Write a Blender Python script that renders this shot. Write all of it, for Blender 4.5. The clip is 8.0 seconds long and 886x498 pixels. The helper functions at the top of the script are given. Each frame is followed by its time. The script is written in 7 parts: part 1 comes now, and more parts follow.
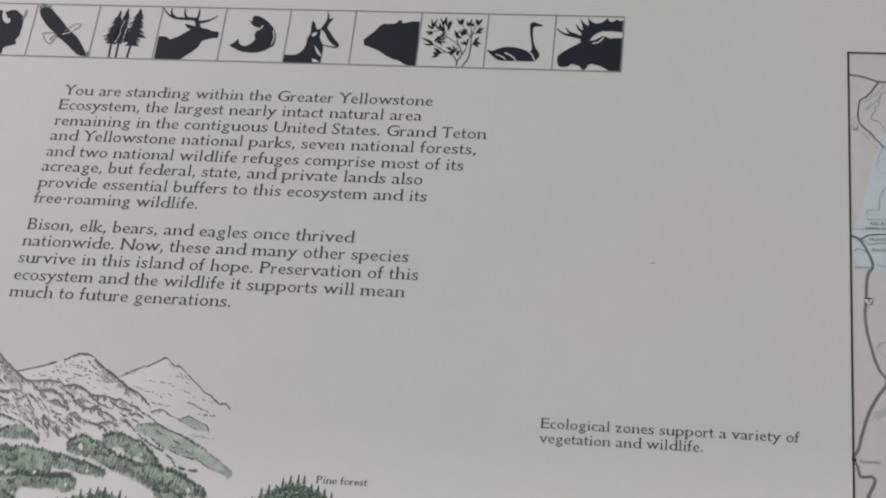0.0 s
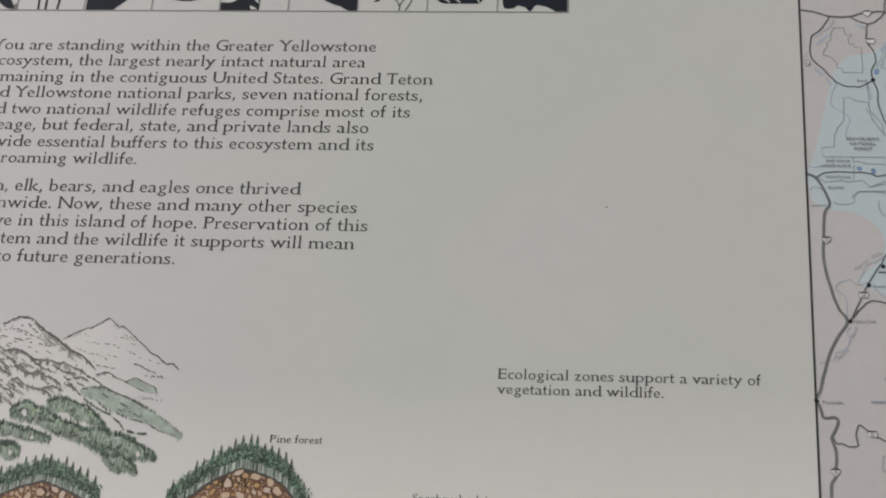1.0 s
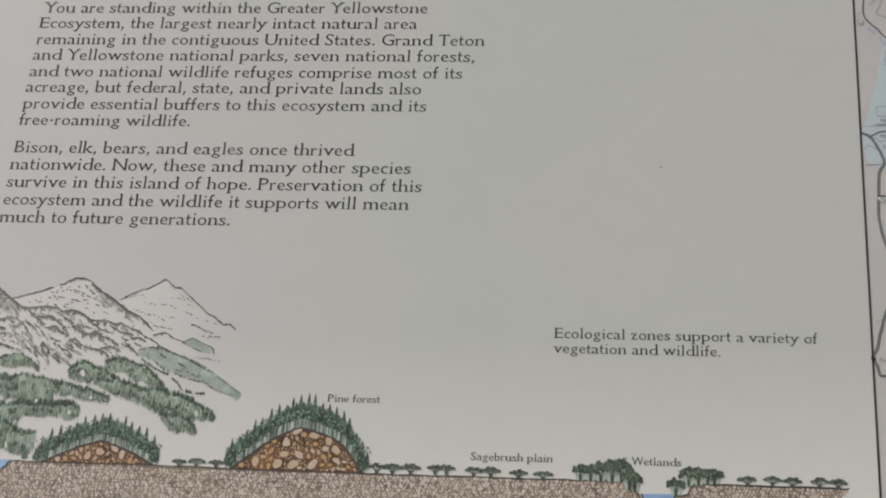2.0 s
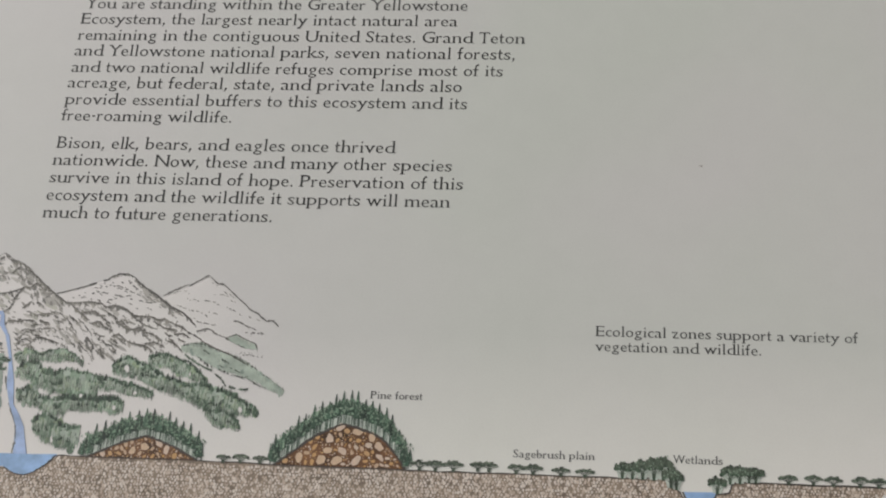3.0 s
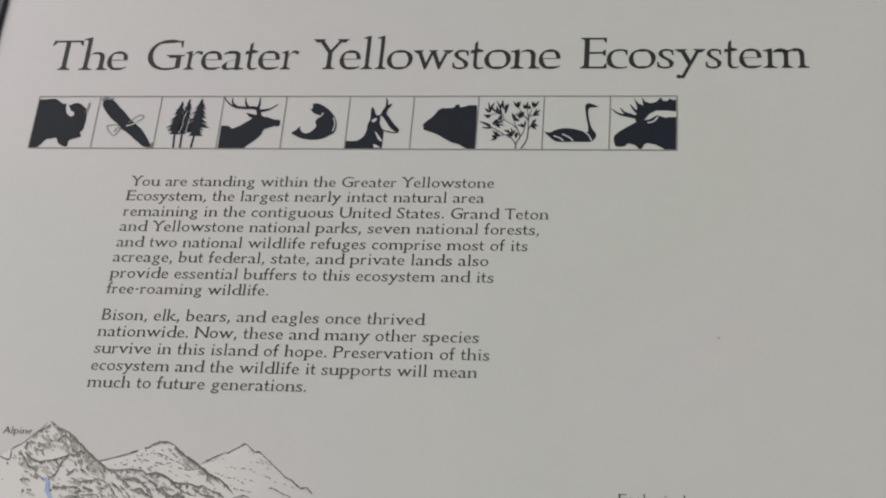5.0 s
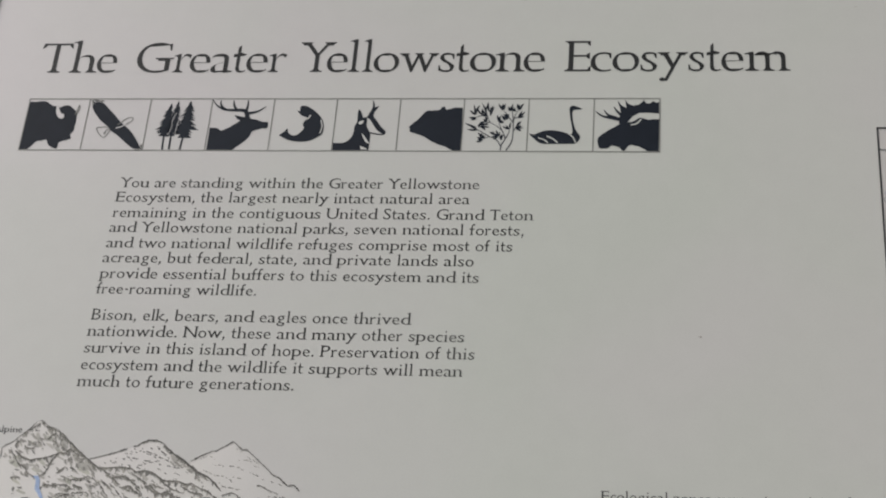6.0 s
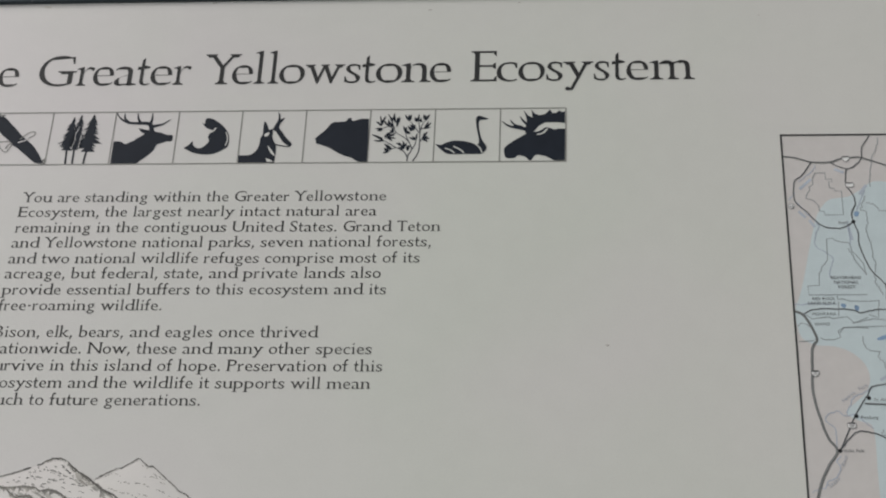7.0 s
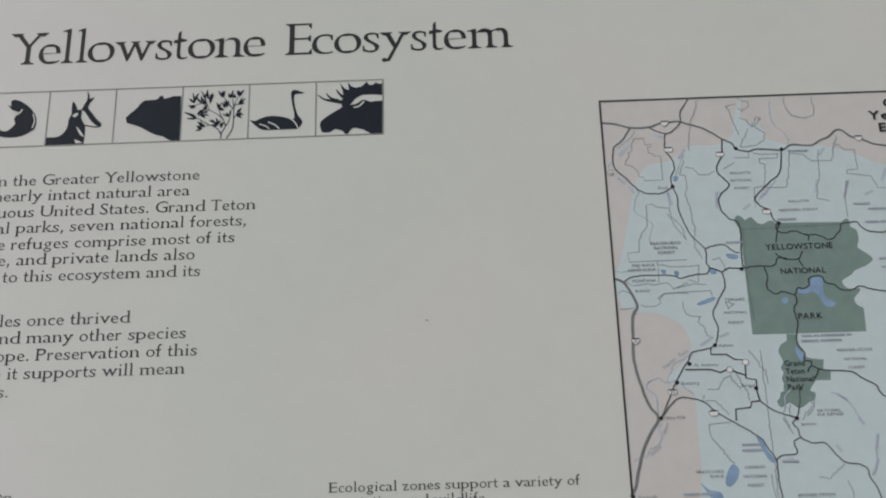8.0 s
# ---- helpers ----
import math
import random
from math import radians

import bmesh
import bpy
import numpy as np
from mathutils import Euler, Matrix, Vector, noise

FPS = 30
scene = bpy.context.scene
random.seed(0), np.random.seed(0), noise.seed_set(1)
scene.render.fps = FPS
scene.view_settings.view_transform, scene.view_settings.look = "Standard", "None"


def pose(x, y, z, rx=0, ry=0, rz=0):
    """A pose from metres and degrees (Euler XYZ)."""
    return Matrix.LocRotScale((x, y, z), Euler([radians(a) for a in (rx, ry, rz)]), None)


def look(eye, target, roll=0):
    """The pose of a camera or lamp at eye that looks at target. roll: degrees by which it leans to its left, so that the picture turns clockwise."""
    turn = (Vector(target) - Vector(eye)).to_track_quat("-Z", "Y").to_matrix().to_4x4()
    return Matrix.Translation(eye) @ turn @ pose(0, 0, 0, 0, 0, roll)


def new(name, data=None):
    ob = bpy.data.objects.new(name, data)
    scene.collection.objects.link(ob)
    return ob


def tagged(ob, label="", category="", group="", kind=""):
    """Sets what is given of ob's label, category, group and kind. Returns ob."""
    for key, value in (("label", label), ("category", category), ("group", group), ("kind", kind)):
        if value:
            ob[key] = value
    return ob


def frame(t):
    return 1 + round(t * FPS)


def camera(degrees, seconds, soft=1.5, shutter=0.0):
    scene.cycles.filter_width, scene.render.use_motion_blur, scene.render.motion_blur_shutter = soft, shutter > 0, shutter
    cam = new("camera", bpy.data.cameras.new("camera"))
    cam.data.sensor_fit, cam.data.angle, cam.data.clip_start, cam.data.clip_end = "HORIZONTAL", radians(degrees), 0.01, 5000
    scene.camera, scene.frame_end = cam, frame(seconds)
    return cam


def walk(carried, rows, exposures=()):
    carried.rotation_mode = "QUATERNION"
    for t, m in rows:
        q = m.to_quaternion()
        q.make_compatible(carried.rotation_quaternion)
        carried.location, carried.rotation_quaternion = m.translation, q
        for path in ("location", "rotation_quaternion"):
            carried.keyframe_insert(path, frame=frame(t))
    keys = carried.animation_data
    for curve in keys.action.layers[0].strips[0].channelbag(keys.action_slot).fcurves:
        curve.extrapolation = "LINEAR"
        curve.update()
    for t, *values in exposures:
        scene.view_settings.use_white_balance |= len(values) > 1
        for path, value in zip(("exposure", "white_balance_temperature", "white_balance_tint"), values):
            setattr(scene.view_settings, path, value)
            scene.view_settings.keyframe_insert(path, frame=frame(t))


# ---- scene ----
cam = camera(29.76, 8.0, soft=2.05)

# The sign's face: millimetres of the printed layout, x to the right from the picture strip's
# left end, y up the slope from the strip's foot. The face slopes 30 degrees from level.
LEFT, RIGHT, FOOT, HEAD = -39.4, 874.0, -347.5, 131.0
SLOPE, LIP = 30.0, 0.82
MID = (LEFT + RIGHT) / 2000
FACE = pose(0, 0, LIP, SLOPE, 0, 0) @ pose(-MID, -FOOT / 1000, 0)

# Seconds, then the eye on the face's axes in metres and its turn in degrees.
ROWS = [
    (0, 0.4582, -0.5777, 0.8410, 28.641, 5.875, 5.930),
    (0.5, 0.4457, -0.5620, 0.8201, 27.521, 4.450, 3.957),
    (1, 0.4442, -0.5679, 0.8214, 26.678, 4.494, 3.409),
    (1.5, 0.4369, -0.5642, 0.8199, 26.121, 4.878, 3.260),
    (1.7, 0.4300, -0.5718, 0.8186, 26.080, 4.912, 3.301),
    (2.8, 0.4063, -0.5778, 0.8294, 24.912, 5.148, 3.803),
    (3, 0.4032, -0.5729, 0.8324, 25.206, 5.083, 3.789),
    (3.2, 0.4035, -0.5645, 0.8372, 25.943, 5.303, 3.800),
    (3.5, 0.4016, -0.5590, 0.8502, 27.544, 5.667, 3.927),
    (4, 0.4054, -0.5664, 0.8645, 29.265, 6.013, 4.117),
    (4.2, 0.4093, -0.5676, 0.8677, 29.595, 6.186, 4.206),
    (5.3, 0.4114, -0.5767, 0.8791, 30.032, 6.135, 4.283),
    (5.5, 0.4117, -0.5778, 0.8810, 29.950, 6.081, 4.214),
    (6, 0.4161, -0.5813, 0.8865, 30.091, 5.896, 4.105),
    (6.5, 0.4188, -0.5858, 0.8873, 30.658, 5.335, 3.606),
    (7, 0.4275, -0.5798, 0.8814, 30.382, 4.074, 2.205),
    (7.5, 0.4370, -0.5780, 0.8752, 29.933, 2.565, 0.179),
    (8, 0.4696, -0.5696, 0.8603, 29.422, 1.702, -1.304),
]
walk(cam, [(t, FACE @ pose(*row)) for t, *row in ROWS],
     exposures=[(0.0, -0.84, 6250, 10.5), (0.5, -0.865, 6370, 10), (1.5, -0.88, 6430, 9.5), (2.8, -0.81, 6460, 9), (4.0, -0.80, 6460, 9.3), (6.0, -0.82, 6400, 9), (7.0, -0.80, 6380, 8), (8.0, -0.815, 6280, 8.2)])

# ---------------------------------------------------------------- light
world = bpy.data.worlds.new("overcast_sky")
scene.world = world
world.use_nodes = True
wn = world.node_tree
sky = wn.nodes.new("ShaderNodeTexSky")
sky.sky_type, sky.sun_disc = "NISHITA", False
sky.sun_elevation, sky.sun_rotation = radians(50), radians(-113)
sky.air_density, sky.dust_density, sky.ozone_density = 1.0, 6.0, 1.0
pale = wn.nodes.new("ShaderNodeHueSaturation")
pale.inputs["Saturation"].default_value = 0.22
wn.links.new(sky.outputs[0], pale.inputs["Color"])
wn.links.new(pale.outputs[0], wn.nodes["Background"].inputs["Color"])
wn.nodes["Background"].inputs["Strength"].default_value = 0.10

sun_data = bpy.data.lights.new("sun", "SUN")
sun_data.energy, sun_data.angle, sun_data.color = 2.6, radians(35), (1.0, 0.92, 0.90)
sun = new("sun", sun_data)
sun.matrix_world = look((-7.0, 3.0, 9.0), (0, 0, 0))


# ---------------------------------------------------------------- materials
def nodes_of(name):
    mat = bpy.data.materials.new(name)
    mat.use_nodes = True
    return mat, mat.node_tree.nodes, mat.node_tree.links, mat.node_tree.nodes["Principled BSDF"]


def noise_node(nodes, links, scale, detail=4.0, rough=0.6):
    co = nodes.new("ShaderNodeTexCoord")
    tex = nodes.new("ShaderNodeTexNoise")
    tex.inputs["Scale"].default_value, tex.inputs["Detail"].default_value = scale, detail
    tex.inputs["Roughness"].default_value = rough
    links.new(co.outputs["Object"], tex.inputs["Vector"])
    return tex


def ramp(nodes, links, source, stops):
    r = nodes.new("ShaderNodeValToRGB")
    r.color_ramp.elements[0].position, r.color_ramp.elements[0].color = stops[0][0], (*stops[0][1], 1)
    r.color_ramp.elements[1].position, r.color_ramp.elements[1].color = stops[-1][0], (*stops[-1][1], 1)
    for p, c in stops[1:-1]:
        r.color_ramp.elements.new(p).color = (*c, 1)
    links.new(source, r.inputs[0])
    return r


def blend(nodes, links, kind, a, b, amount):
    mix = nodes.new("ShaderNodeMix")
    mix.data_type, mix.blend_type = "RGBA", kind
    if isinstance(amount, float):
        mix.inputs[0].default_value = amount
    else:
        links.new(amount, mix.inputs[0])
    links.new(a, mix.inputs[6])
    links.new(b, mix.inputs[7])
    return mix.outputs[2]


def ink(name, colour, island=0.0, mottle=0.12, gloss=0.42, shine=0.4):
    """Printed ink under the panel's clear satin skin: slightly mottled, and each stroke a little different."""
    mat, nodes, links, bsdf = nodes_of(name)
    low = tuple(c * (1 - mottle) for c in colour)
    high = tuple(min(1, c * (1 + mottle)) for c in colour)
    out = ramp(nodes, links, noise_node(nodes, links, 90).outputs["Fac"], [(0.3, low), (0.7, high)]).outputs[0]
    if island:
        geo = nodes.new("ShaderNodeNewGeometry")
        tone = ramp(nodes, links, geo.outputs["Random Per Island"],
                    [(0.0, (1 - island,) * 3), (1.0, (1 + island, 1 + island * 0.9, 1 + island * 0.8))]).outputs[0]
        out = blend(nodes, links, "MULTIPLY", out, tone, 1.0)
    links.new(out, bsdf.inputs["Base Color"])
    bsdf.inputs["Roughness"].default_value = gloss
    bsdf.inputs["Specular IOR Level"].default_value = shine
    return mat


def tinted_ink(name, stops, gloss=0.46):
    """Ink whose separate patches take one of several tones."""
    mat, nodes, links, bsdf = nodes_of(name)
    geo = nodes.new("ShaderNodeNewGeometry")
    base = ramp(nodes, links, geo.outputs["Random Per Island"], stops).outputs[0]
    grain = ramp(nodes, links, noise_node(nodes, links, 420).outputs["Fac"], [(0.3, (0.82,) * 3), (0.7, (1.0,) * 3)]).outputs[0]
    links.new(blend(nodes, links, "MULTIPLY", base, grain, 1.0), bsdf.inputs["Base Color"])
    bsdf.inputs["Roughness"].default_value = gloss
    return mat


def paper_material(name="panel_white", snow=False):
    """The panel's off-white ground: warm and cool clouds, faint handling marks, satin skin with tiny relief."""
    mat, nodes, links, bsdf = nodes_of(name)
    cloud = ramp(nodes, links, noise_node(nodes, links, 4.0, 2.0).outputs["Fac"],
                 [(0.32, (0.666, 0.650, 0.634)), (0.5, (0.650, 0.655, 0.618)), (0.68, (0.632, 0.654, 0.600))]).outputs[0]
    grain = ramp(nodes, links, noise_node(nodes, links, 60, 5.0).outputs["Fac"], [(0.3, (0.975,) * 3), (0.7, (1.0,) * 3)]).outputs[0]
    fine = noise_node(nodes, links, 900, 3.0)
    speck = ramp(nodes, links, fine.outputs["Fac"], [(0.3, (0.97,) * 3), (0.55, (1.0,) * 3)]).outputs[0]
    out = blend(nodes, links, "MULTIPLY", cloud, grain, 1.0)
    out = blend(nodes, links, "MULTIPLY", out, speck, 1.0)
    # Lens and light tint painted into the paper: pinker left, greener right.
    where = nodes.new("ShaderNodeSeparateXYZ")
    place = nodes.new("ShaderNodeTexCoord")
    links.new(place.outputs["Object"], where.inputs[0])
    painted_tint = ramp(nodes, links, where.outputs["X"], [(0.02, (1.022, 0.998, 1.022)), (0.22, (1.004, 1.0, 1.0)), (0.50, (0.992, 1.0, 0.978))]).outputs[0]
    out = blend(nodes, links, "MULTIPLY", out, painted_tint, 1.0)
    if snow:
        # Whitens the ground: behind the mountains, fading right, and more towards the foot.
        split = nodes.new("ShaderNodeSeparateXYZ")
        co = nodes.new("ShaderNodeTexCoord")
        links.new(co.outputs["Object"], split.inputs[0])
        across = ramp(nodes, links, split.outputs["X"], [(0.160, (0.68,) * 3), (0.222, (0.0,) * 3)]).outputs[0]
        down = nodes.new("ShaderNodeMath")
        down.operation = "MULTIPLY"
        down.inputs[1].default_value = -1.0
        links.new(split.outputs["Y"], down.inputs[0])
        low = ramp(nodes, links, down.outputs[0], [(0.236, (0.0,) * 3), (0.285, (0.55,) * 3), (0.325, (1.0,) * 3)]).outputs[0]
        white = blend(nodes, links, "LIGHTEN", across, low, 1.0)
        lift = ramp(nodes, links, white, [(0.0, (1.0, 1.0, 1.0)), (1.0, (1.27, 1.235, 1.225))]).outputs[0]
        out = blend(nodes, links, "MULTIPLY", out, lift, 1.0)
    links.new(out, bsdf.inputs["Base Color"])
    rough = ramp(nodes, links, noise_node(nodes, links, 9, 5.0).outputs["Fac"], [(0.3, (0.30,) * 3), (0.75, (0.42,) * 3)])
    links.new(rough.outputs[0], bsdf.inputs["Roughness"])
    bump = nodes.new("ShaderNodeBump")
    bump.inputs["Strength"].default_value, bump.inputs["Distance"].default_value = 0.06, 0.0004
    links.new(fine.outputs["Fac"], bump.inputs["Height"])
    links.new(bump.outputs[0], bsdf.inputs["Normal"])
    return mat


def metal_material(name, colour, worn):
    """Dark anodised frame with scuffs and pale chips."""
    mat, nodes, links, bsdf = nodes_of(name)
    chips = noise_node(nodes, links, 260, 6.0, 0.7)
    base = ramp(nodes, links, chips.outputs["Fac"], [(0.0, colour), (0.6, colour), (0.72, worn)])
    links.new(base.outputs[0], bsdf.inputs["Base Color"])
    rough = ramp(nodes, links, noise_node(nodes, links, 35, 5.0).outputs["Fac"], [(0.3, (0.36,) * 3), (0.7, (0.6,) * 3)])
    links.new(rough.outputs[0], bsdf.inputs["Roughness"])
    bsdf.inputs["Metallic"].default_value = 0.35
    bump = nodes.new("ShaderNodeBump")
    bump.inputs["Strength"].default_value, bump.inputs["Distance"].default_value = 0.3, 0.0006
    links.new(chips.outputs["Fac"], bump.inputs["Height"])
    links.new(bump.outputs[0], bsdf.inputs["Normal"])
    return mat


def ground_material():
    mat, nodes, links, bsdf = nodes_of("asphalt")
    grit = nodes.new("ShaderNodeTexVoronoi")
    grit.inputs["Scale"].default_value = 130
    co = nodes.new("ShaderNodeTexCoord")
    links.new(co.outputs["Object"], grit.inputs["Vector"])
    stone = ramp(nodes, links, grit.outputs["Color"], [(0.1, (0.03, 0.03, 0.032)), (0.6, (0.06, 0.058, 0.055)), (0.95, (0.16, 0.155, 0.15))]).outputs[0]
    wear = ramp(nodes, links, noise_node(nodes, links, 0.7, 6.0).outputs["Fac"], [(0.3, (0.75,) * 3), (0.7, (1.2,) * 3)]).outputs[0]
    links.new(blend(nodes, links, "MULTIPLY", stone, wear, 1.0), bsdf.inputs["Base Color"])
    bsdf.inputs["Roughness"].default_value = 0.9
    bump = nodes.new("ShaderNodeBump")
    bump.inputs["Strength"].default_value, bump.inputs["Distance"].default_value = 0.8, 0.004
    links.new(grit.outputs["Distance"], bump.inputs["Height"])
    links.new(bump.outputs[0], bsdf.inputs["Normal"])
    return mat


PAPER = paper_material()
FRAME = metal_material("frame_metal", (0.042, 0.056, 0.068), (0.30, 0.31, 0.31))
BLACK = ink("black_ink", (0.015, 0.020, 0.029), gloss=0.5, shine=0.14)
TEXT = ink("text_ink", (0.034, 0.035, 0.035), mottle=0.05, shine=0.18)
PINE_STEM = ink("stem_ink", (0.10, 0.105, 0.11), shine=0.25)
BODY_TEXT = ink("body_text_ink", (0.062, 0.064, 0.060), shine=0.25)
LINE = ink("thin_line_ink", (0.22, 0.22, 0.20))
PEN = ink("pen_grey", (0.225, 0.224, 0.198), 0.45)
PEN_DARK = ink("pen_dark", (0.122, 0.120, 0.109), 0.4)
WASH = ink("grey_wash", (0.50, 0.49, 0.45), 0.15)
PINE = ink("pine_green", (0.046, 0.092, 0.062), 0.6, 0.3)
PINE_DEEP = ink("pine_wash", (0.13, 0.205, 0.14), 0.3, 0.4)
PINE_LIGHT = ink("pine_green_light", (0.20, 0.28, 0.205), 0.4, 0.3)
BUSH = ink("bush_green", (0.095, 0.125, 0.092), 0.55, 0.35)
WILLOW = ink("willow_green", (0.070, 0.115, 0.075), 0.55, 0.4)
BUSH_PALE = ink("bush_pale", (0.22, 0.27, 0.205), 0.3, 0.3)
STREAK = ink("brush_grey", (0.315, 0.31, 0.285), 0.4, 0.25)
HATCH = ink("fine_hatch", (0.10, 0.115, 0.10), 0.4)
GROVE = ink("grove_wash", (0.265, 0.36, 0.265), 0.15, 0.45)
GROVE_DEEP = ink("grove_stroke", (0.090, 0.150, 0.100), 0.5, 0.3)
FAR_GREEN = ink("far_green_wash", (0.355, 0.435, 0.37), 0.15, 0.3)
MEADOW = ink("yellow_green_wash", (0.29, 0.375, 0.245), 0.15, 0.4)
GROVE_PALE = ink("grove_wash_pale", (0.40, 0.475, 0.40), 0.1, 0.25)
PINE_BLACK = ink("pine_black", (0.030, 0.055, 0.040), 0.7, 0.3)
WATER = ink("water_blue", (0.31, 0.48, 0.73), 0.05, 0.25)
STREAM = ink("stream_blue", (0.37, 0.49, 0.72), 0.1, 0.25)
EARTH = ink("brown_earth", (0.145, 0.070, 0.031), 0.2, 0.7)
STONES = tinted_ink("mound_stones", [(0.0, (0.33, 0.17, 0.08)), (0.2, (0.64, 0.36, 0.11)), (0.4, (0.58, 0.37, 0.19)), (0.7, (0.66, 0.50, 0.36)), (1.0, (0.74, 0.62, 0.50))])
BIG_STONES = tinted_ink("large_stones", [(0.0, (0.80, 0.46, 0.11)), (0.17, (0.70, 0.46, 0.20)), (0.32, (0.69, 0.52, 0.37)), (1.0, (0.76, 0.62, 0.52))])
STEM_WASH = ink("stem_wash", (0.50, 0.55, 0.48), 0.0, 0.25)
PINE_SOFT = ink("pine_green_soft", (0.074, 0.118, 0.082), 0.6, 0.4)
PINE_MID = ink("pine_green_mid", (0.16, 0.26, 0.18), 0.5, 0.3)
STEM_PALE = ink("stem_pale", (0.46, 0.53, 0.44), 0.25, 0.2)
OLIVE = ink("olive_wash", (0.54, 0.54, 0.47), 0.1, 0.15)
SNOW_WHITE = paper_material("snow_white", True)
SLATE = ink("slate_wash", (0.43, 0.425, 0.39), 0.2, 0.2)
SOIL = ink("soil_ground", (0.275, 0.218, 0.163), 0.0, 0.35)
PEBBLES = tinted_ink("soil_pebbles", [(0.0, (0.53, 0.42, 0.32)), (0.4, (0.70, 0.595, 0.49)), (1.0, (0.83, 0.75, 0.665))])
SOIL_LINE = ink("soil_line", (0.075, 0.065, 0.055), 0.2)
MAP_TAN = ink("map_tan", (0.602, 0.582, 0.556), 0.0, 0.03)
MAP_BLUE = ink("map_pale_blue", (0.565, 0.655, 0.662), 0.0, 0.03)
PARK = ink("park_green", (0.200, 0.278, 0.248), 0.0, 0.08)
ROAD = ink("road_grey", (0.125, 0.132, 0.136))
ROAD_DARK = ink("park_road_grey", (0.046, 0.052, 0.052))
ROAD_EDGE = ink("interstate_edge", (0.10, 0.105, 0.105))
ROAD_MID = ink("interstate_grey", (0.20, 0.21, 0.205))
MAP_LINE = ink("map_thin_grey", (0.285, 0.315, 0.325))
PARK_LINE = ink("park_boundary", (0.165, 0.235, 0.215))
RIVER_NAME = ink("river_name_grey", (0.46, 0.52, 0.585), 0.1)
RIVER_TEXT = ink("river_text_grey", (0.33, 0.37, 0.43))
RIVER = ink("river_blue_grey", (0.40, 0.455, 0.535), 0.1)
LAKE = ink("lake_blue", (0.235, 0.35, 0.50), 0.1, 0.2)
MAP_TEXT = ink("map_small_text", (0.175, 0.188, 0.193))
SHIELD = ink("shield_white", (0.74, 0.74, 0.72))
FOOT_TAN = ink("foot_tan", (0.46, 0.42, 0.37), 0.0, 0.25)
GRIME = ink("grime_dark", (0.34, 0.32, 0.28))
ASPHALT = ground_material()

# ---------------------------------------------------------------- drawing tools
rnd = random.Random(7)
LAYER = 0.00006


def link_mesh(name, verts, faces, material, parent=None, label="", smooth=False):
    me = bpy.data.meshes.new(name)
    me.from_pydata(verts, [], faces)
    me.materials.append(material)
    if smooth:
        me.shade_smooth()
    ob = new(name, me)
    ob.parent = parent
    if label:
        tagged(ob, label)
    return ob


def part(name, bm, material, parent, label=""):
    me = bpy.data.meshes.new(name)
    bm.to_mesh(me)
    bm.free()
    me.materials.append(material)
    ob = new(name, me)
    ob.parent = parent
    if label:
        tagged(ob, label)
    return ob


def fill(poly):
    from mathutils.geometry import tessellate_polygon
    return tessellate_polygon([[Vector((x, y, 0)) for x, y in poly]])


def art(name, shapes, material, layer, label=""):
    """One printed piece on the panel: flat shapes in millimetres of the layout, a hair above the layer below."""
    verts, faces = [], []
    for i, shape in enumerate(shapes):
        pts, tris = shape if isinstance(shape, tuple) else (shape, None)
        z = layer * LAYER + (i % 36) * 1.5e-6
        base = len(verts)
        verts += [(x / 1000, y / 1000, z) for x, y in pts]
        for tri in (tris if tris is not None else fill(pts)):
            a, b, c = tri[:3]
            (ax, ay), (bx, by), (cx, cy) = pts[a], pts[b], pts[c]
            up = (bx - ax) * (cy - ay) - (by - ay) * (cx - ax) > 0
            if len(tri) == 4:
                faces.append(tuple(base + k for k in (tri if up else tri[::-1])))
            else:
                faces.append((base + a, base + b, base + c) if up else (base + a, base + c, base + b))
    return link_mesh(name, verts, faces, material, panel, label)


def curve(pts, steps=4, closed=False):
    """A smooth line through the points."""
    n = len(pts)
    out = []
    for i in range(n if closed else n - 1):
        p = [Vector(pts[(i + k) % n] if closed else pts[min(max(i + k, 0), n - 1)]) for k in (-1, 0, 1, 2)]
        for s in range(steps):
            t = s / steps
            q = 0.5 * (2 * p[1] + (p[2] - p[0]) * t + (2 * p[0] - 5 * p[1] + 4 * p[2] - p[3]) * t * t + (3 * p[1] - p[0] - 3 * p[2] + p[3]) * t ** 3)
            out.append((q.x, q.y))
    if not closed:
        out.append(tuple(pts[-1]))
    return out


def blob(pts, steps=3):
    return curve(pts, steps, True)


def ribbon(pts, width, tail=None, shake=0.0):
    """A drawn line: a strip of the given width, thinning to tail at its end."""
    n = len(pts)
    verts, quads = [], []
    for i in range(n):
        a, b = Vector(pts[max(i - 1, 0)]), Vector(pts[min(i + 1, n - 1)])
        d = (b - a).normalized() if (b - a).length > 1e-6 else Vector((1, 0))
        k = i / max(n - 1, 1)
        w = (width if tail is None else width + (tail - width) * k) * (1 + shake * rnd.uniform(-1, 1)) / 2
        x, y = pts[i]
        verts += [(x - d.y * w, y + d.x * w), (x + d.y * w, y - d.x * w)]
    for i in range(n - 1):
        quads.append((2 * i, 2 * i + 1, 2 * i + 3, 2 * i + 2))
    return verts, quads


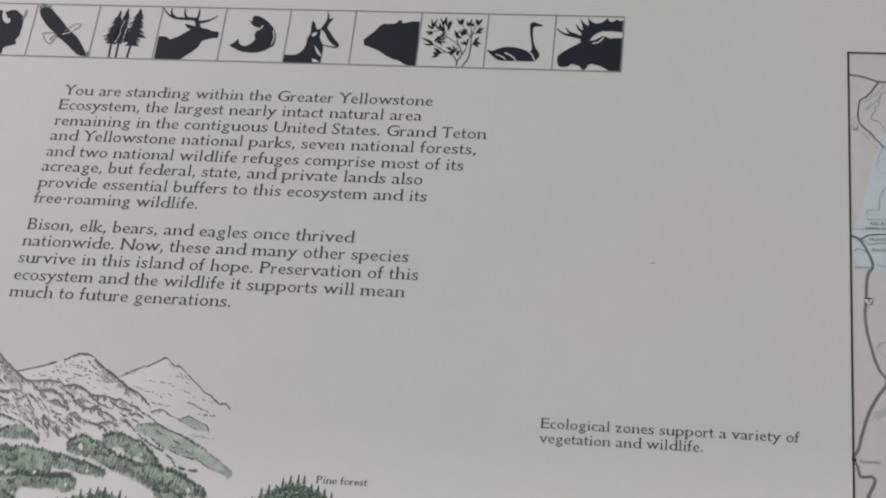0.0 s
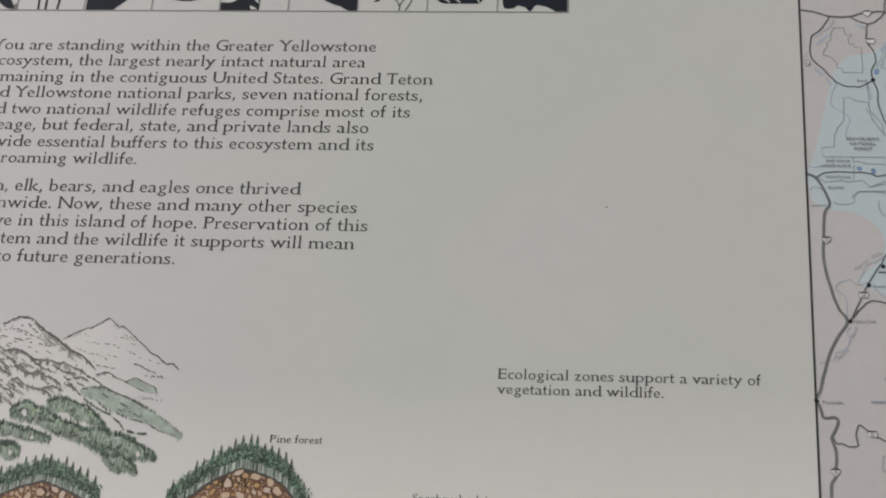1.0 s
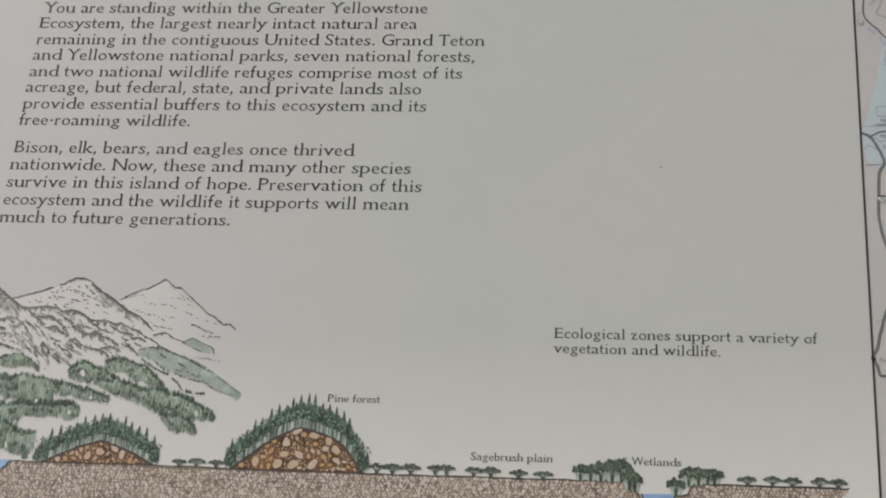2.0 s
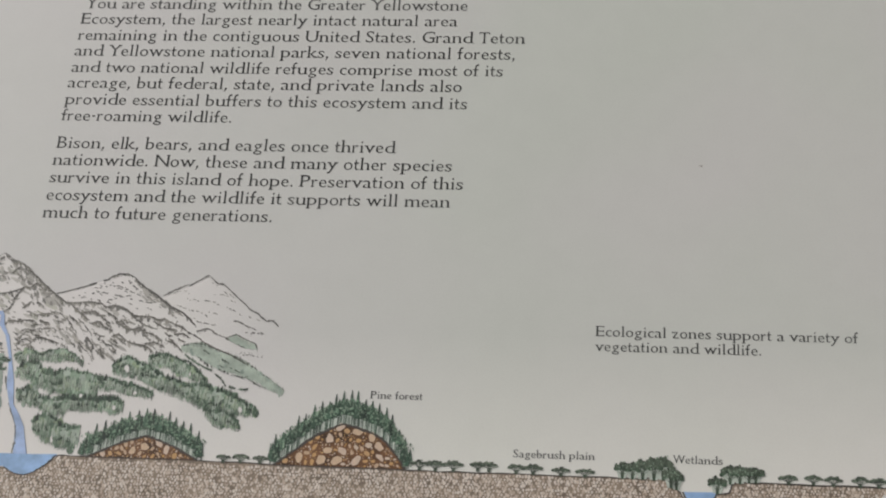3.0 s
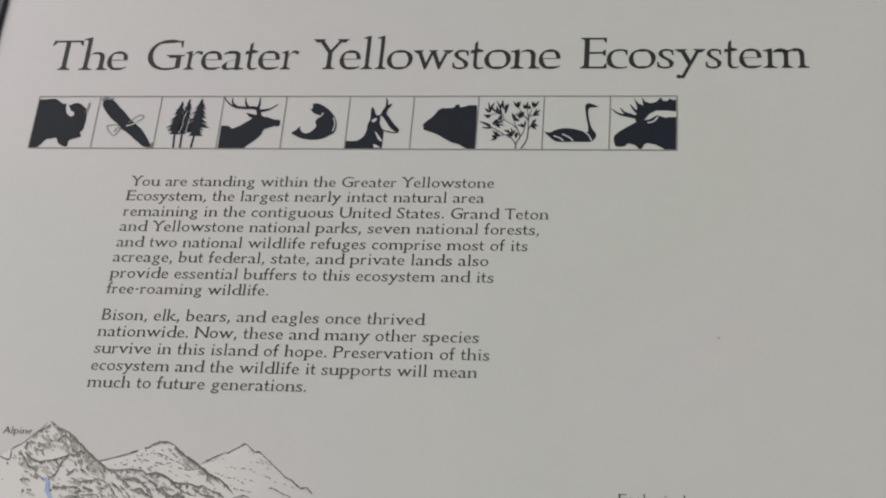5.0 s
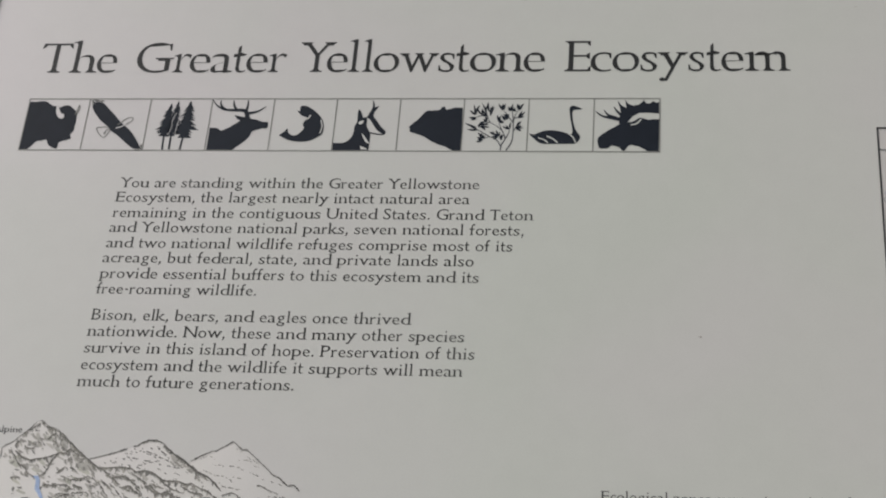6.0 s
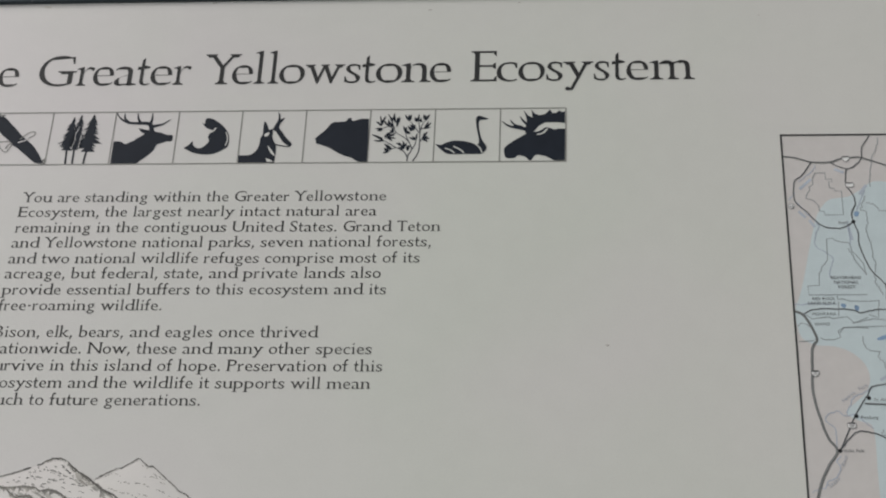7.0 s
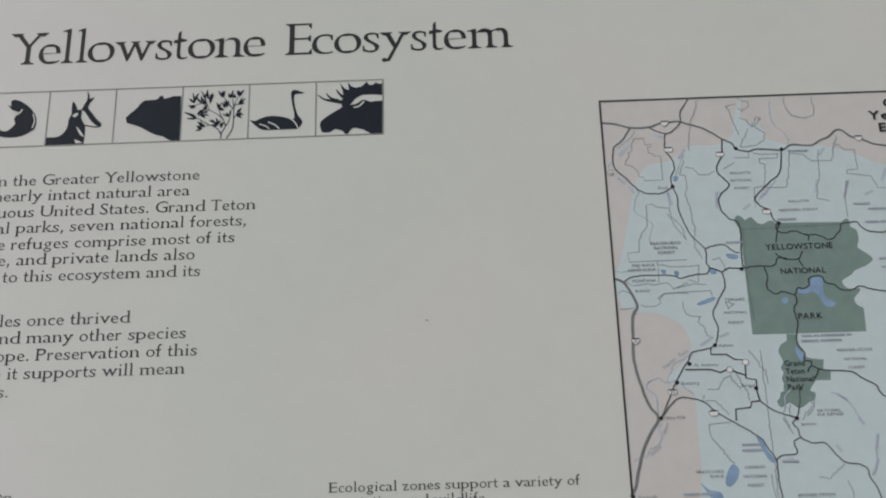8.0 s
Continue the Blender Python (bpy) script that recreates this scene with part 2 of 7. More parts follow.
def frame_lines(x0, y0, x1, y1, w):
    h = w / 2
    return [[(x0 - h, y0 - h), (x1 + h, y0 - h), (x1 + h, y0 + h), (x0 - h, y0 + h)],
            [(x0 - h, y1 - h), (x1 + h, y1 - h), (x1 + h, y1 + h), (x0 - h, y1 + h)],
            [(x0 - h, y0 + h), (x0 + h, y0 + h), (x0 + h, y1 - h), (x0 - h, y1 - h)],
            [(x1 - h, y0 + h), (x1 + h, y0 + h), (x1 + h, y1 - h), (x1 - h, y1 - h)]]


def inside(p, poly):
    x, y = p
    hit = False
    for (x1, y1), (x2, y2) in zip(poly, poly[1:] + poly[:1]):
        if (y1 > y) != (y2 > y) and x < (x2 - x1) * (y - y1) / (y2 - y1) + x1:
            hit = not hit
    return hit


def scatter(poly, count):
    xs, ys = [p[0] for p in poly], [p[1] for p in poly]
    out = []
    for _ in range(count * 30):
        p = (rnd.uniform(min(xs), max(xs)), rnd.uniform(min(ys), max(ys)))
        if inside(p, poly):
            out.append(p)
            if len(out) == count:
                break
    return out


def along(pts, x):
    """Height of a line at x."""
    for (x1, y1), (x2, y2) in zip(pts, pts[1:]):
        if x1 <= x <= x2:
            return y1 + (y2 - y1) * (x - x1) / max(x2 - x1, 1e-6)
    return pts[0][1] if x < pts[0][0] else pts[-1][1]


# ---------------------------------------------------------------- lettering
# Letter widths of an old-style book face, in thousandths of the size.
LOWER = dict(zip("abcdefghijklmnopqrstuvwxyz", (500, 553, 444, 611, 479, 333, 556, 582, 291, 234, 556, 291, 883, 582, 546, 601, 560, 395, 424, 326, 603, 565, 834, 516, 556, 500)))
UPPER = dict(zip("ABCDEFGHIJKLMNOPQRSTUVWXYZ", (778, 611, 709, 774, 611, 556, 763, 832, 337, 333, 726, 611, 946, 831, 786, 604, 786, 668, 525, 613, 778, 722, 1000, 667, 667, 667)))
ADVANCE = {**LOWER, **UPPER, " ": 290, ",": 250, ".": 250, "-": 333}
ROOM = {**dict.fromkeys("ceos", 0.06), "a": 0.03, **dict.fromkeys("dgbpq", 0.08), "t": 0.0, "f": 0.02, **dict.fromkeys("vwyxkz", 0.07), "r": 0.09, "u": 0.11, **dict.fromkeys("nhm", 0.125), **dict.fromkeys("TYVWA", 0.03), "G": 0.07, **dict.fromkeys("SCEBPNUD", 0.08)}
GLYPHS = {}


def glyph(ch, weight=0.0, fine=4):
    """A letter of the built-in font as flat triangles."""
    key = (ch, weight, fine)
    if key not in GLYPHS:
        data = bpy.data.curves.new("letter", "FONT")
        data.body, data.size, data.resolution_u, data.offset = ch, 1.0, fine, weight
        ob = bpy.data.objects.new("letter", data)
        me = bpy.data.meshes.new_from_object(ob)
        low, high = min(v.co.y for v in me.vertices), max(v.co.y for v in me.vertices)
        grow = (high - low - 2 * weight) / (high - low)
        verts = [(v.co.x, low + weight + (v.co.y - low) * grow) for v in me.vertices]
        tris = [tuple(p.vertices) for p in me.polygons]
        bpy.data.objects.remove(ob)
        bpy.data.curves.remove(data)
        bpy.data.meshes.remove(me)
        GLYPHS[key] = verts, tris
    return GLYPHS[key]


NIB = radians(17)


def pen_inset(normal, thin, bold):
    """How far an edge of a letter moves inwards, as a broad pen held at a slant would draw it."""
    return thin * abs(normal.dot(Vector((-math.sin(NIB), math.cos(NIB))))) ** 1.3 - bold


def penned(ch, fine, thin, bold):
    """A letter of the built-in font redrawn with broad uprights and thin arches, and the flat ends of its stems."""
    verts, tris = glyph(ch, 0.0, fine)
    if ch == "t":
        verts = [(x, min(y, 0.449)) for x, y in verts]
    elif ch == "G":
        verts = [(x, y + 0.026 * min(1.0, (x - 0.36) / 0.14)) if x > 0.36 and 0.53 < y < 0.603 else (x, y) for x, y in verts]
    sides = {}
    for tri in tris:
        for k in range(3):
            a, b, c = tri[k], tri[(k + 1) % 3], tri[(k + 2) % 3]
            sides.setdefault(frozenset((a, b)), []).append((a, b, c))
    shift, ends, arms = {}, [], []
    for owners in sides.values():
        if len(owners) > 1:
            continue
        a, b, c = owners[0]
        p, q, r = Vector(verts[a]), Vector(verts[b]), Vector(verts[c])
        d = q - p
        if d.length < 1e-6:
            continue
        n = Vector((d.y, -d.x)).normalized()
        if n.dot(r - p) > 0:
            n = -n
        for k in (a, b):
            shift.setdefault(k, []).append((n, pen_inset(n, thin, bold)))
        x1, x2 = min(p.x, q.x), max(p.x, q.x)
        if abs(d.y) < 0.004 and 0.030 < x2 - x1 < 0.135:
            ends.append((x1, x2, p.y, r.y > p.y))
        elif ch in "EFTLZz" and abs(d.x) < 0.004 and 0.030 < abs(d.y) < 0.110:
            arms.append((p.x, min(p.y, q.y), max(p.y, q.y), r.x < p.x))
    moved = []
    for k, p in enumerate(verts):
        pull = shift.get(k, [])
        v = Vector(p)
        if len(pull) == 2:
            (n, e), (m, f) = pull
            det = n.x * m.y - n.y * m.x
            if abs(det) > 0.3:
                v -= Vector(((e * m.y - f * n.y) / det, (f * n.x - e * m.x) / det))
            else:
                v -= (n + m).normalized() * (e + f) / 2
        moved.append((v.x, v.y))
    inset = pen_inset(Vector((0, 1)), thin, bold)
    low, high = min(p[1] for p in verts), max(p[1] for p in verts)
    grow = (high - low) / (high - low - 2 * inset)
    return [(x, (y - inset) * grow if low > -0.05 else low + (y - low - inset) * grow) for x, y in moved], tris, ends, arms


def foot(x1, x2, y, left, right, up):
    """A thin bracketed foot under a stem, or its mirror on top."""
    s = 1 if up else -1
    pts = [(x1 - left, 0.0), (x2 + right, 0.0), (x2 + right * 0.92, 0.026), (x2 + right * 0.35, 0.034), (x2 - 0.004, 0.075),
           (x1 + 0.004, 0.075), (x1 - left * 0.35, 0.034), (x1 - left * 0.92, 0.026)]
    return [(x, y + s * v) for x, v in pts]


def flag(x1, x2, y, reach):
    """The slanted flag at the top of a small letter's stem."""
    k = 0.62 if y > 0.5 else 1.0
    return [(x1 - reach, y - 0.056 * k), (x1 - reach * 0.9, y - 0.034 * k), (x2 - 0.012, y + 0.012 * k), (x2 - 0.012, y - 0.06 * k), (x1 + 0.010, y - 0.088 * k), (x1 - reach * 0.3, y - 0.054 * k)]


def beak(x, y1, y2, side, up):
    """The upright tip that ends a curved stroke."""
    a, b = (y1 - 0.035, y2 + 0.012) if not up else (y1 - 0.012, y2 + 0.035)
    return [(x - side * 0.045, y2 if not up else y1), (x + side * 0.006, b if not up else a), (x + side * 0.010, a if not up else b), (x - side * 0.016, a if not up else b)]


def serifs(ch, ends, arms, reach):
    """Small feet, flags and beaks on a letter's stems and arms, as the printed face has them."""
    out = []
    for x1, x2, y, is_foot in ends:
        if ch in "t.,-GCOQSoscaeBD" or (ch in "vwVWy" and is_foot) or (ch == "N" and is_foot and x1 > 0.5):
            continue
        if 0.02 < y < 0.40:
            continue
        if is_foot:
            last = ch in "hnm" and x1 > 0.3
            out.append(foot(x1, x2, y, reach * (0.45 if last else 0.9), reach, True))
        elif ch in "hlbkdinmru":
            out.append(flag(x1, x2, y, reach))
        elif ch != "p":
            out.append(foot(x1, x2, y, reach * 0.75, reach * 0.75, False))
    if ch in "BDEFLPR":
        for y, up in ((0.0, True), (0.682, False)):
            out.append(foot(0.075, 0.16, y, reach * 0.8, 0.0, up))
    for x, y1, y2, right in arms:
        d = -0.05 if right else 0.05
        drop, rise = (0.060 if (y1 + y2) / 2 > 0.2 else 0.0), (0.060 if (y1 + y2) / 2 < 0.5 else 0.0)
        if drop and rise:
            drop = rise = 0.03
        lean = -d * 0.35 if ch == "T" else 0.0
        y1, y2 = y1 + (0.022 if not rise else 0.0), y2 - (0.022 if not drop else 0.0)
        out.append([(x + d, y1), (x + lean, y1 - drop), (x + lean * 1.4, y1 - drop + 0.01), (x, y2 + rise), (x + d, y2)])
    if ch == "t":
        out += [[(0.083, 0.40), (0.163, 0.40), (0.166, 0.60), (0.160, 0.625), (0.096, 0.575)], [(0.0, 0.412), (0.1, 0.406), (0.1, 0.449), (0.018, 0.449)]]
    elif ch in "adu":
        x, w = {"a": (0.347, 0.085), "d": (0.448, 0.085), "u": (0.434, 0.075)}[ch]
        out.append([(x - 0.04, 0.0), (x + w * 0.9, 0.004), (x + w, 0.030), (x, 0.050), (x - 0.04, 0.05)])
    elif ch == "p":
        out.append(flag(0.057, 0.140, 0.449, reach))
    elif ch == "c":
        out.append(beak(0.393, 0.345, 0.427, 1, False))
    elif ch == "s":
        out += [beak(0.324, 0.345, 0.421, 1, False), beak(0.041, 0.032, 0.118, -1, True)]
    elif ch == "S":
        out += [beak(0.399, 0.545, 0.655, 1, False), beak(0.044, 0.040, 0.165, -1, True)]
    elif ch == "G":
        out += [beak(0.659, 0.540, 0.655, 1, False), [(0.40, 0.305), (0.40, 0.336), (0.73, 0.336), (0.73, 0.305)]]
    elif ch == "r":
        out.append([(0.300, 0.452), (0.392, 0.440), (0.405, 0.425), (0.372, 0.352), (0.330, 0.395)])
    elif ch == "y":
        out.append([(0.025 + 0.052 * math.cos(a), -0.196 + 0.046 * math.sin(a)) for a in [2 * math.pi * k / 12 for k in range(12)]])
    return out


LETTERS = {}
COMMA = ([(0.062, 0.005), (0.085, 0.095), (0.150, 0.105), (0.180, 0.060), (0.165, 0.000), (0.070, -0.165), (0.035, -0.150), (0.095, -0.020)], None)


def letter(ch, fine, thin, bold, reach):
    """A letter with its serifs in units of the size, and its left and right ends."""
    key = (ch, fine, thin, bold, reach)
    if key not in LETTERS:
        if ch == ",":
            shapes, lo, hi = [(COMMA[0], fill(COMMA[0]))], 0.046, 0.176
        else:
            verts, tris, ends, arms = penned(ch, fine, thin, bold)
            lo, hi = min(v[0] for v in verts), max(v[0] for v in verts)
            shapes = [(verts, tris)] + [(pts, fill(pts)) for pts in serifs(ch, ends, arms, reach)]
        LETTERS[key] = shapes, lo, hi
    return LETTERS[key]


def rise(ch, v, tall):
    """Heights of the built-in font turned into those of the printed face."""
    if ch in UPPER:
        return v * 1.02
    if ch == "t":
        return v * 0.95 if v < 0.45 else 0.4275 + (v - 0.45) * 1.18
    return v * 0.95 if v < 0.5 else 0.475 + (v - 0.5) * tall


def words_width(text):
    return sum(ADVANCE.get(c, 500) for c in text) / 1000


def book_text(text, x0, x1, y, fine=3, thin=0.019, bold=0.002, reach=0.066):
    """A line of old-style serif lettering from x0 to x1, its foot at y: broad uprights and thin arches."""
    unit = (x1 - x0) / (words_width(text) - 0.07)
    shapes, pen = [], x0 - 0.035 * unit
    for ch in text:
        adv = ADVANCE.get(ch, 500) / 1000 * unit
        if ch != " ":
            pieces, lo, hi = letter(ch, fine, thin, bold, reach)
            wide = (hi - lo) * unit if ch in ".,ilj" else max(adv - (ROOM.get(ch, 0.145) + 0.03) * unit, 0.1)
            k = wide / (hi - lo)
            at = pen + (adv - wide) / 2
            for verts, tris in pieces:
                shapes.append(([(at + (vx - lo) * k, y + rise(ch, vy, 1.38) * unit) for vx, vy in verts], tris))
        pen += adv
    return shapes


def display_text(spans, y, size, fine=6, thin=0.027, bold=0.0, reach=0.080):
    """Large lettering, each letter between its own two ends."""
    shapes = []
    for ch, xa, xb in spans:
        pieces, _, _ = letter(ch, fine, thin, bold, reach)
        lo, hi = min(v[0] for verts, _ in pieces for v in verts), max(v[0] for verts, _ in pieces for v in verts)
        k = (xb - xa) / (hi - lo)
        for verts, tris in pieces:
            shapes.append(([(xa + (vx - lo) * k, y + rise(ch, vy, 1.56) * size) for vx, vy in verts], tris))
    return shapes


def plain_text(text, x, y, size, weight=0.0, stretch=1.0, centre=False, fine=3, width=None):
    """A line of sans lettering, its foot at y."""
    shapes, pen = [], 0.0
    for ch in text:
        if ch == " ":
            pen += 0.30 * size * stretch
            continue
        verts, tris = glyph(ch, weight, fine)
        hi = max(v[0] for v in verts)
        shapes.append(([(pen + vx * size * stretch, y + vy * size) for vx, vy in verts], tris))
        pen += (hi + 0.06) * size * stretch
    fit = width / pen if width else 1.0
    x -= pen * fit / 2 if centre else 0
    return [([(px * fit + x, py) for px, py in pts], tris) for pts, tris in shapes]


def bars(x, y, words, size):
    """Lettering too small to read: plain bars, a word each."""
    out, pen = [], x
    for w in words:
        out.append([(pen, y), (pen + w, y), (pen + w, y + size), (pen, y + size)])
        pen += w + size * 0.7
    return out


# ---------------------------------------------------------------- ground
ground = link_mesh("ground", [(-400, -400, 0), (400, -400, 0), (400, 400, 0), (-400, 400, 0)], [(0, 1, 2, 3)], ASPHALT)
tagged(ground, "dark grey asphalt ground with fine pale grit", "ground", kind="structure")


# ---------------------------------------------------------------- the sign
def box_bm(x0, x1, y0, y1, z0, z1, bevel=0.0):
    bm = bmesh.new()
    bmesh.ops.create_cube(bm, size=1.0)
    for v in bm.verts:
        v.co = Vector(((x0 + x1) / 2 + v.co.x * (x1 - x0), (y0 + y1) / 2 + v.co.y * (y1 - y0), (z0 + z1) / 2 + v.co.z * (z1 - z0)))
    if bevel:
        bmesh.ops.bevel(bm, geom=bm.edges[:], offset=bevel, segments=2, affect="EDGES", profile=0.5)
    return bm


sign = new("exhibit_sign")
tagged(sign, "sloping outdoor information panel, off-white print in a dark metal frame", "sign")

L, R, B, T = LEFT / 1000, RIGHT / 1000, FOOT / 1000, HEAD / 1000
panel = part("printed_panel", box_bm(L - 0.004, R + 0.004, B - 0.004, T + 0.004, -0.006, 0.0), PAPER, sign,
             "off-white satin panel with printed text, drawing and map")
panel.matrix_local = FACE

RAIL, RISE, DEPTH = 0.022, 0.0035, 0.024
for name, box in (("frame_rail", (L - RAIL, R + RAIL, T + 0.0002, T + RAIL)), ("frame_rail", (L - RAIL, R + RAIL, B - RAIL, B - 0.0002)),
                  ("frame_rail", (L - RAIL, L - 0.0002, B, T)), ("frame_rail", (R + 0.0002, R + RAIL, B, T))):
    rail = part(name, box_bm(*box, -DEPTH, RISE, 0.0014), FRAME, sign, "dark blue-grey metal rail with pale scuffs")
    rail.matrix_local = FACE
back = part("back_tray", box_bm(L - 0.004, R + 0.004, B - 0.004, T + 0.004, -0.020, -0.0065), FRAME, sign)
back.matrix_local = FACE
for x in (-0.26, 0.26):
    y = 0.21
    z = LIP + y * math.tan(radians(SLOPE)) - 0.034
    bm = box_bm(x - 0.038, x + 0.038, y - 0.038, y + 0.038, 0.012, z, 0.006)
    part("post", bm, FRAME, sign, "square dark metal post")
    part("base_plate", box_bm(x - 0.09, x + 0.09, y - 0.09, y + 0.09, 0.0, 0.012, 0.003), FRAME, sign)

# ---------------------------------------------------------------- heading and picture strip
HEADING = {
    "The": [0.6, 22.4, 21.9, 41.9, 41.2, 55.0],
    "Greater": [68.6, 94.2, 94.4, 106.4, 105.9, 119.8, 120.6, 135.7, 135.3, 144.6, 144.8, 159.2, 160.0, 171.9],
    "Yellowstone": [180.6, 204.8, 199.7, 213.6, 214.1, 222.1, 223.6, 231.2, 231.2, 248.3, 248.4, 274.7, 274.8, 285.2, 286.1, 295.2, 295.5, 312.8, 312.3, 331.9, 331.0, 345.0],
    "Ecosystem": [357.8, 374.9, 374.8, 388.3, 389.0, 406.3, 407.2, 417.8, 418.2, 437.9, 438.0, 448.0, 449.6, 458.7, 459.1, 473.2, 474.0, 503.0]}
for word, ends in HEADING.items():
    art("heading_word", display_text(list(zip(word, ends[::2], ends[1::2])), 61.8, 35.2), TEXT, 3, "large black serif heading word")

STRIP_H, STRIP_FOOT, CELL = 40.1, -0.7, 42.0
art("strip_border", frame_lines(0, STRIP_FOOT, 420, STRIP_H, 0.6), LINE, 5, "thin grey outline of ten picture squares")
for i in range(1, 10):
    x = i * CELL
    art("strip_divider", [[(x - 0.28, STRIP_FOOT + 0.35), (x + 0.28, STRIP_FOOT + 0.35), (x + 0.28, STRIP_H - 0.35), (x - 0.28, STRIP_H - 0.35)]], LINE, 5)

S = {}
S["rounded_block"] = [[(0.5, 0.5), (0.5, 38.0)] + curve([(5.2, 37.9), (10.3, 38.4), (14.2, 36.5), (16.9, 34.7), (20.1, 34.2), (21.9, 33.3), (24.7, 34.6), (28.6, 34.6), (32.3, 31.9), (34.5, 28.2), (35.2, 22.7), (34.8, 18.6), (34.7, 15.0), (32.9, 11.9), (34.2, 9.2), (31.4, 7.8), (28.5, 6.9), (26.4, 5.6), (26.0, 1.5), (23.3, 1.5), (19.8, 3.8), (17.5, 7.8), (14.4, 7.4), (10.7, 6.5), (8.3, 3.3), (5.7, 0.6)], 3)]
S["slanting_shape"] = [blob([(44.3, 34.6), (46.1, 37.4), (49.6, 37.3), (52.1, 36.4), (56.5, 31.8), (61.1, 27.2), (65.0, 22.7), (69.6, 18.6), (74.1, 14.6), (78.1, 9.2), (81.2, 4.3), (82.0, 1.6), (79.8, 1.2), (77.1, 1.6), (73.6, 4.3), (69.0, 8.3), (63.7, 12.8), (60.2, 15.0), (57.2, 18.6), (52.2, 22.7), (48.3, 27.3), (45.7, 30.9)])]
for tip, to in zip([(45.4, 36.9), (46.8, 37.8), (48.4, 37.8), (50.0, 37.3), (80.4, 2.0), (81.5, 2.5), (82.1, 3.4), (79.5, 0.7)], [(43.1, 38.7), (44.9, 39.7), (47.3, 39.7), (50.5, 39.2), (82.4, -0.6), (83.8, 0.3), (83.8, 2.5), (80.5, -0.6)]):
    S["slanting_shape"].append(ribbon([tip, to], 1.1, 0.4))
S["branched_wedge"] = [[(127.4, 0.1), (127.1, 17.2)] + curve([(129.5, 17.5), (132.2, 17.2), (135.1, 15.4), (139.4, 17.2), (143.5, 20.4), (146.6, 23.1), (144.5, 24.4), (142.2, 27.1), (145.0, 26.7), (148.9, 25.8), (151.9, 25.8), (154.8, 24.4), (158.3, 23.5), (162.3, 22.1), (165.4, 21.7), (166.0, 19.4), (165.2, 17.2), (161.4, 16.8), (157.8, 15.4), (155.7, 14.5), (154.6, 11.0), (152.0, 7.9), (148.0, 3.9), (144.0, 0.3)], 3)]
S["branched_wedge"] += [ribbon(curve(p), w, 0.5) for p, w in (
    ([(151.2, 25.3), (149.9, 29.8), (146.7, 31.2), (141.3, 31.2), (135.5, 31.7), (131.4, 33.5), (128.4, 36.2), (126.4, 39.4)], 3.2), ([(150.4, 28.5), (154.9, 29.4), (158.5, 30.7), (162.7, 33.9)], 2.4),
    ([(149.5, 29.8), (150.4, 34.4), (150.2, 39.1)], 2.2), ([(143.7, 30.7), (141.2, 34.8), (140.6, 38.9)], 2.2), ([(136.0, 31.2), (132.4, 34.9), (131.8, 39.0)], 2.2))]
S["hooked_shape"] = [blob([(174.1, 11.9), (176.9, 14.1), (179.2, 17.0), (179.9, 14.1), (182.4, 11.9), (185.4, 11.9), (188.1, 14.1), (190.0, 17.2), (189.0, 19.9), (189.8, 22.6), (191.9, 24.3), (190.6, 25.7), (187.4, 27.0), (184.8, 29.8), (183.9, 31.1), (185.9, 30.2), (185.9, 33.8), (188.0, 34.7), (191.2, 33.8), (195.3, 31.1), (199.0, 27.5), (202.2, 22.5), (203.2, 17.2), (202.5, 12.8), (200.5, 11.0), (196.3, 8.3), (191.6, 7.0), (186.0, 7.0), (180.2, 8.3), (176.2, 10.5)])]
S["forked_shape"] = [[(210.6, 0.2), (210.5, 6.0)] + curve([(215.2, 5.9), (218.5, 6.6), (221.8, 9.9), (223.2, 14.3), (223.4, 18.7), (224.8, 22.3), (224.6, 26.3), (224.9, 31.9), (226.9, 29.4), (228.6, 25.3), (230.7, 26.0), (231.3, 22.3), (231.1, 19.7), (232.6, 16.2), (234.1, 13.6), (234.4, 9.2), (234.4, 6.3), (234.1, 0.3)], 2),
                     curve([(230.8, 25.4), (232.5, 29.8), (233.8, 32.6), (233.9, 36.5), (233.4, 39.3), (235.1, 36.4), (235.4, 33.4), (238.2, 34.6), (236.7, 31.6), (235.8, 30.4), (235.0, 26.7), (237.1, 23.8), (240.6, 18.7), (244.0, 15.0), (243.9, 13.0), (241.7, 13.2), (238.1, 16.2), (235.2, 20.6), (233.0, 24.1)], 2),
                     ribbon(curve([(233.6, 14.0), (238.1, 12.9), (241.8, 12.3), (243.9, 13.2)]), 0.8)]
S["wedge_shape"] = [[(294.1, 0.3), (293.2, 33.1)] + curve([(287.9, 33.1), (282.4, 31.8), (281.6, 33.6), (279.7, 33.6), (278.0, 31.4), (274.0, 30.9), (271.0, 30.9), (268.5, 29.6), (266.2, 26.0), (263.4, 22.9), (260.7, 20.3), (259.0, 18.5), (259.8, 16.7), (260.4, 14.5), (264.2, 13.2), (268.4, 11.4), (271.9, 9.2), (275.0, 7.0), (278.8, 5.3), (282.5, 4.0), (285.6, 2.3), (289.0, 0.3)], 3)]
S["low_long_shape"] = [blob([(337.2, 13.2), (340.4, 12.7), (344.0, 14.5), (348.3, 15.8), (353.0, 15.8), (357.8, 14.9), (361.5, 13.6), (364.4, 13.2), (364.6, 17.1), (363.3, 23.7), (362.4, 30.3), (362.6, 33.4), (364.4, 34.7), (367.0, 33.9), (370.7, 32.1), (367.1, 31.6), (364.9, 31.2), (364.3, 28.1), (365.2, 21.5), (366.8, 16.2), (369.5, 11.9), (369.5, 9.3), (367.1, 6.2), (364.2, 5.8), (355.2, 5.8), (346.2, 5.8), (342.1, 7.9)])]
